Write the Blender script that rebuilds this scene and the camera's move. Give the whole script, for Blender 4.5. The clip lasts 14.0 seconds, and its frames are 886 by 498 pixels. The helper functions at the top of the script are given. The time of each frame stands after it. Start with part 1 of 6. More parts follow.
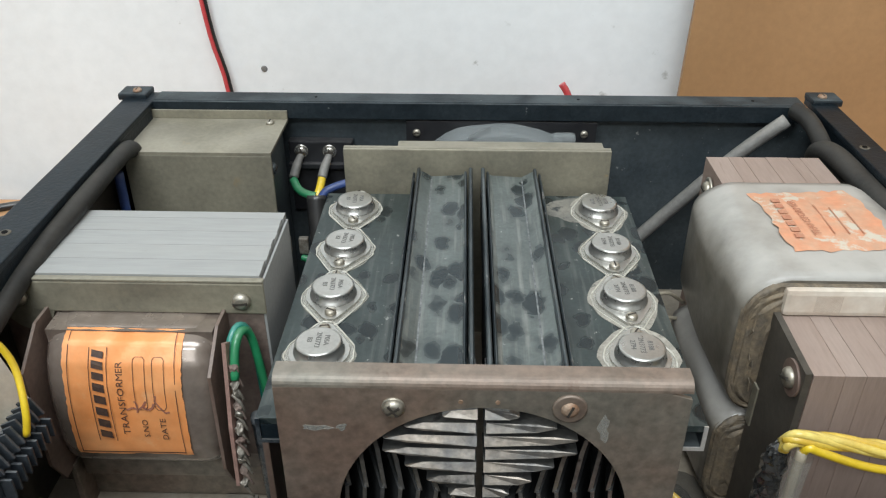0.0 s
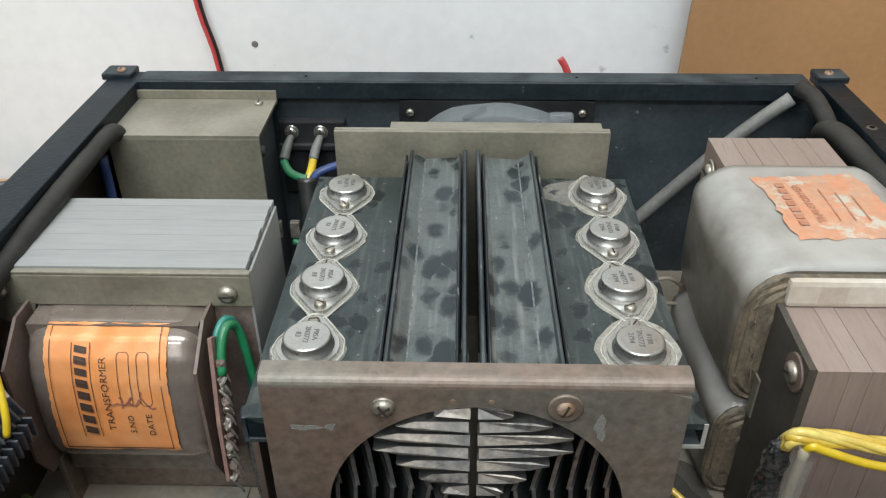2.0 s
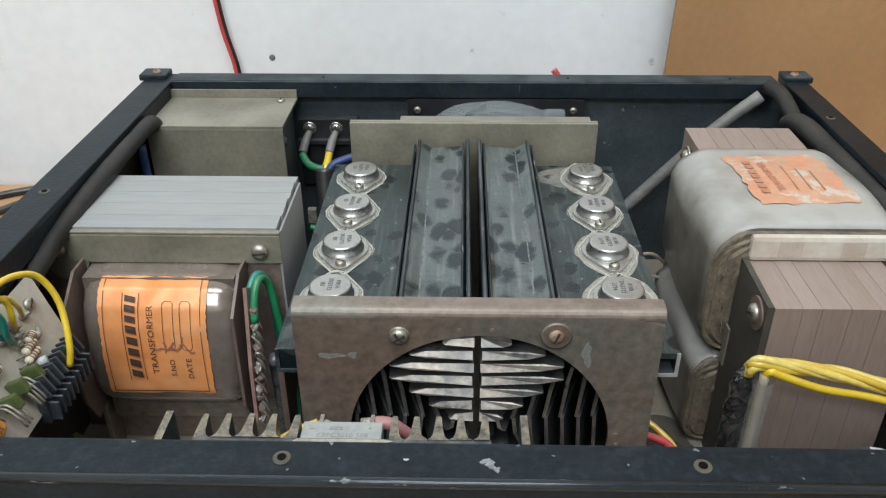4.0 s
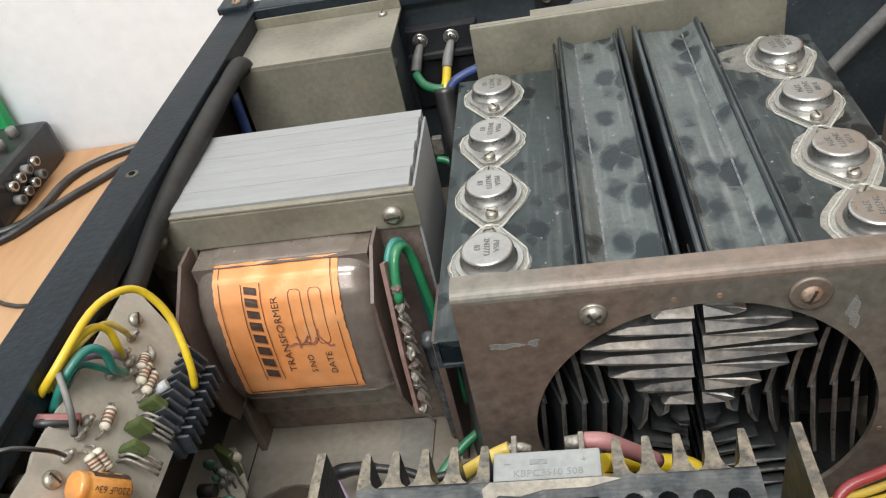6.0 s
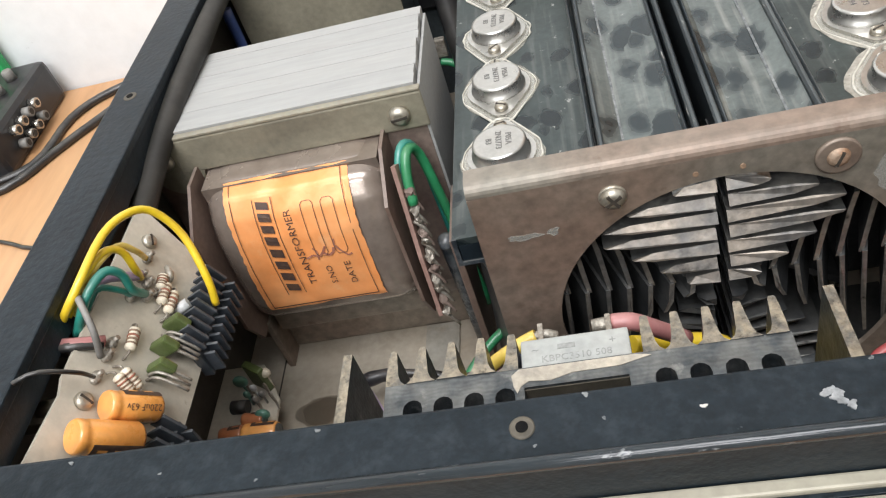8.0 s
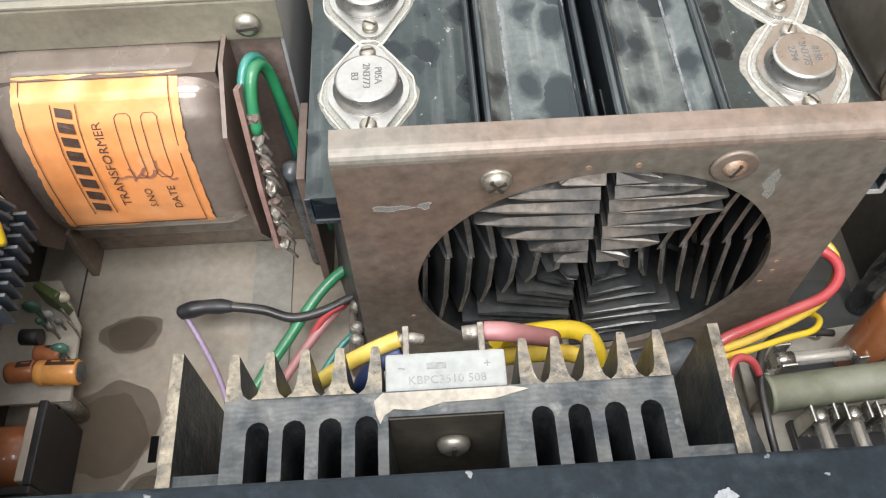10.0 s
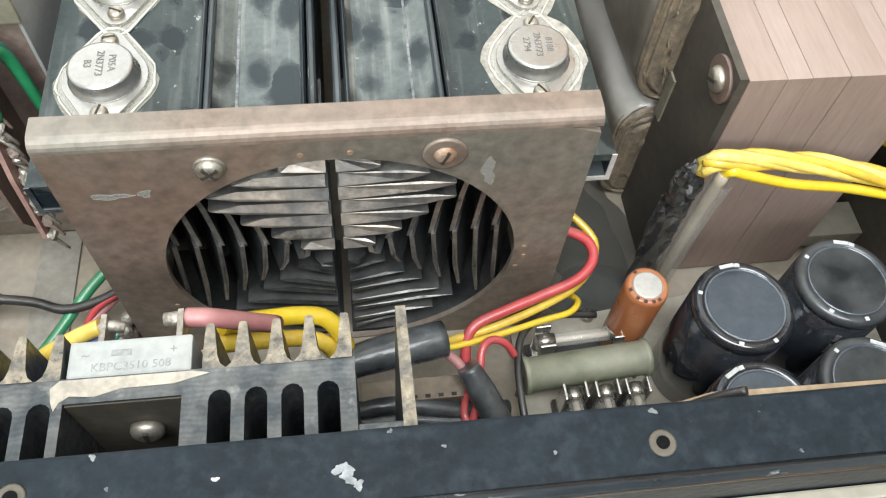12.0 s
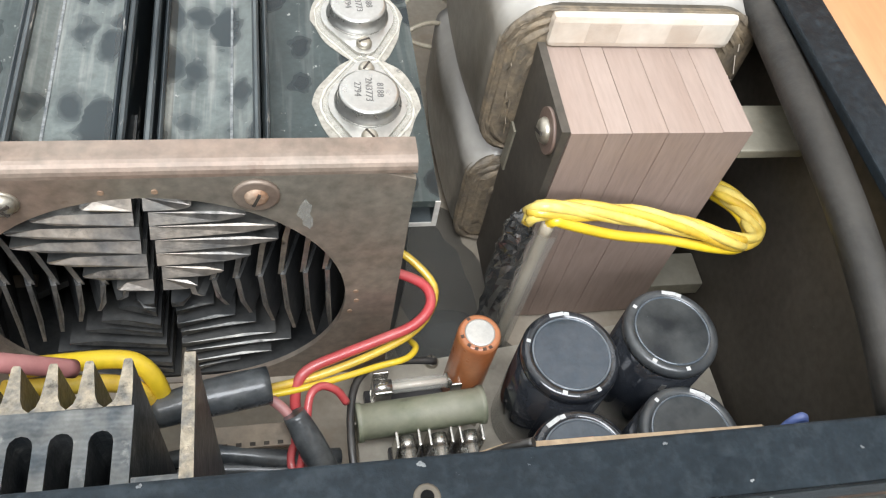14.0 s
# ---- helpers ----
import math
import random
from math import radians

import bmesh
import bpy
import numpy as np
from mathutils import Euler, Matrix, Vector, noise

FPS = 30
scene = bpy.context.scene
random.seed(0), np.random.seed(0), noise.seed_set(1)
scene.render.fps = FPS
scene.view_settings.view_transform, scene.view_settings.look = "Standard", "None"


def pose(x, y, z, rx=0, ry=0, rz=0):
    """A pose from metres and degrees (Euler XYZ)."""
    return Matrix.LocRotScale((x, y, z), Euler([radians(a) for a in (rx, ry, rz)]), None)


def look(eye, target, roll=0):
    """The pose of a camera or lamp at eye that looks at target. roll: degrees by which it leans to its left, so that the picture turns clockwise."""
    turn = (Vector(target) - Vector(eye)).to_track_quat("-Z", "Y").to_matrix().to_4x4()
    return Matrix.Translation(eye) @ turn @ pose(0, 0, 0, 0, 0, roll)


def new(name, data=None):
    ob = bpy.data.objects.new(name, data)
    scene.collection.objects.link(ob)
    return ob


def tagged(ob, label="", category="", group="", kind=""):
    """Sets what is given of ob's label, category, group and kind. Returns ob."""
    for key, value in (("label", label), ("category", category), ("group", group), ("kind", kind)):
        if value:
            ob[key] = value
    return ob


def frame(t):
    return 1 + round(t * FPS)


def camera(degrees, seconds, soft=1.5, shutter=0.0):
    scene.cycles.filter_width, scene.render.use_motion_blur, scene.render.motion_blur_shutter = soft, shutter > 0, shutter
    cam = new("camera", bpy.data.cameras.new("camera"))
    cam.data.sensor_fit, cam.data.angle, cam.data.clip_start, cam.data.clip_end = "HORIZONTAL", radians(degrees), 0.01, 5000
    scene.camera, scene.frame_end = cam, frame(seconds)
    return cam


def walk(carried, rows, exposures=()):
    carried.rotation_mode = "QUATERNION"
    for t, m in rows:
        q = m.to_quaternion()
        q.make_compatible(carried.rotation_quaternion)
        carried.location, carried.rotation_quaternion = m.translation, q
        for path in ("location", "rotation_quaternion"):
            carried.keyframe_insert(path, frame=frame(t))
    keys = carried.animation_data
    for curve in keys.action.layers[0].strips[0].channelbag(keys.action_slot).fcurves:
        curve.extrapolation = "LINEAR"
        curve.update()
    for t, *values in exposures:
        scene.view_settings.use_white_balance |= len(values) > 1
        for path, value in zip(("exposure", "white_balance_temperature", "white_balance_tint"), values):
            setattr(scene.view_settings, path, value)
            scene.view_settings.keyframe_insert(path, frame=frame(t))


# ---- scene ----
cam = camera(57.6, 14.0, soft=1.2)
PATH = [
    (0, (-0.008, -0.229, 0.317), (-0.054, 1.483, -0.716), 0.0),
    (0.5, (-0.007, -0.215, 0.316), (-0.051, 1.471, -0.759), 0.1),
    (1, (-0.006, -0.211, 0.317), (-0.053, 1.463, -0.776), -0.0),
    (1.5, (-0.004, -0.21, 0.317), (-0.052, 1.461, -0.78), -0.1),
    (2, (-0.005, -0.214, 0.319), (-0.051, 1.456, -0.782), -0.3),
    (2.5, (-0.008, -0.219, 0.321), (-0.058, 1.447, -0.784), -0.4),
    (2.7, (-0.008, -0.221, 0.32), (-0.058, 1.444, -0.786), -0.4),
    (4.8, (-0.007, -0.294, 0.313), (-0.042, 1.46, -0.649), -0.3),
    (5, (-0.012, -0.293, 0.314), (-0.051, 1.462, -0.645), -0.6),
    (5.5, (-0.038, -0.245, 0.312), (-0.22, 1.441, -0.748), -5.9),
    (6, (-0.035, -0.192, 0.293), (-0.361, 1.358, -0.927), -13.4),
    (6.5, (-0.038, -0.176, 0.281), (-0.421, 1.255, -1.062), -19.7),
    (7, (-0.039, -0.181, 0.28), (-0.453, 1.211, -1.095), -22.1),
    (7.5, (-0.035, -0.187, 0.283), (-0.445, 1.21, -1.088), -21.8),
    (8, (-0.037, -0.193, 0.283), (-0.426, 1.226, -1.072), -20.1),
    (8.5, (-0.036, -0.179, 0.284), (-0.291, 1.209, -1.134), -14.4),
    (8.7, (-0.037, -0.169, 0.288), (-0.203, 1.144, -1.212), -10.9),
    (10.8, (-0.056, -0.135, 0.29), (-0.006, 0.908, -1.416), -0.7),
    (11, (-0.055, -0.139, 0.29), (0.001, 0.904, -1.416), -0.4),
    (11.5, (-0.029, -0.143, 0.288), (0.093, 0.888, -1.421), 3.0),
    (12, (0.008, -0.145, 0.293), (0.203, 0.884, -1.411), 5.3),
    (12.5, (0.03, -0.137, 0.298), (0.31, 0.895, -1.392), 8.7),
    (13, (0.045, -0.115, 0.296), (0.387, 0.893, -1.398), 12.6),
    (13.5, (0.047, -0.113, 0.293), (0.419, 0.858, -1.415), 15.5),
    (14, (0.039, -0.146, 0.294), (0.426, 0.944, -1.338), 13.9),
]
EXPOSURES = [(0, -0.69, 6300, 10), (2.7, -0.70, 6300, 10), (5, -0.85, 6080, 10), (5.5, -0.81, 6120, 10), (6, -0.54, 6520, 14), (7.5, -0.35, 6620, 15), (8.5, -0.14, 6620, 16), (11, 0.12, 6420, 15), (11.5, 0.09, 6450, 13), (12.3, 0.13, 6450, 11), (13, -0.06, 6400, 13), (13.5, -0.03, 6400, 13), (14, 0.14, 6400, 14)]
walk(cam, [(t, look(eye, target, roll)) for t, eye, target, roll in PATH], EXPOSURES)

# ---- light ----
world = bpy.data.worlds.new("room_light")
scene.world = world
world.use_nodes = True
world.node_tree.nodes["Background"].inputs[0].default_value = (0.92, 0.97, 1.0, 1)
world.node_tree.nodes["Background"].inputs[1].default_value = 0.05


def area_lamp(name, x, y, z, sx, sy, watts, color, tilt=0):
    lamp = bpy.data.lights.new(name, "AREA")
    lamp.shape, lamp.size, lamp.size_y, lamp.energy, lamp.color = "RECTANGLE", sx, sy, watts, color
    ob = new(name, lamp)
    ob.matrix_world = pose(x, y, z, tilt)
    return ob


area_lamp("ceiling_tube_light", -0.12, -0.85, 2.3, 2.0, 0.9, 82, (0.95, 1.0, 1.02))
# Unseen fill lamp, added to brighten front faces and the fan opening.
area_lamp("front_fill_light", -0.35, -1.7, 1.75, 1.5, 0.35, 40, (0.95, 1.0, 1.02), 48)


# ---- materials ----
def material(name, c1, c2=None, scale=60, rough=0.5, metal=0.0, fine=700, bump=0.15, fine_mix=0.25, dust=0.0,
             dust_color=(0.42, 0.39, 0.34), dust_scale=70, stretch=(1, 1, 1), spot=None, spot_scale=40, spot_at=0.62,
             lines=0.0, line_axis=0, line_scale=900, rough_var=0.15, coat=0.0, dust_edge=(0.3, 0.62), spot_soft=0.06, spec=0.5):
    """Two tones mixed by a broad noise, a fine grain, spots, dust on upward faces and a fine relief."""
    m = bpy.data.materials.new(name)
    m.use_nodes = True
    nt = m.node_tree
    n, l = nt.nodes, nt.links
    bsdf = n["Principled BSDF"]
    tc, info = n.new("ShaderNodeTexCoord"), n.new("ShaderNodeObjectInfo")
    shift = n.new("ShaderNodeVectorMath")
    shift.operation = "ADD"
    mapping = n.new("ShaderNodeMapping")
    mapping.inputs["Scale"].default_value = stretch
    l.new(tc.outputs["Object"], mapping.inputs["Vector"])
    l.new(mapping.outputs[0], shift.inputs[0])
    l.new(info.outputs["Random"], shift.inputs[1])

    def noise_tex(sc, detail=4, rgh=0.6):
        t = n.new("ShaderNodeTexNoise")
        t.inputs["Scale"].default_value, t.inputs["Detail"].default_value, t.inputs["Roughness"].default_value = sc, detail, rgh
        l.new(shift.outputs[0], t.inputs["Vector"])
        return t.outputs["Fac"]

    def ramp(fac, a, b):
        r = n.new("ShaderNodeMapRange")
        r.inputs["From Min"].default_value, r.inputs["From Max"].default_value = a, b
        l.new(fac, r.inputs["Value"])
        return r.outputs[0]

    def mix(fac, a, b, blend="MIX"):
        x = n.new("ShaderNodeMix")
        x.data_type, x.blend_type = "RGBA", blend
        for value, sock in ((fac, x.inputs[0]), (a, x.inputs[6]), (b, x.inputs[7])):
            if isinstance(value, (int, float)):
                sock.default_value = value
            elif isinstance(value, tuple):
                sock.default_value = (*value, 1)
            else:
                l.new(value, sock)
        return x.outputs[2]

    def math_node(op, a, b):
        x = n.new("ShaderNodeMath")
        x.operation = op
        for value, sock in ((a, x.inputs[0]), (b, x.inputs[1])):
            if isinstance(value, (int, float)):
                sock.default_value = value
            else:
                l.new(value, sock)
        return x.outputs[0]

    col = mix(ramp(noise_tex(scale), 0.35, 0.65), c1, c2 or tuple(v * 0.75 for v in c1))
    grain = noise_tex(fine, 3)
    g = n.new("ShaderNodeValToRGB")
    g.color_ramp.elements[0].color = (0.45, 0.45, 0.45, 1)
    g.color_ramp.elements[1].color = (1.4, 1.4, 1.4, 1)
    g.color_ramp.elements[0].position, g.color_ramp.elements[1].position = 0.3, 0.7
    l.new(grain, g.inputs[0])
    col = mix(fine_mix, col, g.outputs[0], "MULTIPLY")
    if lines:
        w = n.new("ShaderNodeTexWave")
        w.bands_direction = "XYZ"[line_axis]
        w.inputs["Scale"].default_value, w.inputs["Distortion"].default_value, w.inputs["Detail"].default_value = line_scale, 7.0, 4
        l.new(shift.outputs[0], w.inputs["Vector"])
        col = mix(math_node("MULTIPLY", w.outputs["Fac"], lines), col, tuple(v * 0.35 for v in c1))
    if spot:
        col = mix(ramp(noise_tex(spot_scale, 5, 0.65), spot_at, spot_at + spot_soft), col, spot)
    rgh = math_node("ADD", rough - rough_var / 2, math_node("MULTIPLY", noise_tex(scale * 2.3), rough_var))
    if dust:
        geo, sep = n.new("ShaderNodeNewGeometry"), n.new("ShaderNodeSeparateXYZ")
        l.new(geo.outputs["Normal"], sep.inputs[0])
        up = ramp(sep.outputs[2], 0.1, 0.9)
        amount = math_node("MULTIPLY", math_node("MULTIPLY", ramp(noise_tex(dust_scale, 6, 0.55), *dust_edge), up), dust)
        col = mix(amount, col, dust_color)
        rgh = math_node("ADD", rgh, math_node("MULTIPLY", amount, 0.35))
        if metal:
            l.new(math_node("MULTIPLY", metal, math_node("SUBTRACT", 1.0, amount)), bsdf.inputs["Metallic"])
    l.new(col, bsdf.inputs["Base Color"])
    l.new(rgh, bsdf.inputs["Roughness"])
    if not (dust and metal):
        bsdf.inputs["Metallic"].default_value = metal
    bsdf.inputs["Coat Weight"].default_value = coat
    bsdf.inputs["Specular IOR Level"].default_value = spec
    if bump:
        b = n.new("ShaderNodeBump")
        b.inputs["Strength"].default_value, b.inputs["Distance"].default_value = bump, 0.0006
        l.new(grain, b.inputs["Height"])
        l.new(b.outputs[0], bsdf.inputs["Normal"])
    return m


def clear_material(name, color, rough, alpha_mix):
    """Thin clear plastic: mostly see-through with a glossy skin."""
    m = bpy.data.materials.new(name)
    m.use_nodes = True
    n, l = m.node_tree.nodes, m.node_tree.links
    bsdf = n["Principled BSDF"]
    bsdf.inputs["Base Color"].default_value = (*color, 1)
    bsdf.inputs["Roughness"].default_value = rough
    bsdf.inputs["Alpha"].default_value = alpha_mix
    return m


BLACK_STEEL = material("black_painted_steel", (0.007, 0.0115, 0.0150), (0.013, 0.019, 0.024), 30, 0.38, 0, 420, 0.35, 0.5, 0.24, (0.050, 0.062, 0.071), 210, spot=(0.15, 0.16, 0.165), spot_scale=230, spot_at=0.715, dust_edge=(0.50, 0.74), spec=0.2)
BLACK_GLOSS = material("worn_glossy_black_edge", (0.010, 0.014, 0.017), (0.020, 0.026, 0.030), 60, 0.2, 0, 300, 0.2, 0.4, spot=(0.25, 0.26, 0.26), spot_scale=260, spot_at=0.64, stretch=(0.3, 1, 1))
DUSTY_SLEEVE = material("dusty_blue_grey_sleeve", (0.022, 0.029, 0.036), (0.075, 0.084, 0.090), 110, 0.28, 0, 220, 0.5, 0.45, 0.4, (0.17, 0.165, 0.15), 60, coat=0.35)
TAN_DUST = material("dusty_tan_strip", (0.30, 0.235, 0.165), (0.20, 0.16, 0.12), 40, 0.65, 0, 300, 0.2, 0.4, 0.4, (0.30, 0.27, 0.22), 50)
BLACK_INNER = material("black_inner_steel", (0.030, 0.040, 0.046), (0.060, 0.072, 0.077), 18, 0.5, 0, 400, 0.1, 0.4, 0.2, spot=(0.26, 0.26, 0.245), spot_scale=250, spot_at=0.675)
BLACK_DUSTY = material("dust_laden_black_steel", (0.010, 0.015, 0.019), (0.020, 0.027, 0.032), 30, 0.45, 0, 420, 0.35, 0.5, 0.55, (0.125, 0.145, 0.15), 45, spot=(0.22, 0.23, 0.225), spot_scale=200, spot_at=0.69, dust_edge=(0.38, 0.68), spec=0.2)
INNER_DUSTY = material("brown_dusty_inner_wall", (0.052, 0.044, 0.034), (0.080, 0.069, 0.055), 12, 0.6, 0, 300, 0.1, 0.35, spot=(0.12, 0.11, 0.095), spot_scale=200, spot_at=0.71)
GALV = material("zinc_floor_sheet", (0.40, 0.355, 0.285), (0.32, 0.265, 0.195), 22, 0.5, 0.25, 300, 0.08, 0.25, 0.4, (0.36, 0.32, 0.265), 30, spot=(0.25, 0.17, 0.105), spot_scale=26, spot_at=0.57, spot_soft=0.18)
ZINC_GREY = material("bluish_zinc", (0.34, 0.325, 0.28), (0.26, 0.235, 0.19), 30, 0.5, 0.25, 300, 0.1, 0.3, 0.2, spot=(0.20, 0.145, 0.095), spot_scale=50, spot_at=0.58, spot_soft=0.15)
OLIVE = material("olive_zinc_steel", (0.30, 0.275, 0.205), (0.215, 0.198, 0.15), 28, 0.48, 0.3, 350, 0.08, 0.25, 0.35, (0.40, 0.37, 0.31), 30, spot=(0.30, 0.24, 0.15), spot_scale=70, spot_at=0.66)
RUST_STEEL = material("rusty_brown_steel", (0.232, 0.162, 0.123), (0.214, 0.204, 0.168), 8, 0.44, 0.35, 210, 0.3, 0.5, 0.25, (0.32, 0.285, 0.24), 40, spot=(0.14, 0.088, 0.062), spot_scale=90, spot_at=0.63, spot_soft=0.14)
RUST_CORE = material("rusted_core_edge", (0.17, 0.115, 0.095), (0.22, 0.17, 0.14), 40, 0.65, 0.1, 300, 0.3, 0.4)
LAM_GREY = material("grey_lamination", (0.350, 0.352, 0.340), (0.325, 0.326, 0.314), 12, 0.55, 0.15, 420, 0.1, 0.14, 0.25, (0.45, 0.44, 0.41), 24, stretch=(0.12, 1, 1), spot=(0.27, 0.24, 0.20), spot_scale=260, spot_at=0.69)
LAM_BROWN = material("brown_lamination", (0.295, 0.216, 0.176), (0.318, 0.238, 0.196), 30, 0.6, 0.1, 700, 0.25, 0.2, 0.3, (0.47, 0.39, 0.34), 26, stretch=(1, 0.12, 0.12), spot=(0.20, 0.14, 0.11), spot_scale=120, spot_at=0.68)
ANODISED = material("black_anodised_aluminium", (0.020, 0.026, 0.030), (0.034, 0.042, 0.046), 40, 0.34, 0.35, 500, 0.06, 0.25, 0.38, (0.19, 0.21, 0.205), 42, spot=(0.33, 0.33, 0.31), spot_scale=260, spot_at=0.735)


def blotched(name, clean, film, oval, stretch, at, soft, rough, streak=0.0, speck=0.71):
    """Anodised metal under a dust film, with separate dark oval drops in it, pale specks and long smears."""
    m = material(name, film, tuple(v * 0.72 for v in film), 55, rough, 0.15, 500, 0.06, 0.35, 0, spot=(0.40, 0.40, 0.37), spot_scale=300, spot_at=speck, spec=0.45)
    n, l = m.node_tree.nodes, m.node_tree.links
    bsdf = n["Principled BSDF"]
    col, rgh = bsdf.inputs["Base Color"].links[0].from_socket, bsdf.inputs["Roughness"].links[0].from_socket
    tc, warp, add, mp, vor = n.new("ShaderNodeTexCoord"), n.new("ShaderNodeTexNoise"), n.new("ShaderNodeMixRGB"), n.new("ShaderNodeMapping"), n.new("ShaderNodeTexVoronoi")
    warp.inputs["Scale"].default_value = 120
    add.blend_type = "LINEAR_LIGHT"
    add.inputs[0].default_value = 0.0030
    mp.inputs["Scale"].default_value = stretch
    vor.inputs["Scale"].default_value, vor.inputs["Randomness"].default_value = oval, 0.9
    l.new(tc.outputs["Object"], warp.inputs["Vector"])
    l.new(tc.outputs["Object"], add.inputs[1])
    l.new(warp.outputs["Color"], add.inputs[2])
    l.new(add.outputs[0], mp.inputs["Vector"])
    l.new(mp.outputs[0], vor.inputs["Vector"])
    size, edge = n.new("ShaderNodeMath"), n.new("ShaderNodeMapRange")
    size.operation = "MULTIPLY_ADD"
    size.inputs[1].default_value = 0.28
    l.new(vor.outputs["Color"], size.inputs[0])
    l.new(vor.outputs["Distance"], size.inputs[2])
    edge.inputs["From Min"].default_value, edge.inputs["From Max"].default_value = at, at + soft
    l.new(size.outputs[0], edge.inputs["Value"])
    fac = edge.outputs[0]
    if streak:
        smp, sn, sr, mul = n.new("ShaderNodeMapping"), n.new("ShaderNodeTexNoise"), n.new("ShaderNodeMapRange"), n.new("ShaderNodeMixRGB")
        smp.inputs["Scale"].default_value = (1, 0.06, 1)
        sn.inputs["Scale"].default_value, sn.inputs["Detail"].default_value = 330, 4
        sr.inputs["From Min"].default_value, sr.inputs["From Max"].default_value, sr.inputs["To Max"].default_value = 0.52, 0.72, streak
        l.new(tc.outputs["Object"], smp.inputs["Vector"])
        l.new(smp.outputs[0], sn.inputs["Vector"])
        l.new(sn.outputs["Fac"], sr.inputs["Value"])
        l.new(sr.outputs[0], mul.inputs[0])
        l.new(col, mul.inputs[1])
        mul.inputs[2].default_value = (0.36, 0.36, 0.33, 1)
        col = mul.outputs[0]
    mixc, mixr = n.new("ShaderNodeMixRGB"), n.new("ShaderNodeMixRGB")
    mixc.inputs[1].default_value = (*clean, 1)
    mixr.inputs[1].default_value = (rough * 0.65,) * 3 + (1,)
    for mx, sock in ((mixc, col), (mixr, rgh)):
        l.new(fac, mx.inputs[0])
        l.new(sock, mx.inputs[2])
    l.new(mixc.outputs[0], bsdf.inputs["Base Color"])
    l.new(mixr.outputs[0], bsdf.inputs["Roughness"])
    return m


TROUGH = blotched("dusty_blotched_trough", (0.022, 0.031, 0.034), (0.128, 0.148, 0.140), 84, (1, 0.60, 1), 0.45, 0.22, 0.34, 0.42, 0.68)
DECK = blotched("black_anodised_deck", (0.012, 0.018, 0.020), (0.046, 0.060, 0.058), 75, (1, 0.75, 1), 0.42, 0.14, 0.32, 0.18, 0.66)
RIDGE = material("scraped_anodised_ridge", (0.022, 0.029, 0.033), (0.036, 0.045, 0.05), 40, 0.32, 0.35, 500, 0.1, 0.3, 0.5, (0.16, 0.18, 0.18), 60, spot=(0.50, 0.47, 0.42), spot_scale=240, spot_at=0.63, stretch=(1, 0.22, 1), dust_edge=(0.4, 0.6))
# Fin tones: lit fronts and shaded sides are put into these colours.
LIT_FIN_EDGE = material("lit_fin_edge", (0.24, 0.235, 0.225), (0.42, 0.38, 0.33), 70, 0.36, 0.8, 300, 0.2, 0.5, 0.0, spot=(0.07, 0.065, 0.06), spot_scale=110, spot_at=0.60, spot_soft=0.1)
LIT_FIN_FACE = material("lit_tarnished_fin_face", (0.145, 0.141, 0.133), (0.30, 0.26, 0.215), 55, 0.38, 0.78, 300, 0.2, 0.5, 0.0, spot=(0.055, 0.052, 0.048), spot_scale=85, spot_at=0.57, spot_soft=0.14)
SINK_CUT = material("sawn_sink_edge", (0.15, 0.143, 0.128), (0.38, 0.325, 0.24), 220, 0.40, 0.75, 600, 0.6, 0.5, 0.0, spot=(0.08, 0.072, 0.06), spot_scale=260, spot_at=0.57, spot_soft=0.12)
SHADED_FIN = material("shaded_fin_metal", (0.040, 0.043, 0.045), (0.078, 0.079, 0.077), 60, 0.40, 0.45, 500, 0.1, 0.3, 0.15, (0.18, 0.17, 0.15), 60)
SINK_ALU = material("stained_aluminium_sink", (0.050, 0.061, 0.069), (0.145, 0.150, 0.147), 95, 0.40, 0.55, 300, 0.6, 0.6, 0.25, (0.25, 0.24, 0.21), 110, lines=0.25, line_axis=1, line_scale=230, spot=(0.34, 0.335, 0.31), spot_scale=120, spot_at=0.60, spot_soft=0.18, dust_edge=(0.42, 0.6))
NICKEL = material("nickel_can", (0.56, 0.55, 0.52), (0.48, 0.47, 0.44), 80, 0.27, 0.92, 600, 0.04, 0.15, 0.18, (0.40, 0.38, 0.34), 90)
GREASE = material("white_grease", (0.40, 0.375, 0.32), (0.27, 0.25, 0.21), 140, 0.5, 0, 500, 0.6, 0.45, spot=(0.13, 0.125, 0.11), spot_scale=210, spot_at=0.60)
MICA = clear_material("mica_washer", (0.55, 0.54, 0.48), 0.12, 0.34)
SCREW = material("dull_screw", (0.50, 0.47, 0.40), (0.38, 0.34, 0.27), 200, 0.38, 0.8, 900, 0.1, 0.3, 0.2)
SLOT = material("dark_slot", (0.05, 0.04, 0.03), (0.03, 0.025, 0.02), 200, 0.7)
HOLE = material("deep_hole", (0.004, 0.004, 0.004), (0.006, 0.006, 0.006), 200, 0.8, spec=0.1)
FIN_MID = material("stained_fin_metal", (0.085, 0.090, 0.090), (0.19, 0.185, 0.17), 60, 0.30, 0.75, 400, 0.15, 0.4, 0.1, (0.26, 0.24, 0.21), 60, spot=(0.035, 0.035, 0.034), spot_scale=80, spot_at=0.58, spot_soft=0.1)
RUSTY_SCREW = material("rusty_screw", (0.30, 0.17, 0.10), (0.40, 0.30, 0.22), 300, 0.6, 0.4, 900, 0.3, 0.3)
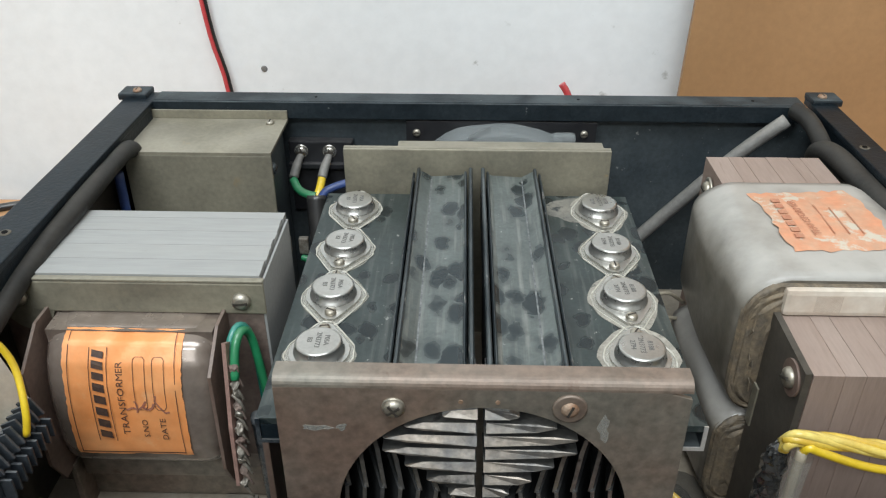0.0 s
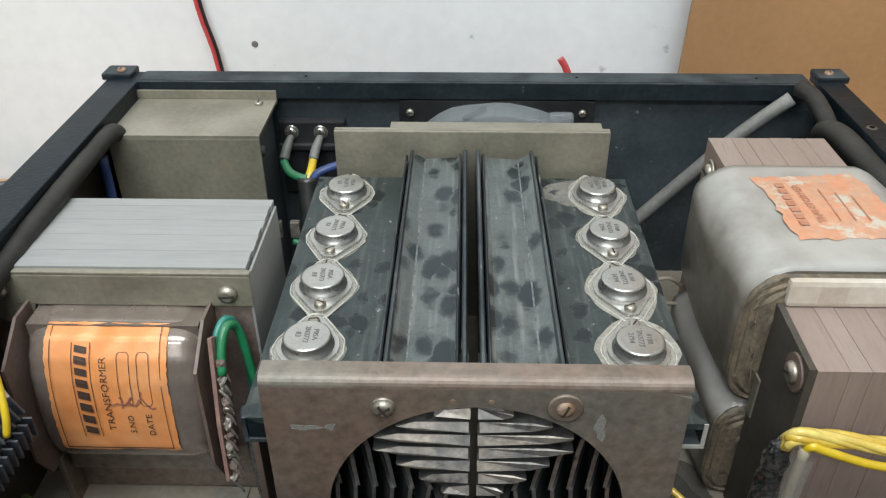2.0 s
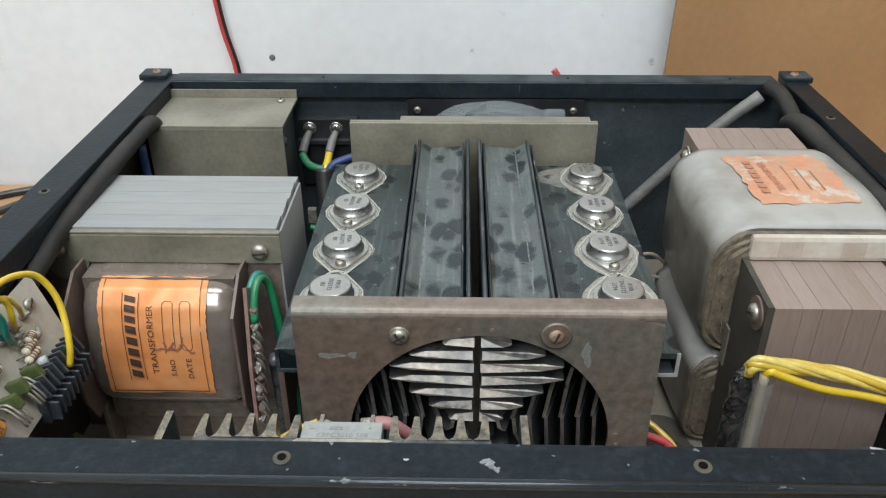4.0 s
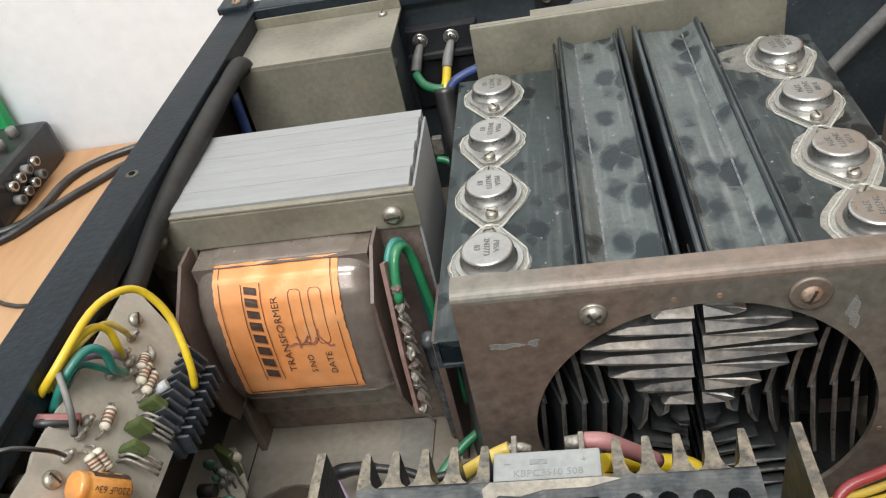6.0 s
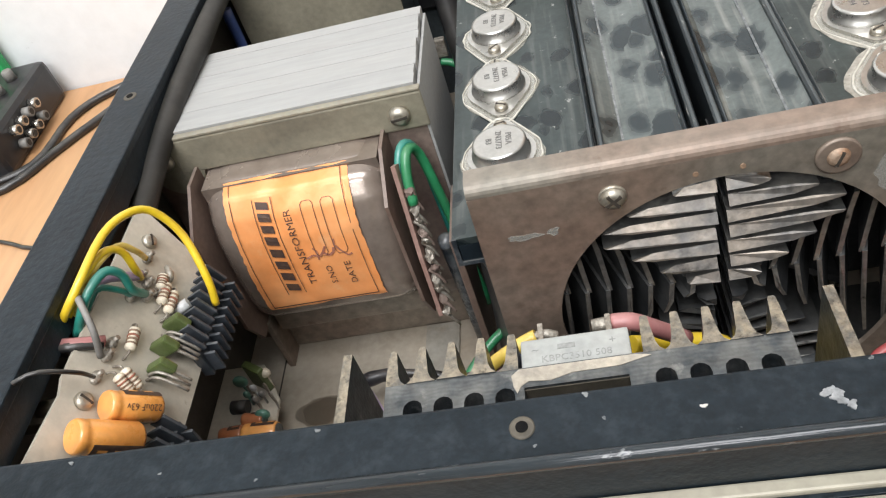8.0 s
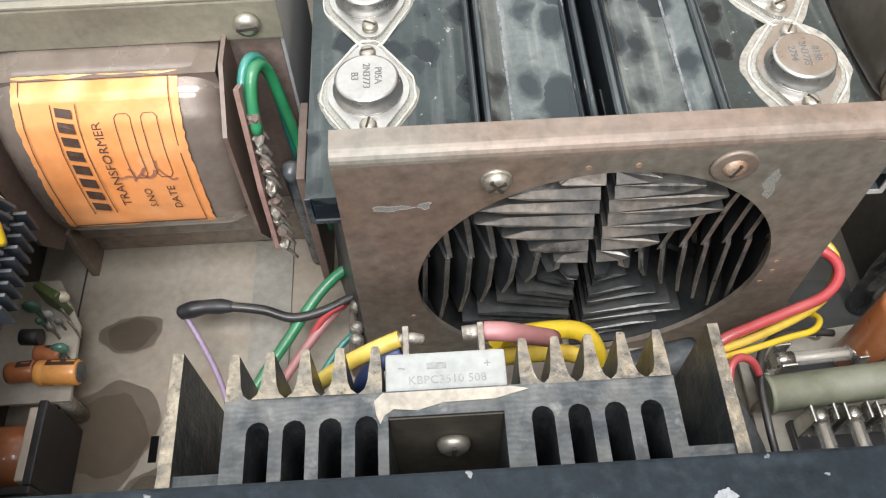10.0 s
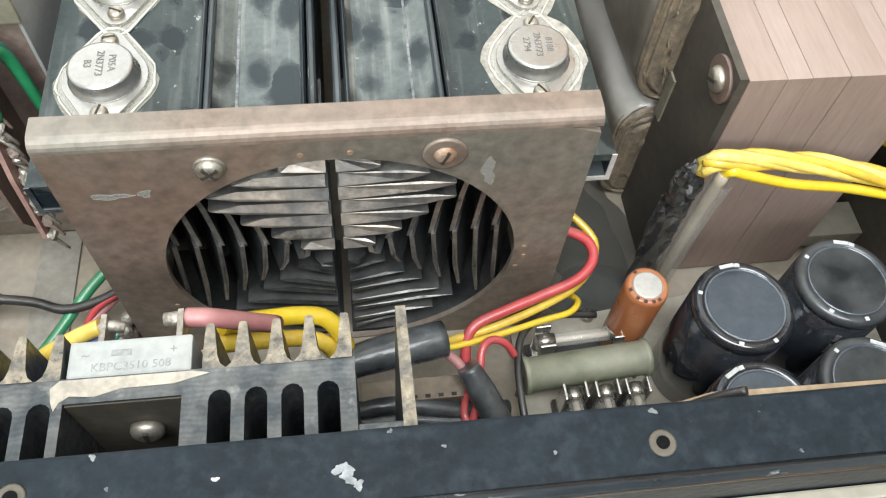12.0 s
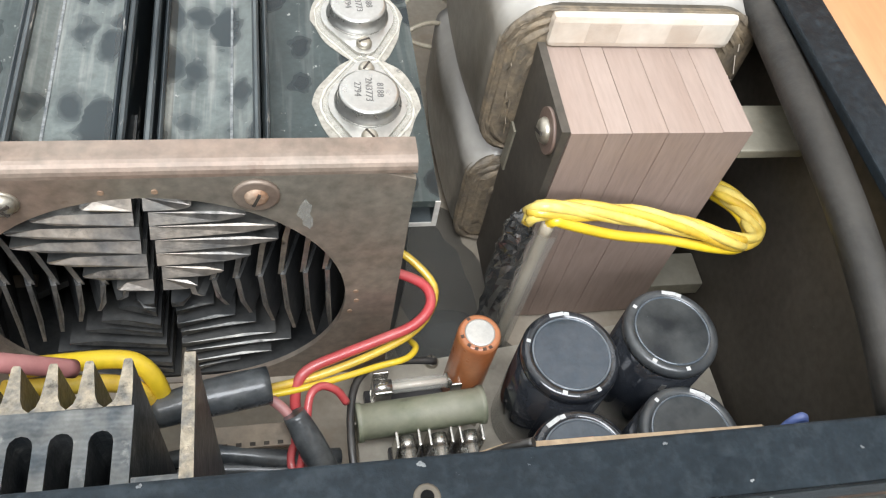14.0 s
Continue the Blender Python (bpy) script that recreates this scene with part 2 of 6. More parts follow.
CAP_DUST = material("dusty_grey_cap_top", (0.016, 0.019, 0.022), (0.024, 0.028, 0.031), 90, 0.3, 0, 600, 0.03, 0.3, 0.42, (0.12, 0.125, 0.12), 85, dust_edge=(0.36, 0.60), spot=(0.20, 0.20, 0.19), spot_scale=420, spot_at=0.71)
ORANGE_PAPER = material("orange_foil_label", (0.86, 0.31, 0.095), (0.86, 0.38, 0.15), 40, 0.34, 0.12, 150, 0.25, 0.12, 0, spot=(0.87, 0.50, 0.26), spot_scale=48, spot_at=0.62, spot_soft=0.18)
FADED_PAPER = material("faded_label", (0.66, 0.30, 0.17), (0.58, 0.36, 0.24), 70, 0.55, 0, 200, 0.15, 0.15, 0, spot=(0.58, 0.52, 0.42), spot_scale=75, spot_at=0.56)
INK = material("dark_ink", (0.05, 0.03, 0.025), (0.09, 0.05, 0.03), 400, 0.6)
INK_BROWN = material("brown_ink", (0.30, 0.11, 0.07), (0.36, 0.16, 0.10), 400, 0.6)
INK_GREY = material("grey_ink", (0.13, 0.13, 0.12), (0.20, 0.19, 0.18), 400, 0.6)
COIL_WRAP = material("glossy_coil_wrap", (0.33, 0.268, 0.222), (0.23, 0.182, 0.150), 26, 0.24, 0.45, 250, 0.12, 0.2, 0.1, coat=0.9)
COIL_GREY = material("grey_plastic_wrap", (0.205, 0.186, 0.155), (0.125, 0.109, 0.085), 30, 0.32, 0.0, 130, 0.35, 0.4, 0.8, (0.50, 0.48, 0.44), 18, dust_edge=(0.22, 0.52), coat=0.3, spot=(0.10, 0.08, 0.055), spot_scale=36, spot_at=0.60, spot_soft=0.2)
COIL_SIDE = material("layered_coil_edge", (0.22, 0.17, 0.11), (0.12, 0.10, 0.075), 120, 0.6, 0, 500, 0.6, 0.5, stretch=(1, 0.3, 1))
TAPE = material("cream_tape", (0.66, 0.60, 0.51), (0.55, 0.46, 0.37), 60, 0.3, 0, 300, 0.1, 0.1, coat=0.4)
BAND_TAPE = clear_material("tape_show_through", (0.45, 0.33, 0.25), 0.3, 0.15)
FIBRE = material("brown_fibre_board", (0.13, 0.085, 0.065), (0.18, 0.125, 0.10), 40, 0.5, 0, 400, 0.1, 0.3, 0.2)
PINK_BOARD = material("pinkish_tag_board", (0.36, 0.22, 0.18), (0.28, 0.165, 0.135), 90, 0.55, 0, 500, 0.2, 0.3, 0.2)
COMB = material("dusty_black_comb", (0.030, 0.037, 0.046), (0.065, 0.073, 0.082), 60, 0.33, 0.2, 400, 0.08, 0.3, 0.6, (0.17, 0.175, 0.175), 90)
BAND = material("pale_brown_band", (0.30, 0.20, 0.13), (0.22, 0.14, 0.09), 300, 0.5)
SOLDER = material("old_solder", (0.46, 0.43, 0.37), (0.24, 0.205, 0.165), 250, 0.45, 0.65, 900, 0.5, 0.5, 0.2)
RUBBER = material("dusty_black_rubber", (0.013, 0.013, 0.014), (0.026, 0.025, 0.024), 60, 0.42, 0, 300, 0.25, 0.35, 0.3, (0.12, 0.117, 0.11), 70, dust_edge=(0.45, 0.62), spec=0.3)
GREY_ROD = material("grey_dusty_cable", (0.21, 0.205, 0.19), (0.14, 0.135, 0.125), 60, 0.5, 0, 400, 0.1, 0.3, 0.4)
BLACK_PLASTIC = material("black_plastic", (0.014, 0.014, 0.016), (0.024, 0.024, 0.026), 60, 0.35, 0, 500, 0.06, 0.25, 0.25, (0.16, 0.15, 0.14), 90)
CAP_SLEEVE = material("black_cap_sleeve", (0.010, 0.012, 0.016), (0.016, 0.018, 0.022), 60, 0.14, 0, 500, 0.02, 0.1, 0.12, (0.15, 0.16, 0.17), 120, coat=0.6)
CAP_TOP = material("dusty_cap_top", (0.016, 0.028, 0.043), (0.026, 0.039, 0.055), 90, 0.20, 0, 600, 0.03, 0.3, 0.08, (0.17, 0.18, 0.19), 200, coat=0.6, spot=(0.12, 0.14, 0.16), spot_scale=420, spot_at=0.70)
CAP_SHOULDER = material("dusty_shrunk_sleeve", (0.030, 0.034, 0.038), (0.055, 0.060, 0.063), 80, 0.28, 0, 500, 0.05, 0.3, 0.35, (0.13, 0.135, 0.135), 110, coat=0.4)
CAP_RING = material("pale_sheen_cap_edge", (0.10, 0.125, 0.15), (0.16, 0.18, 0.20), 120, 0.12, 0.2, 600, 0.02, 0.2, coat=1.0)
WHITE_PRINT = material("white_print", (0.62, 0.63, 0.62), (0.50, 0.51, 0.50), 300, 0.5)
ORANGE_SLEEVE = material("orange_cap_sleeve", (0.84, 0.37, 0.085), (0.78, 0.31, 0.07), 90, 0.28, 0, 500, 0.03, 0.15, 0.12, coat=0.4)
BROWN_SLEEVE = material("brown_orange_sleeve", (0.48, 0.17, 0.06), (0.40, 0.135, 0.05), 90, 0.3, 0, 500, 0.03, 0.15, 0.1, coat=0.3)
ALU_TOP = material("pale_aluminium_disc", (0.70, 0.68, 0.63), (0.58, 0.56, 0.52), 160, 0.35, 0.5, 700, 0.05, 0.15)
PCB = material("cream_circuit_board", (0.57, 0.52, 0.43), (0.47, 0.425, 0.345), 40, 0.55, 0, 300, 0.08, 0.2, 0.3, (0.38, 0.35, 0.29), 50, spot=(0.30, 0.255, 0.19), spot_scale=70, spot_at=0.66)
PCB_PALE = material("pale_circuit_board", (0.43, 0.395, 0.32), (0.33, 0.295, 0.235), 40, 0.5, 0, 300, 0.06, 0.2, 0.2, spot=(0.22, 0.195, 0.15), spot_scale=60, spot_at=0.62, spot_soft=0.15)
PCB_EDGE = material("brown_board_edge", (0.36, 0.25, 0.15), (0.48, 0.36, 0.23), 90, 0.6, 0, 400, 0.25, 0.3)
YELLOW = material("yellow_wire", (0.80, 0.57, 0.02), (0.70, 0.47, 0.02), 60, 0.32, 0, 300, 0.04, 0.15, 0.1, coat=0.3)
YELLOW_OLD = material("amber_yellow_wire", (0.60, 0.37, 0.035), (0.74, 0.53, 0.06), 90, 0.28, 0, 300, 0.06, 0.2, 0.1, coat=0.4)
YELLOW_PALE = material("pale_yellow_wire", (0.80, 0.64, 0.17), (0.68, 0.47, 0.07), 90, 0.3, 0, 300, 0.05, 0.2, 0.1, coat=0.3)
FADED_INK = material("faded_ink", (0.48, 0.20, 0.12), (0.52, 0.27, 0.17), 200, 0.6)
RED = material("pinkish_red_wire", (0.58, 0.07, 0.075), (0.48, 0.05, 0.055), 60, 0.34, 0, 300, 0.04, 0.15, 0.15, coat=0.3)
PINK = material("dull_pink_wire", (0.46, 0.20, 0.19), (0.38, 0.15, 0.145), 60, 0.4, 0, 300, 0.04, 0.15, 0.15)
GREEN = material("green_wire", (0.025, 0.26, 0.105), (0.02, 0.19, 0.075), 60, 0.34, 0, 300, 0.04, 0.15, 0.15, coat=0.3)
TEAL = material("teal_green_wire", (0.02, 0.24, 0.19), (0.015, 0.17, 0.13), 60, 0.34, 0, 300, 0.04, 0.15, 0.15, coat=0.3)
BLUE = material("blue_wire", (0.05, 0.09, 0.26), (0.04, 0.065, 0.18), 60, 0.4, 0, 300, 0.04, 0.15, 0.15)
VIOLET = material("violet_wire", (0.40, 0.30, 0.41), (0.33, 0.24, 0.34), 60, 0.4)
BLACK_WIRE = material("black_wire", (0.012, 0.012, 0.013), (0.022, 0.021, 0.02), 60, 0.36, 0, 300, 0.04, 0.15, 0.15, coat=0.2)
CREAM_WIRE = material("cream_wire", (0.42, 0.37, 0.28), (0.33, 0.285, 0.21), 60, 0.45)
BRIDGE = material("grey_bridge_case", (0.34, 0.355, 0.335), (0.28, 0.29, 0.275), 60, 0.5, 0, 400, 0.08, 0.2, 0.25)
GREEN_CERAMIC = material("green_ceramic", (0.175, 0.19, 0.125), (0.135, 0.15, 0.10), 70, 0.42, 0, 300, 0.2, 0.3, 0.65, (0.36, 0.345, 0.27), 50, spot=(0.10, 0.10, 0.07), spot_scale=90, spot_at=0.63)
CLIP = material("bright_tin_clip", (0.62, 0.60, 0.55), (0.45, 0.43, 0.39), 200, 0.25, 0.9, 900, 0.08, 0.2)
CREAM_BODY = material("cream_resistor_body", (0.78, 0.71, 0.57), (0.68, 0.60, 0.46), 200, 0.4)
GREEN_CAP = material("green_film_cap", (0.09, 0.22, 0.165), (0.07, 0.165, 0.12), 200, 0.35, coat=0.3)
OLIVE_CAP = material("olive_film_cap", (0.095, 0.13, 0.04), (0.07, 0.095, 0.03), 150, 0.4, coat=0.2)
FLOOR_STAIN = clear_material("dried_stain", (0.17, 0.115, 0.065), 0.5, 0.10)
GREY_FILM = clear_material("grey_film", (0.12, 0.122, 0.112), 0.6, 0.24)
SCUFF = clear_material("pale_scuff", (0.50, 0.49, 0.44), 0.5, 0.38)
GREASE_FILM = clear_material("clear_grease_film", (0.50, 0.48, 0.40), 0.22, 0.42)
GREASE_BEAD = material("grease_bead", (0.62, 0.60, 0.53), (0.46, 0.43, 0.36), 200, 0.3, 0, 500, 0.3, 0.3, coat=0.4)
HOSE = material("dusty_grey_hose", (0.016, 0.016, 0.015), (0.032, 0.030, 0.027), 50, 0.5, 0, 300, 0.3, 0.4, 0.45, (0.082, 0.075, 0.064), 34, dust_edge=(0.3, 0.62), spec=0.3)
CRUMPLED = material("crumpled_black_film", (0.016, 0.017, 0.018), (0.05, 0.05, 0.048), 120, 0.16, 0, 300, 0.3, 0.3, 0.2, (0.16, 0.155, 0.14), 120, coat=0.6)
PASTE = material("cream_dried_paste", (0.45, 0.40, 0.32), (0.31, 0.28, 0.23), 160, 0.5, 0, 500, 0.4, 0.35)
FAINT_INK = material("faint_grey_ink", (0.20, 0.205, 0.195), (0.27, 0.275, 0.26), 500, 0.6)
POCKET_DUST = material("brown_pocket_dust", (0.115, 0.098, 0.072), (0.075, 0.066, 0.05), 60, 0.6, 0.1, 300, 0.2, 0.4)
GLASS_TUBE = clear_material("clear_sleeve", (0.60, 0.59, 0.53), 0.10, 0.26)
FAN_CLEAR = clear_material("smoky_clear_plastic", (0.42, 0.45, 0.45), 0.16, 0.36)
WALL_WHITE = material("white_plaster", (0.84, 0.865, 0.87), (0.79, 0.81, 0.81), 5, 0.6, 0, 90, 0.12, 0.06, 0, spot=(0.52, 0.53, 0.51), spot_scale=38, spot_at=0.69)
ROOM_PAINT = material("pale_room_paint", (0.80, 0.80, 0.77), (0.75, 0.75, 0.72), 3, 0.7)
PLYWOOD = material("brown_hardboard", (0.375, 0.215, 0.098), (0.335, 0.188, 0.083), 9, 0.55, 0, 160, 0.08, 0.12)
TABLE_WOOD = material("orange_table_laminate", (0.53, 0.27, 0.115), (0.62, 0.36, 0.185), 7, 0.38, 0, 150, 0.05, 0.15, 0.12, (0.55, 0.45, 0.36), 14, stretch=(1, 0.15, 1))
CREAM_PANEL = material("cream_front_panel", (0.38, 0.355, 0.28), (0.31, 0.285, 0.225), 40, 0.45, 0.1, 300, 0.06, 0.2, spot=(0.24, 0.16, 0.085), spot_scale=50, spot_at=0.68)
GREEN_CLOTH = material("bright_green_plastic", (0.015, 0.36, 0.10), (0.012, 0.30, 0.085), 8, 0.5)
FLOOR_GREY = material("grey_floor", (0.25, 0.24, 0.22), (0.20, 0.19, 0.18), 3, 0.6)


# ---- mesh helpers ----
def box_into(bm, x0, x1, y0, y1, z0, z1, bevel=0.0, turn=None):
    r = bmesh.ops.create_cube(bm, size=1.0)
    m = Matrix.Translation(((x0 + x1) / 2, (y0 + y1) / 2, (z0 + z1) / 2)) @ Matrix.Diagonal((abs(x1 - x0), abs(y1 - y0), abs(z1 - z0), 1))
    bmesh.ops.transform(bm, matrix=(turn @ m) if turn else m, verts=r["verts"])
    if bevel:
        edges = list({e for v in r["verts"] for e in v.link_edges})
        bmesh.ops.bevel(bm, geom=edges, offset=bevel, segments=2, affect="EDGES", profile=0.6)
    return bm


def box(x0, x1, y0, y1, z0, z1, bevel=0.0, turn=None):
    return box_into(bmesh.new(), x0, x1, y0, y1, z0, z1, bevel, turn)


def frame_of(d):
    d = Vector(d).normalized()
    a = Vector((0, 0, 1)) if abs(d.z) < 0.9 else Vector((1, 0, 0))
    u = d.cross(a).normalized()
    return u, d.cross(u).normalized()


def sweep_into(bm, pts, r, n=10, cap=True, smooth=4):
    """A round tube along points; smooth adds points between by a Catmull-Rom curve. r: a number or one per point."""
    pts = [Vector(p) for p in pts]
    rs = list(r) if isinstance(r, (list, tuple)) else [r] * len(pts)
    if smooth and len(pts) > 2:
        out, ro = [], []
        for i in range(len(pts) - 1):
            a, b, c, d = pts[max(i - 1, 0)], pts[i], pts[i + 1], pts[min(i + 2, len(pts) - 1)]
            for k in range(smooth):
                t = k / smooth
                out.append(0.5 * ((2 * b) + (c - a) * t + (2 * a - 5 * b + 4 * c - d) * t * t + (3 * b - a - 3 * c + d) * t ** 3))
                ro.append(rs[i] + (rs[i + 1] - rs[i]) * t)
        pts, rs = out + [pts[-1]], ro + [rs[-1]]
    rings, u = [], None
    for i, p in enumerate(pts):
        d = (pts[min(i + 1, len(pts) - 1)] - pts[max(i - 1, 0)]).normalized()
        if u is None:
            u, v = frame_of(d)
        else:
            u = (u - d * u.dot(d)).normalized()
        v = d.cross(u)
        rings.append([bm.verts.new(p + (u * math.cos(2 * math.pi * k / n) + v * math.sin(2 * math.pi * k / n)) * rs[i]) for k in range(n)])
    for a, b in zip(rings, rings[1:]):
        for k in range(n):
            f = bm.faces.new((a[k], a[(k + 1) % n], b[(k + 1) % n], b[k]))
            f.smooth = True
    if cap:
        bm.faces.new(list(reversed(rings[0])))
        bm.faces.new(rings[-1])
    return bm


def sweep(pts, r, n=10, cap=True, smooth=4):
    return sweep_into(bmesh.new(), pts, r, n, cap, smooth)


def cyl_into(bm, p0, p1, r, n=20, r1=None):
    return sweep_into(bm, [p0, p1], [r, r if r1 is None else r1], n, True, 0)


def lathe_into(bm, profile, n=28, m=Matrix()):
    """A turned body round z: profile of (radius, height) from bottom to top."""
    rings = []
    for r, h in profile:
        rings.append([bm.verts.new(m @ Vector((r * math.cos(2 * math.pi * k / n), r * math.sin(2 * math.pi * k / n), h))) for k in range(n)])
    for a, b in zip(rings, rings[1:]):
        for k in range(n):
            f = bm.faces.new((a[k], a[(k + 1) % n], b[(k + 1) % n], b[k]))
            f.smooth = True
    bm.faces.new(list(reversed(rings[0])))
    bm.faces.new(rings[-1])
    return bm


def lathe(profile, n=28, m=Matrix()):
    return lathe_into(bmesh.new(), profile, n, m)


def prism_into(bm, poly, axis, a, b):
    """A polygon of (u, v) pushed along an axis: x takes (y, z), y takes (x, z), z takes (x, y)."""
    def at(p, w):
        return {"x": (w, p[0], p[1]), "y": (p[0], w, p[1]), "z": (p[0], p[1], w)}[axis]
    lo, hi = [bm.verts.new(at(p, a)) for p in poly], [bm.verts.new(at(p, b)) for p in poly]
    bm.faces.new(lo)
    bm.faces.new(list(reversed(hi)))
    for k in range(len(poly)):
        j = (k + 1) % len(poly)
        bm.faces.new((lo[k], hi[k], hi[j], lo[j]))
    bmesh.ops.recalc_face_normals(bm, faces=bm.faces)
    return bm


def prism(poly, axis, a, b):
    return prism_into(bmesh.new(), poly, axis, a, b)


def mesh_of(name, bm, mat):
    me = bpy.data.meshes.new(name)
    bm.to_mesh(me)
    bm.free()
    me.materials.append(mat)
    return me


def thing(name, label, category, at=(0, 0, 0), group="", kind=""):
    ob = new(name)
    ob.empty_display_size = 0.01
    ob.location = at
    return tagged(ob, label, category, group, kind)


def solid(name, bm, mat, label, category, group="", kind=""):
    return tagged(new(name, mesh_of(name, bm, mat)), label, category, group, kind)


def home(ob):
    """The place of a thing, or of a part under it, in the world."""
    return (home(ob.parent) @ ob.matrix_parent_inverse if ob.parent else Matrix()) @ ob.matrix_basis


def part(name, bm, mat, parent, label=""):
    """One mesh in world places under a thing or a part."""
    ob = new(name, mesh_of(name, bm, mat))
    ob.parent = parent
    ob.matrix_parent_inverse = home(parent).inverted()
    return tagged(ob, label)


def two_tone(ob, mat, test):
    """A second material on the faces whose outward way passes the test."""
    ob.data.materials.append(mat)
    for f in ob.data.polygons:
        if test(f.normal):
            f.material_index = 1
    return ob


def text_into(bm, words, size, m, depth=0.0002, align="CENTER"):
    cu = bpy.data.curves.new("lettering", "FONT")
    cu.body, cu.size, cu.extrude, cu.align_x, cu.align_y, cu.resolution_u = words, size, depth, align, "CENTER", 2
    ob = bpy.data.objects.new("lettering", cu)
    scene.collection.objects.link(ob)
    bpy.context.view_layer.update()
    me = bpy.data.meshes.new_from_object(ob.evaluated_get(bpy.context.evaluated_depsgraph_get()))
    me.transform(m)
    bm.from_mesh(me)
    bpy.data.objects.remove(ob)
    bpy.data.curves.remove(cu)
    bpy.data.meshes.remove(me)
    return bm


def screw(parent, p, d, r=0.0035, mat=None, washer=0.0, cross=False, turn=0.0, name="screw"):
    """A slotted round head with its slot, looking along d, under a thing."""
    d = Vector(d).normalized()
    u, v = frame_of(d)
    m = Matrix.Translation(p) @ Matrix((u, v, d)).transposed().to_4x4() @ Matrix.Rotation(turn, 4, "Z")
    bm = lathe([(r, 0), (r, r * 0.35), (r * 0.85, r * 0.62), (r * 0.5, r * 0.8)], 16, m)
    if washer:
        lathe_into(bm, [(washer, -0.0004), (washer, 0.0006), (washer * 0.9, 0.0009)], 18, m)
    s = part(name, bm, mat or SCREW, parent)
    cut = box(-r * 0.75, r * 0.75, -r * 0.13, r * 0.13, r * 0.55, r * 0.84, 0, m)
    if cross:
        box_into(cut, -r * 0.13, r * 0.13, -r * 0.75, r * 0.75, r * 0.55, r * 0.845, 0, m)
    part("slot", cut, SLOT, s)
    return s


# ---- room ----
solid("wall_north", box(-2.6, 2.6, 0.42, 0.52, -0.9, 2.5), WALL_WHITE, "white plastered wall with stains and scuffs", "wall", kind="structure")
solid("wall_south", box(-2.6, 2.6, -2.6, -2.5, -0.9, 2.5), ROOM_PAINT, "plain pale painted room wall", "wall", kind="structure")
solid("wall_west", box(-2.7, -2.6, -2.6, 0.52, -0.9, 2.5), ROOM_PAINT, "plain pale painted room wall", "wall", kind="structure")
solid("wall_east", box(2.6, 2.7, -2.6, 0.52, -0.9, 2.5), ROOM_PAINT, "plain pale painted room wall", "wall", kind="structure")
solid("ceiling", box(-2.7, 2.7, -2.6, 0.52, 2.5, 2.6), ROOM_PAINT, "plain pale painted ceiling", "ceiling", kind="structure")
solid("floor", box(-2.7, 2.7, -2.6, 0.52, -0.95, -0.9), FLOOR_GREY, "plain grey room floor", "floor", kind="structure")

bench = thing("workbench", "orange-brown laminate workbench against the white wall", "workbench", (0, 0.05, -0.9))
part("worktop", box(-1.3, 1.3, -0.42, 0.418, -0.06, -0.026, 0.002), TABLE_WOOD, bench)
for bx in (-1.2, 1.2):
    for by in (-0.36, 0.36):
        part("leg", box(bx - 0.03, bx + 0.03, by - 0.03, by + 0.03, -0.9, -0.06, 0.003), TABLE_WOOD, bench)

# ---- chassis ----
BARE_PAINT = material("bare_pale_patch", (0.34, 0.35, 0.35), (0.17, 0.18, 0.185), 420, 0.5, 0.2, 900, 0.2, 0.3)
SMEAR_PAINT = material("bare_chipped_paint", (0.26, 0.27, 0.265), (0.08, 0.09, 0.095), 400, 0.5, 0.2, 900, 0.2, 0.4)
chassis = thing("amplifier_chassis", "open black painted steel amplifier chassis, scuffed and dusty", "chassis", (0, 0.07, -0.026))
part("base_plate", box(-0.216, 0.216, -0.105, 0.246, -0.003, 0.0), GALV, chassis, "stained grey zinc base plate")
bm = box(-0.2, 0.2, -0.107, -0.0915, 0.1335, 0.138, 0.0008)
box_into(bm, -0.219, 0.219, -0.1085, -0.107, 0.0, 0.1385, 0.0005)
rim = part("front_rim", bm, BLACK_STEEL, chassis)
part("rolled_edge", sweep([(-0.219, -0.1072, 0.1372), (0.219, -0.1072, 0.1372)], 0.0017, 14, True, 0), BLACK_GLOSS, rim, "worn glossy rolled edge")
for s in (-1, 1):
    inner, lip = (0.2045, 0.12) if s > 0 else (0.2, -0.09)
    bm = box(s * inner, s * 0.2195, -0.108, 0.2555, 0.1345, 0.1382, 0.0007)
    box_into(bm, s * (inner + 0.0005), s * (inner + 0.0025), lip, 0.236, 0.126, 0.1345)
    box_into(bm, s * 0.2165, s * 0.2193, -0.1065, 0.2465, -0.004, 0.1345)
    part("side_rail", bm, BLACK_STEEL, chassis)
    part("inner_wall", box(s * 0.2145, s * 0.2164, -0.105, 0.2445, 0.0, 0.134), INNER_DUSTY, chassis)
    part("corner_cap", box(s * 0.205, s * 0.223, 0.243, 0.2585, 0.137, 0.1412, 0.0012), BLACK_DUSTY, chassis)
    screw(chassis, (s * 0.212, 0.2485, 0.141), (0, 0, 1), 0.0028, RUSTY_SCREW)
part("back_rim", box(-0.2, 0.2, 0.2405, 0.2562, 0.1342, 0.1386, 0.0008), BLACK_DUSTY, chassis)
bm = box(-0.2, 0.2, 0.2385, 0.2405, 0.128, 0.1384, 0.0004)
part("back_lip", bm, BLACK_DUSTY, chassis)
part("back_panel", box(-0.216, 0.216, 0.2455, 0.2475, 0.0, 0.134), BLACK_INNER, chassis)
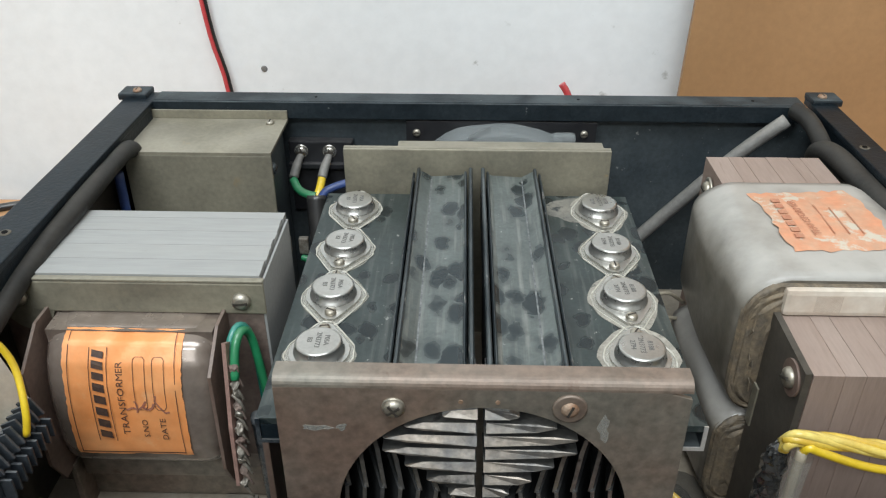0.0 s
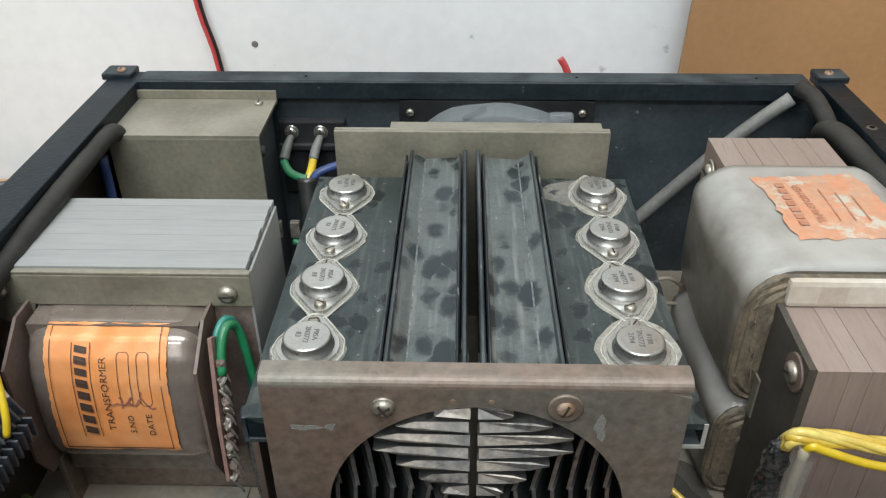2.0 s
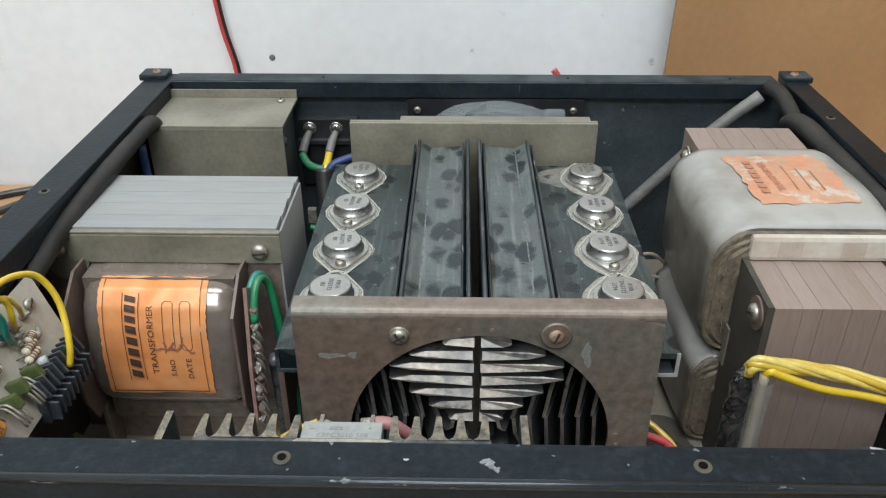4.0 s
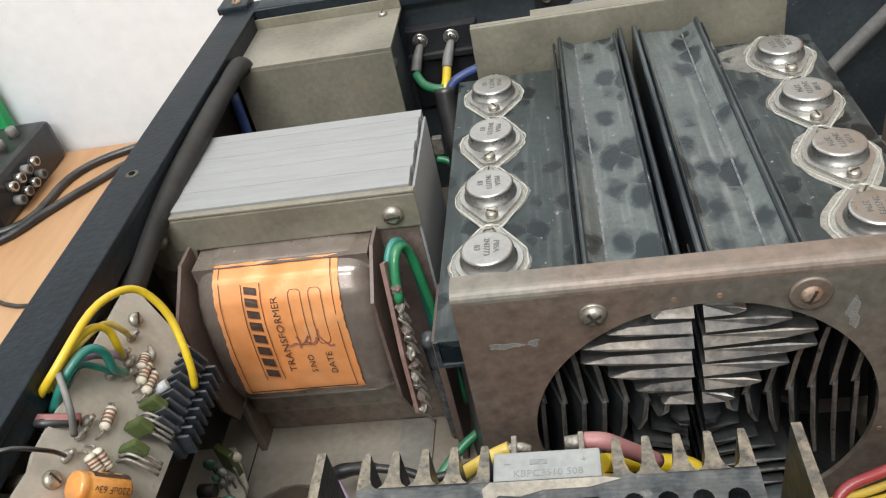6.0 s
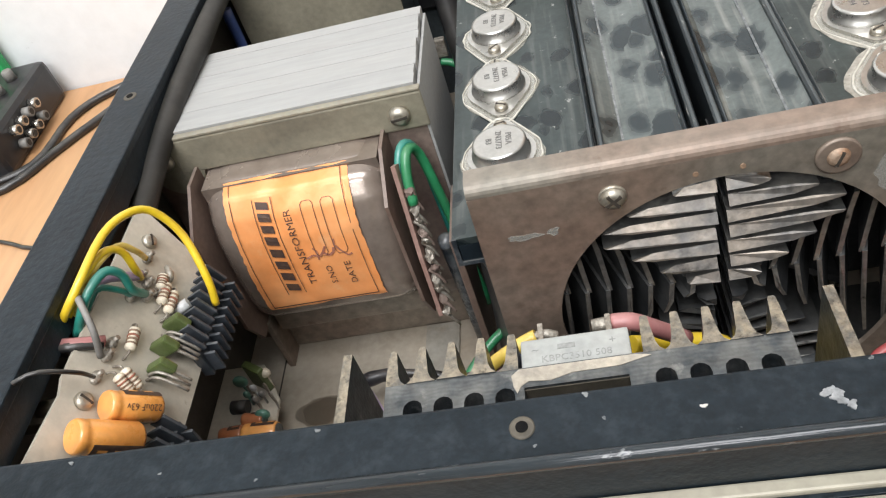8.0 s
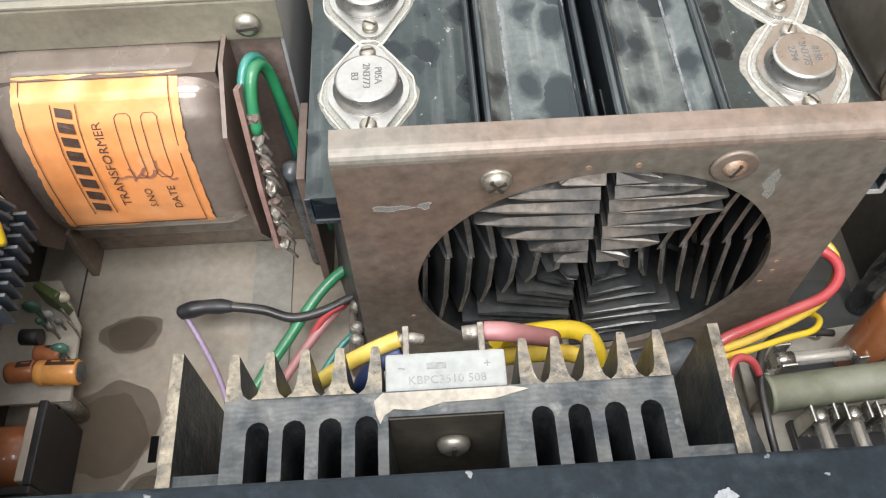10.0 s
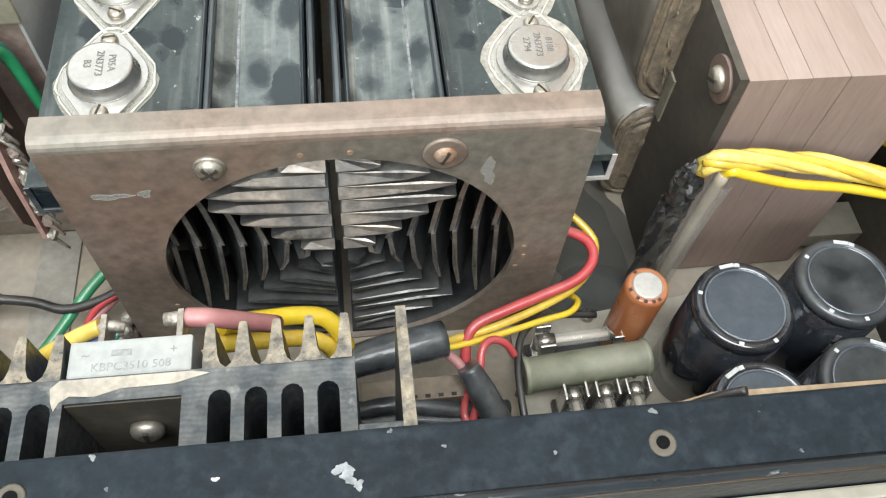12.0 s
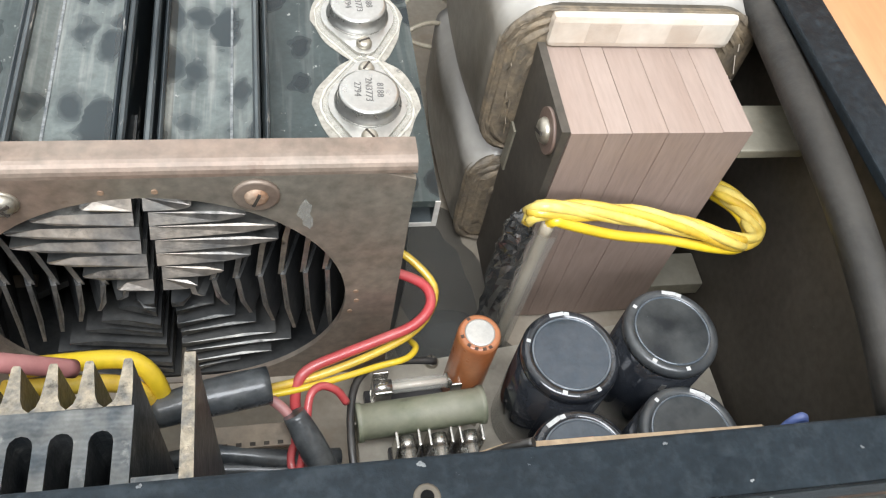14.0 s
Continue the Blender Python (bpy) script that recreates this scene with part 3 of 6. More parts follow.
part("front_panel", box(-0.235, 0.235, -0.1119, -0.1087, -0.012, 0.1238, 0.0006), CREAM_PANEL, chassis, "cream metal front panel edge")
# Black strip stands in for the shaded groove between panel and fascia.
part("panel_gasket", box(-0.235, 0.235, -0.1133, -0.1120, -0.012, 0.1225, 0.0002), BLACK_STEEL, chassis)
part("front_fascia", box(-0.237, 0.237, -0.1175, -0.1134, -0.014, 0.1226, 0.0009), CREAM_PANEL, chassis, "dull cream front fascia")
for fx, fy in ((-0.19, -0.08), (0.19, -0.08), (-0.19, 0.22), (0.19, 0.22)):
    part("foot", lathe([(0.012, -0.026), (0.013, -0.003)], 16, Matrix.Translation((fx, fy, 0))), RUBBER, chassis)


def rim_hole(x, y, z=0.1382, r=0.0026):
    ring = part("rim_hole", lathe([(r * 1.25, z - 0.001), (r * 1.25, z + 0.0002), (r * 1.1, z + 0.0003)], 18, Matrix.Translation((x, y, 0))), POCKET_DUST, chassis, "rusty brown ring of a screw hole")
    part("bore", lathe([(r * 0.62, z), (r * 0.62, z + 0.0006)], 16, Matrix.Translation((x, y, 0))), HOLE, ring)


for hx, hy in ((-0.06, -0.099), (0.0645, -0.1), (0.18, -0.099), (0.063, 0.248), (-0.1, 0.248), (0.17, 0.248), (-0.211, 0.076), (0.211, 0.076), (-0.2105, -0.06), (0.21, 0.18)):
    rim_hole(hx, hy, r=0.0022 if hy < 0.2 else 0.0015)


screw(chassis, (-0.1960, -0.0990, 0.1380), (0, 0, 1), 0.0032, CLIP, 0.0042, False, 0.4)


def flake(x, y, z, size, seed, mat, name="paint_chip"):
    """A thin ragged patch where the paint is gone."""
    rnd = random.Random(seed)
    ph = [rnd.uniform(0, 6.3) for _ in range(4)]
    poly = []
    for k in range(26):
        a = 2 * math.pi * k / 26
        rr = size * (1 + 0.28 * math.sin(2 * a + ph[0]) + 0.2 * math.sin(3 * a + ph[1]) + 0.12 * math.sin(5 * a + ph[2]) + 0.1 * math.sin(9 * a + ph[3]))
        poly.append((x + rr * math.cos(a), y + rr * 0.8 * math.sin(a)))
    return part(name, prism(poly, "z", z - 0.0004, z + 0.00008 + 0.00004 * (seed % 7)), mat, chassis, "bare chipped spot")


flake(0.0012, -0.0992, 0.138, 0.0016, 3, BARE_PAINT)
flake(0.0021, -0.1008, 0.138, 0.0015, 5, BARE_PAINT)
flake(0.0040, -0.1026, 0.138, 0.0010, 6, BARE_PAINT)
flake(-0.0229, -0.0989, 0.138, 0.0006, 8, ALU_TOP)
for k in range(10):
    flake(-0.19 + 0.04 * k + 0.013 * math.sin(9 * k), -0.1005 + 0.004 * math.cos(k * 5), 0.138, 0.0004, 20 + k, SMEAR_PAINT)
for k in range(6):
    flake(-0.17 + 0.058 * k + 0.008 * math.sin(7 * k), -0.0930 - 0.0006 * math.cos(k * 5), 0.138, 0.00035 + 0.00025 * (math.sin(k * 3.3) + 1), 40 + k, SMEAR_PAINT)
# slot and stains in the base plate
part("floor_slot", box(-0.1585, -0.1555, -0.041, -0.031, 0.0, 0.0003), HOLE, chassis)
part("floor_seam", box(-0.1955, -0.1949, -0.09, 0.052, 0.0, 0.0003), SLOT, chassis)
part("floor_channel", prism([(-0.1245, 0.052), (-0.1085, 0.052), (-0.1085, -0.05), (-0.1245, -0.05)], "z", 0.0, 0.0014), ZINC_GREY, chassis, "bluish zinc channel strip on the base plate")

STAINS = ((-0.172, 0.012, 0.011, 0.008, 1), (-0.176, -0.030, 0.018, 0.020, 2), (-0.150, -0.055, 0.016, 0.012, 3))

# ---- hardboard sheet, wall wires ----
sheet = solid("hardboard_sheet", box(0, 0.95, 0, 0.006, 0, 0.9, 0.001), PLYWOOD, "plain brown hardboard sheet leaning against the wall", "board")
sheet.matrix_basis = pose(0.156, 0.375, -0.026, -2.2, 2.2, 0)
w = thing("twin_wire", "red and black twin wire hanging on the white wall", "wire", (-0.2, 0.41, 0.1))
part("red_core", sweep([(-0.222, 0.415, 0.30), (-0.220, 0.414, 0.20), (-0.214, 0.413, 0.13), (-0.205, 0.412, 0.08), (-0.202, 0.408, -0.02)], 0.0018, 8), RED, w)
part("black_core", sweep([(-0.2192, 0.417, 0.30), (-0.2172, 0.415, 0.20), (-0.2112, 0.414, 0.13), (-0.2022, 0.413, 0.08), (-0.1992, 0.409, -0.02)], 0.0014, 8), BLACK_WIRE, w)
solid("red_wire_end", sweep([(0.071, 0.40, 0.095), (0.077, 0.398, 0.085), (0.083, 0.395, 0.06), (0.088, 0.39, -0.02)], 0.003, 8), RED, "cut end of a red wire standing before the wall", "wire")
for k, (kx, kz) in enumerate(((-0.1745, 0.0985),)):
    solid("wall_nail_hole", lathe([(0.0028, 0), (0.002, 0.0012)], 12, Matrix.Translation((kx, 0.42, kz)) @ Matrix.Rotation(radians(90), 4, "X")), INK_GREY, "small grey plug mark in the plaster", "wall mark", "wall marks")


# ---- heat sinks with power transistors ----
def heat_sink(s, label):
    """One of two extruded halves: a transistor deck, a raised trough and stepped fins towards the middle."""
    t = thing("heat_sink", label, "heat sink", (s * 0.04, 0.095, 0.0), "power heat sinks")

    def q(poly):
        return [(s * x, z) for x, z in poly] if s > 0 else [(s * x, z) for x, z in reversed(poly)]
    y0, y1 = 0.0035, 0.1875
    part("deck", prism(q([(0.034, 0.0995), (0.086, 0.0995), (0.086, 0.1025), (0.034, 0.1025)]), "y", y0 - 0.004, y1), DECK, t)
    edge = prism(q([(0.0775, 0.0905), (0.086, 0.0905), (0.086, 0.0918), (0.0775, 0.0918)]), "y", y0 - 0.004, y1)
    prism_into(edge, q([(0.0848, 0.0918), (0.086, 0.0918), (0.086, 0.0995), (0.0848, 0.0995)]), "y", y0 - 0.004, y1)
    part("edge_channel", edge, ANODISED, t, "folded channel edge with a bare sawn end")
    rim = prism(q([(0.077, 0.0903), (0.0862, 0.0903), (0.0862, 0.092), (0.077, 0.092)]), "y", y0 - 0.0046, y0 - 0.0041)
    prism_into(rim, q([(0.0846, 0.092), (0.0862, 0.092), (0.0862, 0.1027), (0.0846, 0.1027)]), "y", y0 - 0.0046, y0 - 0.0041)
    part("sawn_end", rim, ALU_TOP if s > 0 else DUSTY_SLEEVE, t, "sawn end of the channel")
    if s < 0:
        part("end_face", prism(q([(0.077, 0.0922), (0.0844, 0.0922), (0.0844, 0.0990), (0.077, 0.0990)]), "y", y0 - 0.0040, y0 - 0.0030), BLACK_STEEL, t)
    trough = prism(q([(0.0060, 0.1120), (0.0250, 0.1112), (0.0325, 0.1150), (0.0325, 0.1182), (0.0255, 0.1142), (0.0090, 0.1152), (0.0060, 0.1168)]), "y", y0, y1)
    part("trough", trough, TROUGH, t, "raised creased trough with dark oil blotches in grey dust")
    part("worn_crease", prism(q([(0.0252, 0.1142), (0.0258, 0.1142), (0.0259, 0.11465), (0.0251, 0.11455)]), "y", y0, y1 - 0.004), SMEAR_PAINT, t, "thin pale crease line")
    for xa, xb, top in ((0.0024, 0.0046, 0.1205), (0.0055, 0.0070, 0.1182), (0.0318, 0.0338, 0.1202), (0.0350, 0.0364, 0.1172)):
        part("ridge", prism(q([(xa, 0.098), (xb, 0.098), (xb, top - 0.0008), (xb - 0.0006, top), (xa + 0.0006, top), (xa, top - 0.0008)]), "y", y0, y1 - 0.001), RIDGE, t)
    # diagonal webs and stepped fins seen through the fan hole
    zc = 0.0665
    for v in (-1, 1):
        part("web", prism(q([(0.004, zc + v * 0.001), (0.0065, zc + v * 0.001), (0.045, zc + v * 0.0265), (0.045, zc + v * 0.030)]), "y", y0 + 0.008, y1), SHADED_FIN, t)

    def inside(z, spare=0.0012):
        """How far out a fin at this height may reach within the round opening."""
        return math.sqrt(max(0.0, (0.0572 - spare) ** 2 - (z - 0.058) ** 2)) - 0.0015

    # Faces turned to the front take the paler tone, coloured as lit.
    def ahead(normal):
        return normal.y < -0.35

    for k in range(7):
        z = zc + 0.0042 + 0.0066 * k
        w = min(0.0120 + 0.0085 * k, inside(z + 0.0014))
        x0 = 0.0012 + (0.0006 if k % 2 else 0.0) + (0.0004 if s > 0 else 0)
        yf = -0.0072 + 0.03 * (z - zc)
        c = min(0.0022, (w - x0) * 0.3)
        tip = prism(q([(x0, z - 0.0017), (w * 0.75, z - 0.0015), (w - c * 0.3, z - 0.0005), (w, z + 0.0001), (w * 0.75, z + 0.0010), (x0, z + 0.0014)]), "y", yf, yf + 0.0080)
        for vert in tip.verts:
            if vert.co.y < yf + 0.001:
                vert.co.y += 0.0024 * max(0, (vert.co.z - z) / 0.0014) + 0.10 * max(0, abs(vert.co.x) - 0.014)
        two_tone(part("flat_fin", tip, FIN_MID, t, "fin with a lit front put into its colour"), LIT_FIN_FACE, ahead)
        part("fin_body", prism(q([(x0 + 0.0004, z - 0.0014), (w, z - 0.0006), (w, z), (x0 + 0.0004, z + 0.0002)]), "y", yf + 0.0080, yf + 0.034), SHADED_FIN, t)
    for k in range(8):
        z = zc - 0.0080 - 0.0071 * k
        w = min(0.0085 + 0.0066 * k, inside(z - 0.0016, 0.0016))
        x0 = 0.0026 + 0.0005 * (k % 2)
        poly = [(x0, z - 0.0017), (w * 0.7, z - 0.0014), (w, z - 0.0003), (w, z + 0.0004), (w * 0.7, z + 0.0010), (x0, z + 0.0013)]
        fin = prism(q(poly), "y", -0.0062 + 0.0008 * (k % 2), 0.030)
        for vert in fin.verts:
            if vert.co.y < 0.0 and abs(vert.co.x) > 0.006:
                vert.co.y += 0.0030
        two_tone(part("flat_fin", fin, SHADED_FIN, t, "dark fin with a paler edge coloured as lit"), FIN_MID, ahead)

    def skewed(bm, yf, up):
        """Leans a fin outwards as it goes back, and slopes its front edge."""
        for vert in bm.verts:
            if vert.co.y > yf + 0.01:
                vert.co.x += s * 0.010
            elif up:
                vert.co.y += 0.0010
            else:
                vert.co.y += 0.0020 if vert.co.z > zc else 0.02 * (zc - vert.co.z)
        return bm
    # Added dark block and floor strip stand in for shade behind the fins.
    part("core", prism(q([(0.0052, 0.012), (0.0835, 0.012), (0.0835, 0.0975), (0.0052, 0.0975)]), "y", 0.038, y1 - 0.004), SHADED_FIN, t)
    part("floor_web", prism(q([(0.0015, 0.0008), (0.070, 0.0008), (0.070, 0.0030), (0.0015, 0.0030)]), "y", -0.0040, 0.038), SHADED_FIN, t)
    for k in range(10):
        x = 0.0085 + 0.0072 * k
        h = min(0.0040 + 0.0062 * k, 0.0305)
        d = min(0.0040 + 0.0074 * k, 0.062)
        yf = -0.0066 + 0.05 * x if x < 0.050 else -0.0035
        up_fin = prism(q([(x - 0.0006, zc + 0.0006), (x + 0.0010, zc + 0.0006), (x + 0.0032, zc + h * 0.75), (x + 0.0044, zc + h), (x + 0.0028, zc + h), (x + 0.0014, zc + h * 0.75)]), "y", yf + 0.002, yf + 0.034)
        two_tone(part("upright_fin", skewed(up_fin, yf, True), SHADED_FIN, t, "dark fin with a bright edge coloured as lit"), LIT_FIN_EDGE, ahead)
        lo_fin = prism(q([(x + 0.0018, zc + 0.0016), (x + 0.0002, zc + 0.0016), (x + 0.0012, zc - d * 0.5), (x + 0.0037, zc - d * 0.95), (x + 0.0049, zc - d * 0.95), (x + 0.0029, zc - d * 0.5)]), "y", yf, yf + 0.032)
        two_tone(part("upright_fin", skewed(lo_fin, yf, False), SHADED_FIN, t, "dark fin with a bright edge coloured as lit"), LIT_FIN_EDGE, ahead)
    return t


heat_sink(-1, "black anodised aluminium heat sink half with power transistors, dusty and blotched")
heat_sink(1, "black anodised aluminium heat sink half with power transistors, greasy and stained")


def blob_poly(cx, cy, rx, ry, seed, n=22, rough=0.14, diamond=0.0):
    rnd = random.Random(seed)
    ph = [rnd.uniform(0, 6.3) for _ in range(4)]
    out = []
    for k in range(n):
        a = 2 * math.pi * k / n
        r = 1 + rough * (0.6 * math.sin(2 * a + ph[0]) + 0.5 * math.sin(3 * a + ph[1]) + 0.35 * math.sin(5 * a + ph[2]) + 0.25 * math.sin(9 * a + ph[3]))
        if diamond:
            r *= (1 - diamond) + diamond / (abs(math.cos(a)) + abs(math.sin(a)))
        out.append((cx + rx * r * math.cos(a), cy + ry * r * math.sin(a)))
    return out


for k, (sx, sy, ra, rb, sd) in enumerate(STAINS):
    for m in range(2):
        g = 1.08 - 0.22 * m
        part("stain", prism(blob_poly(sx, sy, ra * g, rb * g, sd + m, 30, 0.12), "z", 0.0, 0.00012 + 0.00004 * m + 0.0002 * k), FLOOR_STAIN, chassis, "brown dried stain")
# Layered grey patches that darken the base plate right of the fan bracket.
for k, (sx, sy, ra, rb) in enumerate(((0.103, 0.030, 0.020, 0.042), (0.106, 0.000, 0.024, 0.016))):
    for m in range(2):
        g = 1.1 - 0.3 * m
        part("grime_patch", prism(blob_poly(sx, sy, ra * g, rb * g, 60 + k + m, 30, 0.16), "z", 0.0, 0.0001 + 0.00004 * m + 0.00026 * k), GREY_FILM, chassis, "grey see-through patch")
SMEAR = material("pale_dried_smear", (0.26, 0.245, 0.205), (0.17, 0.165, 0.145), 60, 0.6, 0, 400, 0.3, 0.4, spot=(0.035, 0.042, 0.044), spot_scale=90, spot_at=0.57)
rnd = random.Random(11)
for s in (-1, 1):
    sink = [o for o in scene.objects if o.name.startswith("heat_sink") and o.type == "EMPTY" and o.location.x * s > 0][0]
    if s > 0:
        part("dust_smear", prism(blob_poly(0.0585, 0.170, 0.0235, 0.0135, 5, 40, 0.16), "z", 0.1025, 0.10258), SMEAR, sink, "pale dust smear")


def flange_poly(scale):
    """The rhombic outline of a metal-can transistor's base, long in y."""
    out = []
    for cy, r, a0, a1 in ((0, 0.0128, -32, 32), (0.0151, 0.0046, 32, 148), (0, 0.0128, 148, 212), (-0.0151, 0.0046, 212, 328)):
        for k in range(7):
            a = radians(a0 + (a1 - a0) * k / 6)
            out.append((r * math.cos(a) * scale, cy * scale + r * math.sin(a) * scale))
    return out


def transistor(label, marks, seed, at, tilt, grease=1.18):
    t = thing("power_transistor", label, "transistor", (0, 0, 0), "power transistors")
    rim = [(x, y, 0.0003) for x, y in flange_poly(1.05 + 0.09 * grease)]
    part("grease_film", prism(blob_poly(0, 0, 0.0150 * grease / 1.1, 0.0212 * grease / 1.12, seed, 64, 0.05, 0.35), "z", 0.0, 0.00016 + 0.00003 * (seed % 5)), GREASE_FILM if grease < 1.2 else GREASE, t, "dried thermal grease")
    part("mica_washer", prism(flange_poly(1.13), "z", 0.0001, 0.0005), MICA, t, "clear mica washer")
    rnd = random.Random(seed)
    bead = [Vector((x * rnd.uniform(0.98, 1.03), y * rnd.uniform(0.985, 1.02), 0.0004)) for x, y, z in rim]
    part("grease_bead", sweep(bead + [bead[0]], [0.00022 + 0.00035 * grease * rnd.random() ** 2 for _ in range(len(bead) + 1)], 6, False, 2), GREASE_BEAD, t, "white bead of squeezed-out grease")
    part("flange", prism(flange_poly(1.0), "z", 0.0005, 0.0019), NICKEL, t)
    part("can", lathe([(0.0109, 0.0019), (0.0109, 0.0027), (0.0101, 0.0031), (0.0100, 0.0064), (0.0097, 0.0071), (0.0089, 0.0074)], 36), NICKEL, t, "dull silver metal can")
    for sy in (-1, 1):
        screw(t, (0, sy * 0.0151, 0.0019), (0, 0, 1), 0.0027, turn=seed * 1.3 + sy)
    bm = bmesh.new()
    for k, wds in enumerate(marks):
        text_into(bm, wds, 0.0032, Matrix.Translation((0.0035 - 0.0036 * k, 0.0003, 0.0075)) @ Matrix.Rotation(radians(-90), 4, "Z"), 0.00006)
    part("marking", bm, INK_GREY, t, "grey printed type number")
    t.matrix_basis = pose(*at, 0, 0, tilt)
    return t


ys = (0.0388, 0.0812, 0.1237, 0.1670)
for k, yy in enumerate(ys):
    transistor("silver metal-can power transistor on clear mica with grease", ("P05A", "2N3773", "B3"), 3 + k, (-0.0675, yy, 0.1025), (0, 3, -4, 2)[k], 1.14)
    transistor(("silver metal-can power transistor in a thick ring of dried grease", "silver metal-can power transistor in dried grease, clean can", "shiny metal-can power transistor with bright worn flange", "dust-covered metal-can power transistor with dull flange")[k], ("8188", "2N3773", "2794"), 23 + k, (0.0675, yy, 0.1025), (-3, 4, 0, 5)[k], (1.32, 1.25, 1.14, 1.22)[k])


# ---- sheet brackets at the two ends of the heat sinks ----
def plate_with_hole(x0, x1, z0, z1, cx, cz, r, ya, yb, n=72):
    bm = bmesh.new()
    loops = []
    for y in (ya, yb):
        inner, outer = [], []
        for k in range(n):
            a = 2 * math.pi * k / n
            c, si = math.cos(a), math.sin(a)
            inner.append(bm.verts.new((cx + r * c, y, cz + r * si)))
            tx = ((x1 - cx) / c if c > 1e-9 else (x0 - cx) / c if c < -1e-9 else 1e9)
            tz = ((z1 - cz) / si if si > 1e-9 else (z0 - cz) / si if si < -1e-9 else 1e9)
            tt = min(tx, tz)
            outer.append(bm.verts.new((cx + tt * c, y, cz + tt * si)))
        loops.append((inner, outer))
    for k in range(n):
        j = (k + 1) % n
        for (i, o) in loops:
            bm.faces.new((i[k], i[j], o[j], o[k]))
        bm.faces.new((loops[0][0][k], loops[0][0][j], loops[1][0][j], loops[1][0][k]))
        bm.faces.new((loops[0][1][k], loops[0][1][j], loops[1][1][j], loops[1][1][k]))
    bmesh.ops.recalc_face_normals(bm, faces=bm.faces)
    return bm


fb = thing("front_fan_bracket", "rust-stained folded steel bracket with a round fan opening", "bracket", (0, 0, 0))
part("plate", plate_with_hole(-0.0760, 0.0760, 0.0, 0.1235, 0.0015, 0.0580, 0.0572, -0.0065, -0.0045), RUST_STEEL, fb)
bend = [(-0.0065 + 0.0042 * (1 - math.cos(radians(a))), 0.1235 + 0.0042 * math.sin(radians(a))) for a in range(0, 91, 15)]
bend += [(0.0030, 0.1277), (0.0030, 0.1259)] + [(-0.0045 + 0.0022 * (1 - math.cos(radians(a))), 0.1235 + 0.0022 * math.sin(radians(a))) for a in range(90, -1, -18)]
lip = prism(bend, "x", -0.0760, 0.0760)
part("folded_lip", lip, RUST_STEEL, fb)
screw(fb, (-0.0322, -0.0065, 0.1150), (0, -1, 0), 0.0038, SCREW, 0.0044, True, 0.6)
screw(fb, (0.0322, -0.0065, 0.1160), (0, -1, 0), 0.0034, RUSTY_SCREW, 0.0, False, 1.2)
part("washer", lathe([(0.0064, 0), (0.0064, 0.0010), (0.0058, 0.0013)], 24, Matrix.Translation((0.0322, -0.0065, 0.1160)) @ Matrix.Rotation(radians(90), 4, "X")), RUST_STEEL, fb)
for hx, hz in ((-0.0075, 0.118), (0.006, 0.118), (0.0625, 0.056), (0.0605, 0.049), (-0.058, 0.038), (0.062, 0.062)):
    part("pin_hole", lathe([(0.0009, 0), (0.0009, 0.0004)], 10, Matrix.Translation((hx, -0.0065, hz)) @ Matrix.Rotation(radians(90), 4, "X")), BAND, fb, "small bright drill mark")
for k, (sx, sz, ra, rb) in enumerate(((-0.0615, 0.104, 0.0045, 0.0015), (0.0455, 0.106, 0.0022, 0.0055), (-0.052, 0.1045, 0.0022, 0.0013))):
    part("scuff", prism([(x, z) for x, z in blob_poly(sx, sz, ra, rb, k + 4, 16, 0.4)], "y", -0.0067, -0.0065), SCUFF, fb, "pale scraped spot")

bb = thing("rear_bracket", "olive zinc steel sheet bracket with a folded top", "bracket", (0, 0.193, 0))
part("plate", box(-0.0765, 0.0765, 0.1925, 0.1943, 0.0, 0.1285, 0.0006), OLIVE, bb)
part("folded_lip", box(-0.0765, 0.0765, 0.1944, 0.1975, 0.1268, 0.1287, 0.0006), OLIVE, bb)
part("dusty_ledge", box(-0.046, 0.0735, 0.1976, 0.2100, 0.1252, 0.1264, 0.0004), OLIVE, bb, "dusty lower ledge")

# ---- cooling fan on the back panel ----
fan = thing("cooling_fan", "black square cooling fan with a smoky clear duct, dusty", "fan", (0.0155, 0.235, 0.0))
part("frame_plate", plate_with_hole(-0.0435, 0.0745, 0.008, 0.1270, 0.0155, 0.0675, 0.056, 0.2385, 0.2445), BLACK_PLASTIC, fan)
ring = bmesh.new()
loops = []
for k in range(48):
    a = 2 * math.pi * k / 48
    wob = 0.0006 * math.sin(7 * a) + 0.0004 * math.sin(13 * a + 1)
    loops.append([ring.verts.new((0.0140 + (rr + wob) * 1.10 * math.cos(a), yy, 0.0665 + (rr + wob) * math.sin(a))) for rr, yy in ((0.0545, 0.2384), (0.0602, 0.2384), (0.0585, 0.222), (0.0530, 0.222))])
for k in range(48):
    p, r = loops[k], loops[(k + 1) % 48]
    for i, j in ((0, 1), (1, 2), (2, 3), (3, 0)):
        ring.faces.new((p[i], p[j], r[j], r[i]))
part("duct", ring, FAN_CLEAR, fan, "smoky clear plastic duct")
part("hub", lathe([(0.02, 0), (0.02, 0.012), (0.017, 0.014)], 24, Matrix.Translation((0.0155, 0.243, 0.071)) @ Matrix.Rotation(radians(90), 4, "X")), BLACK_PLASTIC, fan)
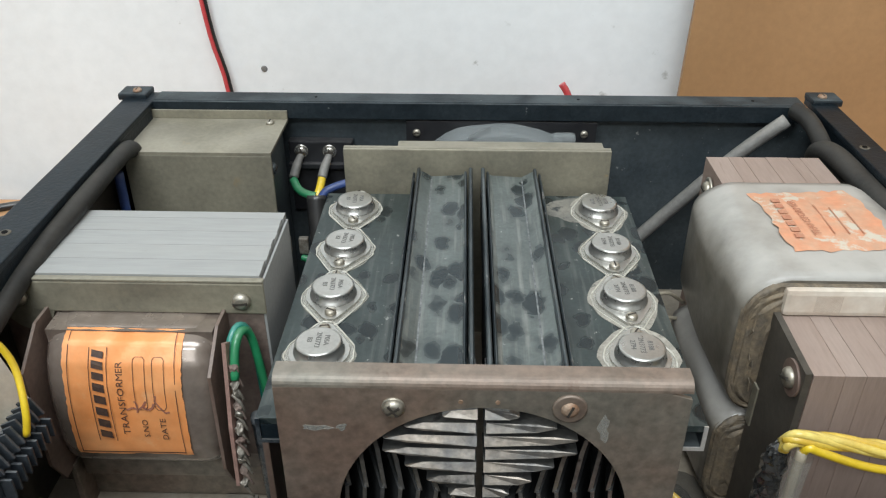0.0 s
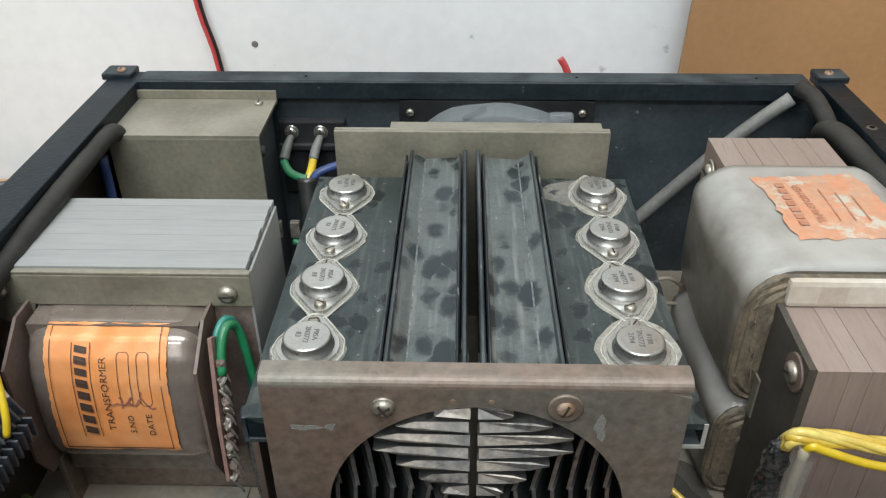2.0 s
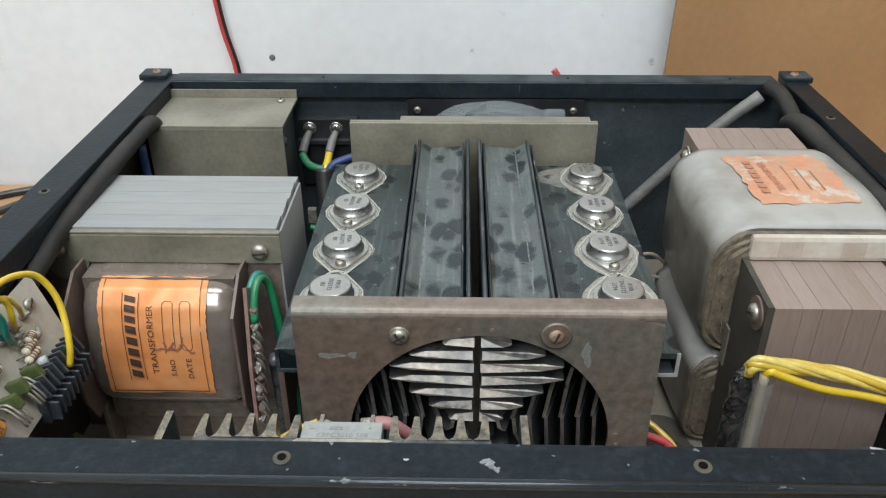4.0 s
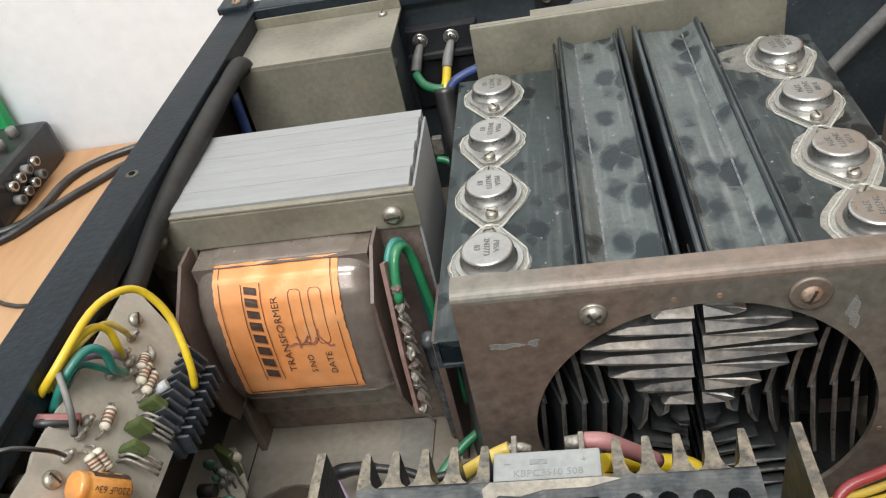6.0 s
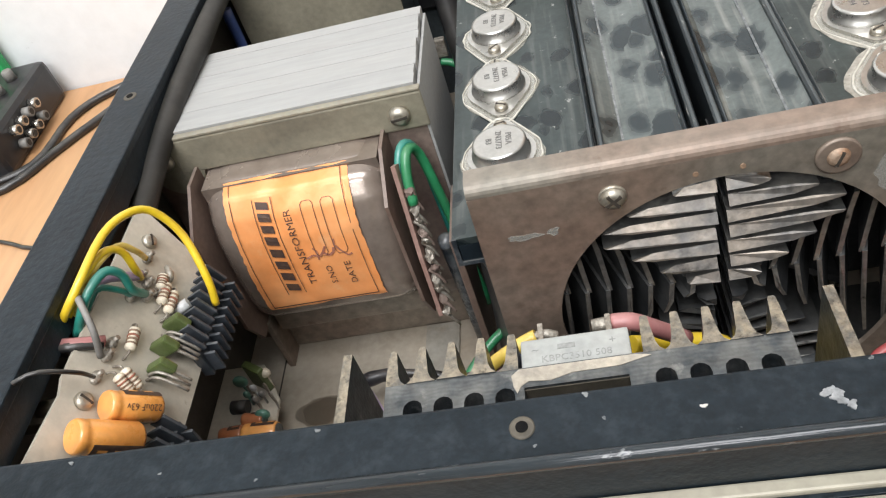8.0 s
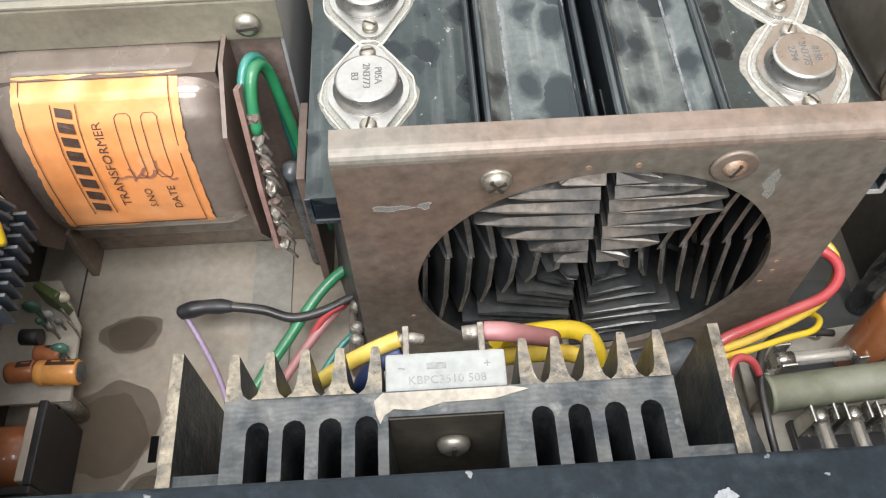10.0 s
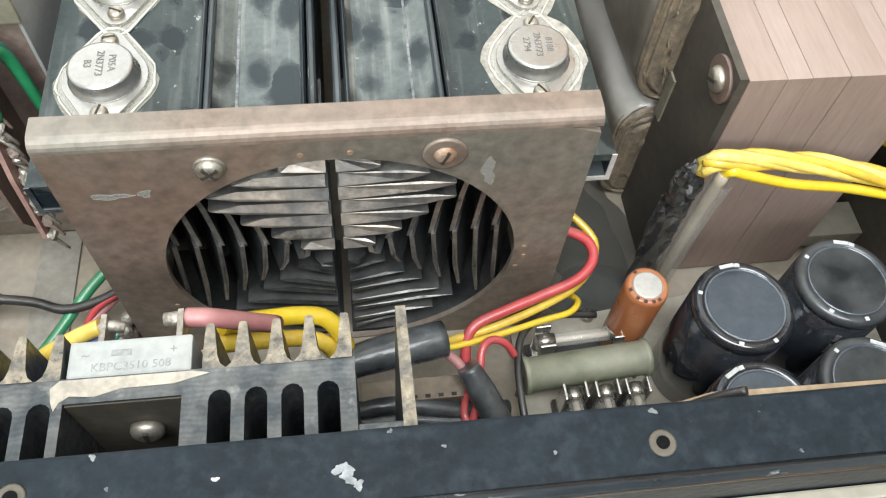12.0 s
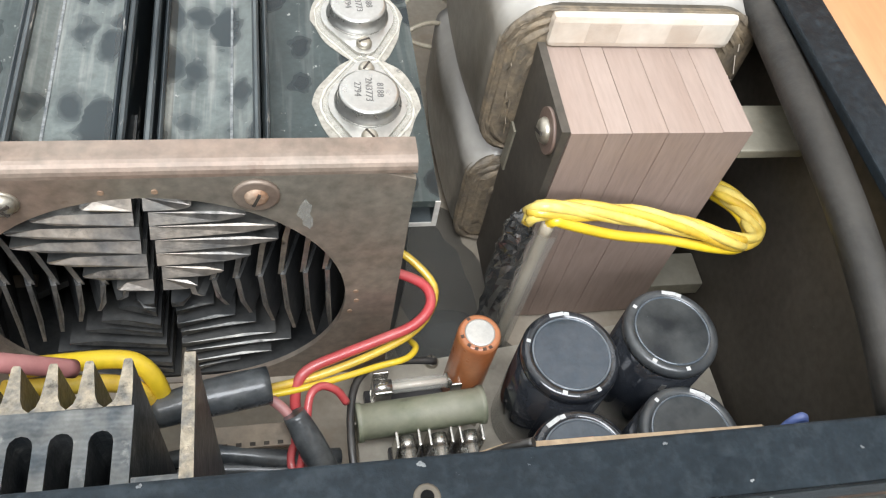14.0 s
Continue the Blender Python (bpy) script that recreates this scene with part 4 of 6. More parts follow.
for k in range(7):
    a = 2 * math.pi * k / 7
    m = Matrix.Translation((0.0155, 0.236, 0.071)) @ Matrix.Rotation(a, 4, "Y") @ Matrix.Rotation(radians(35), 4, "X")
    part("blade", box(0.019, 0.053, -0.001, 0.001, -0.011, 0.011, 0.0006, m), BLACK_PLASTIC, fan)
part("clear_tab", prism([(-0.010, 0.116), (0.002, 0.1235), (0.030, 0.1240), (0.040, 0.117)], "y", 0.2216, 0.2219), FAN_CLEAR, fan)
part("clear_tab", box(0.046, 0.061, 0.226, 0.234, 0.106, 0.1235, 0.003), FAN_CLEAR, fan)
for fx in (-0.037, 0.067):
    screw(fan, (fx, 0.2385, 0.1196), (0, -1, 0), 0.0024, SCREW)


# ---- small transformer with the orange label ----
t1 = thing("transformer", "grey laminated transformer with an orange foil label on its coil", "transformer", (-0.146, 0.075, 0.0))
X0, X1 = -0.1965, -0.0955
slabs = 9
for k in range(slabs):
    ya, yb = 0.0625 + 0.0575 * k / slabs, 0.0625 + 0.0575 * (k + 1) / slabs
    part("lamination_packet", box(X0 + 0.0003 * (k % 3), X1 - 0.0003 * ((k + 1) % 3), ya + 0.00002, yb, 0.0, 0.1262 - 0.00012 * (k % 2), 0.0001), LAM_GREY, t1)
part("front_packet", box(X0 - 0.0165, X1, 0.0610, 0.0624, 0.0, 0.1175, 0.0004), RUST_CORE, t1, "rust-brown lacquered front sheet")
part("side_cover", box(X1 + 0.0002, X1 + 0.0014, 0.06, 0.1185, 0.002, 0.1235, 0.0003), LAM_GREY, t1)
part("top_strap", box(X0 - 0.002, X1 + 0.0018, 0.0590, 0.0609, 0.1082, 0.1240, 0.0007), OLIVE, t1, "olive zinc clamping strap")
part("strap_fold", box(X0 - 0.002, X1 + 0.0018, 0.0590, 0.0623, 0.1241, 0.1254, 0.0005), OLIVE, t1)
part("bottom_strap", box(X0 - 0.002, X1 + 0.0018, 0.0525, 0.0609, 0.0005, 0.0215, 0.0012), RUST_STEEL, t1, "rusty brown clamping strap")
part("strap_ear", prism(blob_poly(-0.2000, 0.1115, 0.0115, 0.0135, 1, 28, 0.0), "y", 0.0592, 0.0608), OLIVE, t1)
screw(t1, (-0.1040, 0.0590, 0.1155), (0, -1, 0), 0.0042, turn=0.1)
screw(t1, (-0.2030, 0.0592, 0.1158), (0, -1, 0), 0.0042, turn=0.8)
FACE = [(0.0606, 0.1080), (0.0500, 0.1072), (0.0425, 0.1035), (0.0370, 0.0965), (0.0335, 0.0875), (0.0315, 0.0760), (0.0305, 0.0640), (0.0305, 0.0530), (0.0325, 0.0450), (0.0370, 0.0395), (0.0450, 0.0365), (0.0606, 0.0360)]


def face_at(f):
    """A place on the coil's curved front, f from 0 at its top to 1 at its foot, with the outward way."""
    n = len(FACE) - 1
    i = min(int(f * n), n - 1)
    a, b = Vector(FACE[i]), Vector(FACE[i + 1])
    d = (b - a).normalized()
    return a.lerp(b, f * n - i), Vector((d.y, -d.x))


def coil_sheet(xa, xb, f0, f1, lift, nx=18, nf=44, round_ends=0.0, ripple=0.0, ragged=0.0, seed=1):
    bm = bmesh.new()
    rnd = random.Random(seed)
    rag = [[rnd.uniform(-1, 1) for _ in range(max(nx, nf) + 1)] for _ in range(4)]
    grid = []
    for j in range(nf + 1):
        row = []
        for i in range(nx + 1):
            u, v = i / nx, j / nf
            x = xa + (xb - xa) * u
            if i == 0:
                x += ragged * rag[0][j]
            if i == nx:
                x += ragged * rag[1][j]
            vv = v + (ragged * 12 * rag[2][i] if j == 0 else ragged * 12 * rag[3][i] if j == nf else 0)
            p, nrm = face_at(min(max(f0 + (f1 - f0) * vv, 0), 1))
            out = lift
            if round_ends:
                e = min(x - xa, xb - x)
                if e < round_ends:
                    out -= round_ends * (1 - math.sqrt(max(0, 1 - ((round_ends - e) / round_ends) ** 2))) * 0.8
            if ripple:
                out += ripple * (math.sin(u * 7 + v * 3) * math.sin(v * 9 + u * 4) + 0.5 * math.sin(u * 23 + v * 11))
            row.append(bm.verts.new((x, p.x + nrm.x * out, p.y + nrm.y * out)))
        grid.append(row)
    for a, b in zip(grid, grid[1:]):
        for i in range(nx):
            f = bm.faces.new((a[i], b[i], b[i + 1], a[i + 1]))
            f.smooth = True
    return bm


bm = coil_sheet(-0.1895, -0.1135, 0.0, 1.0, 0.0, 40, 44, 0.012)
box_into(bm, -0.188, -0.115, 0.047, 0.0606, 0.037, 0.107)
part("coil", bm, COIL_WRAP, t1, "coil in glossy clear wrap")
for fx in (-0.1915, -0.1125):
    part("bobbin_flange", prism([(0.0609, 0.1105), (0.047, 0.1105), (0.028, 0.0975), (0.0265, 0.046), (0.034, 0.0305), (0.0609, 0.0305)], "x", fx - 0.0007, fx + 0.0007), FIBRE, t1, "brown fibre bobbin flange")
part("bobbin_foot", box(-0.188, -0.115, 0.044, 0.0609, 0.0225, 0.0352, 0.001), RUST_STEEL, t1)
part("foot_tab", box(-0.1925, -0.1895, 0.040, 0.0524, 0.0, 0.032, 0.0006), RUST_STEEL, t1)
LAB0, LAB1, FX0, FX1 = 0.105, 0.66, -0.1785, -0.1270
lab = part("label", coil_sheet(FX0, FX1, LAB0, LAB1, 0.0007, 26, 36, 0, 0.00034, 0.0003, 7), ORANGE_PAPER, t1, "creased orange foil label with dark print")


def on_label(bm):
    """Wraps lettering drawn in metres on a flat label (u across, v up) on to the coil's front."""
    for v in bm.verts:
        x = FX0 + v.co.x
        f = LAB0 + (LAB1 - LAB0) * v.co.y
        p, nrm = face_at(min(max(f, 0), 1))
        up = 0.00125
        v.co = (x, p.x + nrm.x * up, p.y + nrm.y * up)
    return bm


def grid_bar(bm, u0, u1, v0, v1, n=14):
    """A thin inked bar in label space: u in metres across, v from 0 at the top to 1 at the foot."""
    rows = [[bm.verts.new((u, v0 + (v1 - v0) * k / n, 0)) for u in (u0, u1)] for k in range(n + 1)]
    for a, b in zip(rows, rows[1:]):
        bm.faces.new((a[0], b[0], b[1], a[1]))


def ink_line(bm, pts, wide):
    """A drawn line through places on the label, u in metres across and v down, cut fine enough to wrap."""
    for (u0, v0), (u1, v1) in zip(pts, pts[1:]):
        du, dv = u1 - u0, (v1 - v0) * 0.075
        ln = max(math.hypot(du, dv), 1e-6)
        nu, nv = -dv / ln * wide / 2, du / ln * wide / 2 / 0.075
        n = max(1, int(abs(v1 - v0) / 0.03))
        rows = [[bm.verts.new((u0 + (u1 - u0) * k / n + g * nu, v0 + (v1 - v0) * k / n + g * nv, 0)) for g in (-1, 1)] for k in range(n + 1)]
        for a, b in zip(rows, rows[1:]):
            bm.faces.new((a[0], b[0], b[1], a[1]))


def label_text(bm, words, size, u, v, long):
    """Lettering that runs up the label: it starts at v and reads upwards over the length long."""
    tmp = bmesh.new()
    text_into(tmp, words, 1.0, Matrix(), 0.0, "LEFT")
    xs = [q.co.x for q in tmp.verts]
    k = long / max(max(xs) - min(xs), 1e-6)
    for q in tmp.verts:
        q.co = Vector((u + q.co.y * size * -1, v - (q.co.x - min(xs)) * k, 0))
    me = bpy.data.meshes.new("lettering")
    tmp.to_mesh(me)
    tmp.free()
    bm.from_mesh(me)
    bpy.data.meshes.remove(me)


W = FX1 - FX0
bm = bmesh.new()
for u0, u1, v0, v1 in ((0.0022, 0.0025, 0.03, 0.96), (W - 0.0030, W - 0.0027, 0.03, 0.96)):
    grid_bar(bm, u0, u1, v0, v1)
for v0 in (0.03, 0.955):
    grid_bar(bm, 0.0022, W - 0.0027, v0, v0 + 0.006, 1)
for u0 in (0.0115, 0.0192):
    grid_bar(bm, u0, u0 + 0.0003, 0.17, 0.86)
for k in range(8):
    va = 0.84 - 0.083 * k
    lower = [bm.verts.new((0.0178, va - 0.055 * f, 0)) for f in (0, 0.5, 1)]
    upper = [bm.verts.new((0.0128, va - 0.018 - 0.055 * f, 0)) for f in (0, 0.5, 1)]
    for a in range(2):
        bm.faces.new((lower[a], lower[a + 1], upper[a + 1], upper[a]))
for ua in (0.0305, 0.0388):
    ring = [(ua + du, v) for du, v in ((0.0012, 0.24), (0.0042, 0.24), (0.0052, 0.262), (0.0052, 0.598), (0.0042, 0.62), (0.0012, 0.62), (0.0002, 0.598), (0.0002, 0.262), (0.0012, 0.24))]
    ink_line(bm, ring, 0.00026)
label_text(bm, "TRANSFORMER", 0.0042, 0.0248, 0.80, 0.52)
label_text(bm, "S.NO", 0.0036, 0.0334, 0.82, 0.13)
label_text(bm, "DATE", 0.0036, 0.0414, 0.84, 0.16)
part("label_print", on_label(bm), INK, lab, "dark print on the label")
tear = bmesh.new()
for line, wide in ((((0.0262, 0.622), (0.0290, 0.606), (0.0318, 0.618), (0.0335, 0.596), (0.0352, 0.560)), 0.0009),
                   (((0.0300, 0.560), (0.0312, 0.585), (0.0308, 0.640)), 0.0007),
                   (((0.0335, 0.600), (0.0358, 0.622), (0.0378, 0.604), (0.0385, 0.575)), 0.0011),
                   (((0.0395, 0.520), (0.0390, 0.560), (0.0408, 0.600), (0.0432, 0.640), (0.0450, 0.632)), 0.0008)):
    ink_line(tear, line, wide)
part("label_tear", on_label(tear), INK_BROWN, lab, "brown scratch through the label")
# tag strip beside the coil
part("tag_board", prism([(0.038, 0.108), (0.0445, 0.104), (0.034, 0.066), (0.031, 0.036), (0.026, 0.036), (0.029, 0.068)], "x", -0.1085, -0.1068), PINK_BOARD, t1, "pinkish paper tag board")
for k in range(11):
    f = k / 10
    ty, tz = 0.0375 - 0.0105 * f + 0.0012 * math.sin(5 * k), 0.094 - 0.056 * f
    q = random.Random(70 + k)
    lug = bmesh.new()
    bmesh.ops.create_icosphere(lug, subdivisions=2, radius=0.0018 + 0.0007 * q.random(), matrix=Matrix.Translation((-0.1052 + 0.0014 * q.random(), ty, tz)) @ Matrix.Rotation(k * 1.7, 4, "X") @ Matrix.Diagonal((0.9, 0.75, 1.7, 1)))
    for v in lug.verts:
        v.co += Vector((q.uniform(-1, 1), q.uniform(-1, 1), q.uniform(-1, 1))) * 0.00045
    sweep_into(lug, [(-0.1066, ty, tz), (-0.1035, ty - 0.001, tz - 0.003), (-0.1020 + 0.001 * q.random(), ty - 0.001, tz - 0.0085)], [0.0010, 0.0008, 0.0005], 6)
    part("solder_lug", lug, SOLDER if k % 3 else RUST_CORE, t1)
w = thing("green_wire_pair", "two green wires looping off the transformer tags", "wire", (-0.1, 0.05, 0.0))
part("green_core", sweep([(-0.1045, 0.036, 0.090), (-0.1045, 0.041, 0.101), (-0.103, 0.047, 0.107), (-0.1005, 0.053, 0.101), (-0.0975, 0.052, 0.080), (-0.0945, 0.050, 0.050), (-0.091, 0.046, 0.018)], 0.0020, 10), GREEN, w)
part("teal_core", sweep([(-0.106, 0.038, 0.091), (-0.1075, 0.044, 0.102), (-0.105, 0.052, 0.107), (-0.1015, 0.057, 0.098), (-0.0995, 0.056, 0.070), (-0.097, 0.052, 0.02)], 0.0016, 10), TEAL, w)
solid("grey_sleeve", sweep([(-0.0985, 0.0375, 0.063), (-0.0983, 0.0390, 0.0655), (-0.0980, 0.0405, 0.060), (-0.0975, 0.042, 0.03), (-0.097, 0.043, 0.0)], [0.0022, 0.0036, 0.0038, 0.0038, 0.0038], 12), DUSTY_SLEEVE, "dusty blue-grey sleeve over wires beside the transformer", "sleeve")
solid("insulator_strip", box(-0.0945, -0.0915, 0.028, 0.062, 0.0, 0.075, 0.0005), FIBRE, "dark fibre insulator strip standing beside the transformer", "insulator")


# ---- large transformer ----
t2 = thing("large_transformer", "brown laminated transformer with two grey wrapped coils", "transformer", (0.158, 0.09, 0.0))
cuts = [0.1275, 0.1395, 0.1475, 0.1600, 0.1722, 0.1790, 0.1895]
for k in range(6):
    xa, xb = cuts[k] + (0.00025 if k in (2, 4) else 0.00003), cuts[k + 1]
    dz, dy = (0.0, 0.0003, 0.0001, 0.0004, 0.0, 0.0002)[k], (0.0, 0.0002, 0.0, 0.0003, 0.0001, 0.0)[k]
    part("front_leg", box(xa, xb, 0.0135 - dy, 0.055, 0.002, 0.1163 + dz * 0.6, 0.0001), LAM_BROWN, t2)
    part("rear_leg", box(xa, xb, 0.150, 0.186, 0.002, 0.1290 + dz * 0.5, 0.0003), LAM_BROWN, t2)
part("core_limb", box(0.1275, 0.1895, 0.055, 0.150, 0.010, 0.112, 0.0003), LAM_BROWN, t2)
part("side_plate", prism([(0.0140, 0.0), (0.053, 0.0), (0.053, 0.118), (0.0140, 0.1165)], "x", 0.1245, 0.1273), INNER_DUSTY, t2, "dark dusty steel side plate")
part("paper_edge", box(0.1236, 0.1245, 0.0475, 0.0528, 0.058, 0.080, 0.0002), OLIVE, t2)


def coil_body(x0, x1, z0, z1, y0, y1, r, bulge=0.002, jag=0.0, seed=0):
    """A rounded box section round a limb that runs along y, a little slack between its ends."""
    bm = bmesh.new()
    rings, ny, na = [], 14, 9
    rag = random.Random(seed)
    for j in range(ny + 1):
        v = j / ny
        grow = bulge * math.sin(math.pi * v) - (0.0012 if j in (0, ny) else 0)
        ring = []
        for cx, cz, a0 in ((x1 - r, z1 - r, 0), (x0 + r, z1 - r, 90), (x0 + r, z0 + r, 180), (x1 - r, z0 + r, 270)):
            for k in range(na):
                a = radians(a0 + 90 * k / (na - 1))
                rr = r + grow + 0.0004 * math.sin(7 * v + 5 * a)
                ring.append(bm.verts.new((cx + rr * math.cos(a), y0 + (y1 - y0) * v + (rag.uniform(-jag, jag) if j == 0 else 0), cz + rr * math.sin(a))))
        rings.append(ring)
    n = len(rings[0])
    for a, b in zip(rings, rings[1:]):
        for k in range(n):
            f = bm.faces.new((a[k], a[(k + 1) % n], b[(k + 1) % n], b[k]))
            f.smooth = True
    bm.faces.new(rings[0])
    bm.faces.new(list(reversed(rings[-1])))
    bmesh.ops.recalc_face_normals(bm, faces=bm.faces)
    return bm


up = part("upper_coil", coil_body(0.1115, 0.2060, 0.0600, 0.1325, 0.0565, 0.1490, 0.019), COIL_GREY, t2, "coil in dusty grey plastic wrap")
lo = part("lower_coil", coil_body(0.1115, 0.2060, 0.0005, 0.0575, 0.0565, 0.1490, 0.014), COIL_GREY, t2, "coil in dusty grey plastic wrap")
for parent, z0, z1, r in ((up, 0.0615, 0.1305, 0.017), (lo, 0.0015, 0.056, 0.012)):
    for k in range(9):
        g = 0.0012 * k
        part("paper_layer", coil_body(0.1125 + g, 0.2050 - g, z0 + g, z1 - g, 0.0542 + 0.0008 * (k % 2) - 0.00015 * k, 0.0580, r, 0.0, 0.0011, k), COIL_SIDE, parent, "ragged brown paper layers")
part("tape_strip", box(0.1272, 0.1935, 0.0514, 0.0566, 0.1168, 0.1300, 0.0024), TAPE, t2, "glossy cream tape over the coil edge")
for fx in (0.1400, 0.1690):
    part("tape_patch", box(fx, fx + 0.011, 0.0512, 0.0516, 0.1195, 0.1272), BAND_TAPE, t2, "pale brown patch showing through the tape")
for k in range(16):
    q = random.Random(k)
    sx = 0.1185 if k % 2 else 0.2015
    poly = [(q.uniform(-0.004, 0.004), q.uniform(-0.005, 0.005)) for _ in range(3)]
    part("paper_scrap", prism([(0.0525 + a, 0.118 - 0.003 * k + b) for a, b in poly], "x", sx + 0.0004 * k - 0.003, sx + 0.0004 * k - 0.0027), COIL_SIDE if k % 2 else TAPE, up)
lab2 = bmesh.new()
rg = random.Random(5)
rows = []
for j in range(15):
    row = []
    for i in range(17):
        u, v = i / 16, j / 14
        x = 0.1375 + 0.050 * u + (rg.uniform(-0.0012, 0.0012) if i in (0, 16) else 0) - 0.004 * v
        y = 0.0755 + 0.056 * v + (rg.uniform(-0.0012, 0.0012) if j in (0, 14) else 0) + 0.004 * u
        row.append(lab2.verts.new((x, y, 0.1352 + 0.0002 * math.sin(9 * u + 7 * v) - 0.0011 * (2 * v - 1) ** 2)))
    rows.append(row)
for a, b in zip(rows, rows[1:]):
    for i in range(16):
        f = lab2.faces.new((a[i], a[i + 1], b[i + 1], b[i]))
        f.smooth = True
lab2 = part("label", lab2, FADED_PAPER, up, "torn faded orange label")
pr = bmesh.new()
up_turn = Matrix.Translation((0.1515, 0.105, 0.1358)) @ Matrix.Rotation(radians(94), 4, "Z")
text_into(pr, "TRANSFORMER", 0.0048, up_turn, 0.00005)
for k in range(7):
    box_into(pr, 0.1415, 0.1455, 0.086 + 0.0056 * k, 0.0898 + 0.0056 * k, 0.1356, 0.13565)
for k in range(3):
    box_into(pr, 0.160 + 0.0065 * k, 0.1606 + 0.0065 * k, 0.09, 0.118 - 0.003 * k, 0.1356, 0.13565)
part("label_print", pr, FADED_INK, t2, "worn brown print")
screw(t2, (0.1243, 0.0230, 0.1075), (-1, 0, 0), 0.0045, SCREW, 0.0, False, 0.5)
part("fibre_washer", lathe([(0.0078, 0), (0.0078, 0.0012)], 22, Matrix.Translation((0.1246, 0.0230, 0.1075)) @ Matrix.Rotation(radians(-90), 4, "Y")), FIBRE, t2)
screw(t2, (0.1262, 0.168, 0.118), (-1, 0, 0), 0.0042, SCREW, 0.0065)
part("mounting_bar", box(0.1897, 0.2142, 0.0135, 0.0345, 0.103, 0.1068, 0.0006), OLIVE, t2, "grey zinc mounting bar")
part("mounting_bar", box(0.1897, 0.2142, 0.014, 0.030, 0.012, 0.020, 0.0006), OLIVE, t2, "grey zinc mounting bar")

# wires and sleeve before the large transformer
film = sweep([(0.1145, -0.0005, 0.0930), (0.1150, 0.0005, 0.0880), (0.1158, 0.0025, 0.080), (0.1165, 0.004, 0.07), (0.1172, 0.005, 0.055), (0.1180, 0.006, 0.03), (0.1190, 0.006, 0.0)], [0.0022, 0.0036, 0.0050, 0.0044, 0.0050, 0.0048, 0.0046], 18)
rnd = random.Random(31)
for v in film.verts:
    if v.co.z > 0.01:
        v.co += Vector((rnd.uniform(-1, 1), rnd.uniform(-1, 1), 0.6 * rnd.uniform(-1, 1))) * 0.0009
for f in film.faces:
    f.smooth = False
solid("black_sleeve", film, CRUMPLED, "crumpled glossy black plastic sleeve standing on the base plate", "sleeve")
tube = solid("clear_sleeve", sweep([(0.1215, -0.0055, 0.094), (0.1232, -0.001, 0.06), (0.1245, 0.002, 0.0)], 0.0042, 16, False), GLASS_TUBE, "clear plastic sleeve round yellow wires", "sleeve")
solid("yellow_wire_bundle_in_sleeve", sweep([(0.1212, -0.0052, 0.096), (0.1232, -0.001, 0.06), (0.1245, 0.002, 0.001)], 0.0022, 8), CREAM_WIRE, "pale wires seen inside the clear sleeve", "wire")
yw = thing("yellow_wire_bundle", "twisted bundle of amber yellow wires across the transformer", "wire", (0.15, 0.0, 0.0))
base = [(0.1150, -0.0025, 0.0955), (0.1175, -0.0035, 0.1005), (0.130, -0.0025, 0.0985), (0.150, -0.0025, 0.0950), (0.170, -0.0045, 0.0905), (0.188, -0.0080, 0.0855), (0.1965, -0.0075, 0.0840), (0.2000, -0.0020, 0.0835), (0.1990, 0.006, 0.0830), (0.1960, 0.014, 0.082), (0.1945, 0.024, 0.076), (0.197, 0.035, 0.06)]
for k in range(5):
    pts = []
    for i, p in enumerate(base):
        a = 2 * math.pi * k / 5 + 1.35 * i + 0.5 * math.sin(1.7 * i + k)
        rr = 0.0023 + 0.0006 * math.sin(2.1 * i + 1.9 * k)
        u = Vector((0, math.cos(a), math.sin(a))) if i < 6 else Vector((math.cos(a), 0, math.sin(a)))
        pts.append(Vector(p) + u * rr)
    part("strand", sweep(pts, 0.00165, 8), YELLOW_OLD if k % 2 else YELLOW_PALE, yw)
part("lower_strand", sweep([(0.1215, -0.0050, 0.0945), (0.1225, -0.0065, 0.0985), (0.1265, -0.0065, 0.0965), (0.145, -0.0065, 0.0895), (0.165, -0.0070, 0.0860), (0.182, -0.0090, 0.0830), (0.193, -0.0085, 0.0815), (0.1985, -0.002, 0.0815), (0.1975, 0.008, 0.081), (0.195, 0.020, 0.075)], 0.0018, 8), YELLOW, yw)


# ---- rectifier heat sink at the front ----
rs = thing("rectifier_heat_sink", "sawn grey aluminium heat sink carrying the bridge rectifier", "heat sink", (-0.048, -0.07, 0.0))
poly = [(-0.1005, -0.0650), (0.0040, -0.0650), (0.0040, -0.0845)]
slots = [-0.0925, -0.0842, -0.0760, -0.0678, "pocket", -0.0275, -0.0192, -0.0108, -0.0025]
for sl in reversed(slots):
    if sl == "pocket":
        poly += [(-0.0362, -0.0845), (-0.0362, -0.0712), (-0.0628, -0.0712), (-0.0628, -0.0845)]
    else:
        poly.append((sl + 0.0026, -0.0845))
        poly += [(sl + 0.0026 * math.cos(radians(a)), -0.0732 + 0.0026 * math.sin(radians(a))) for a in range(0, 181, 30)]
        poly.append((sl - 0.0026, -0.0845))
poly.append((-0.1005, -0.0845))
part("body", prism(poly, "z", 0.0, 0.1135), SINK_ALU, rs, "extruded body with round-ended slots")
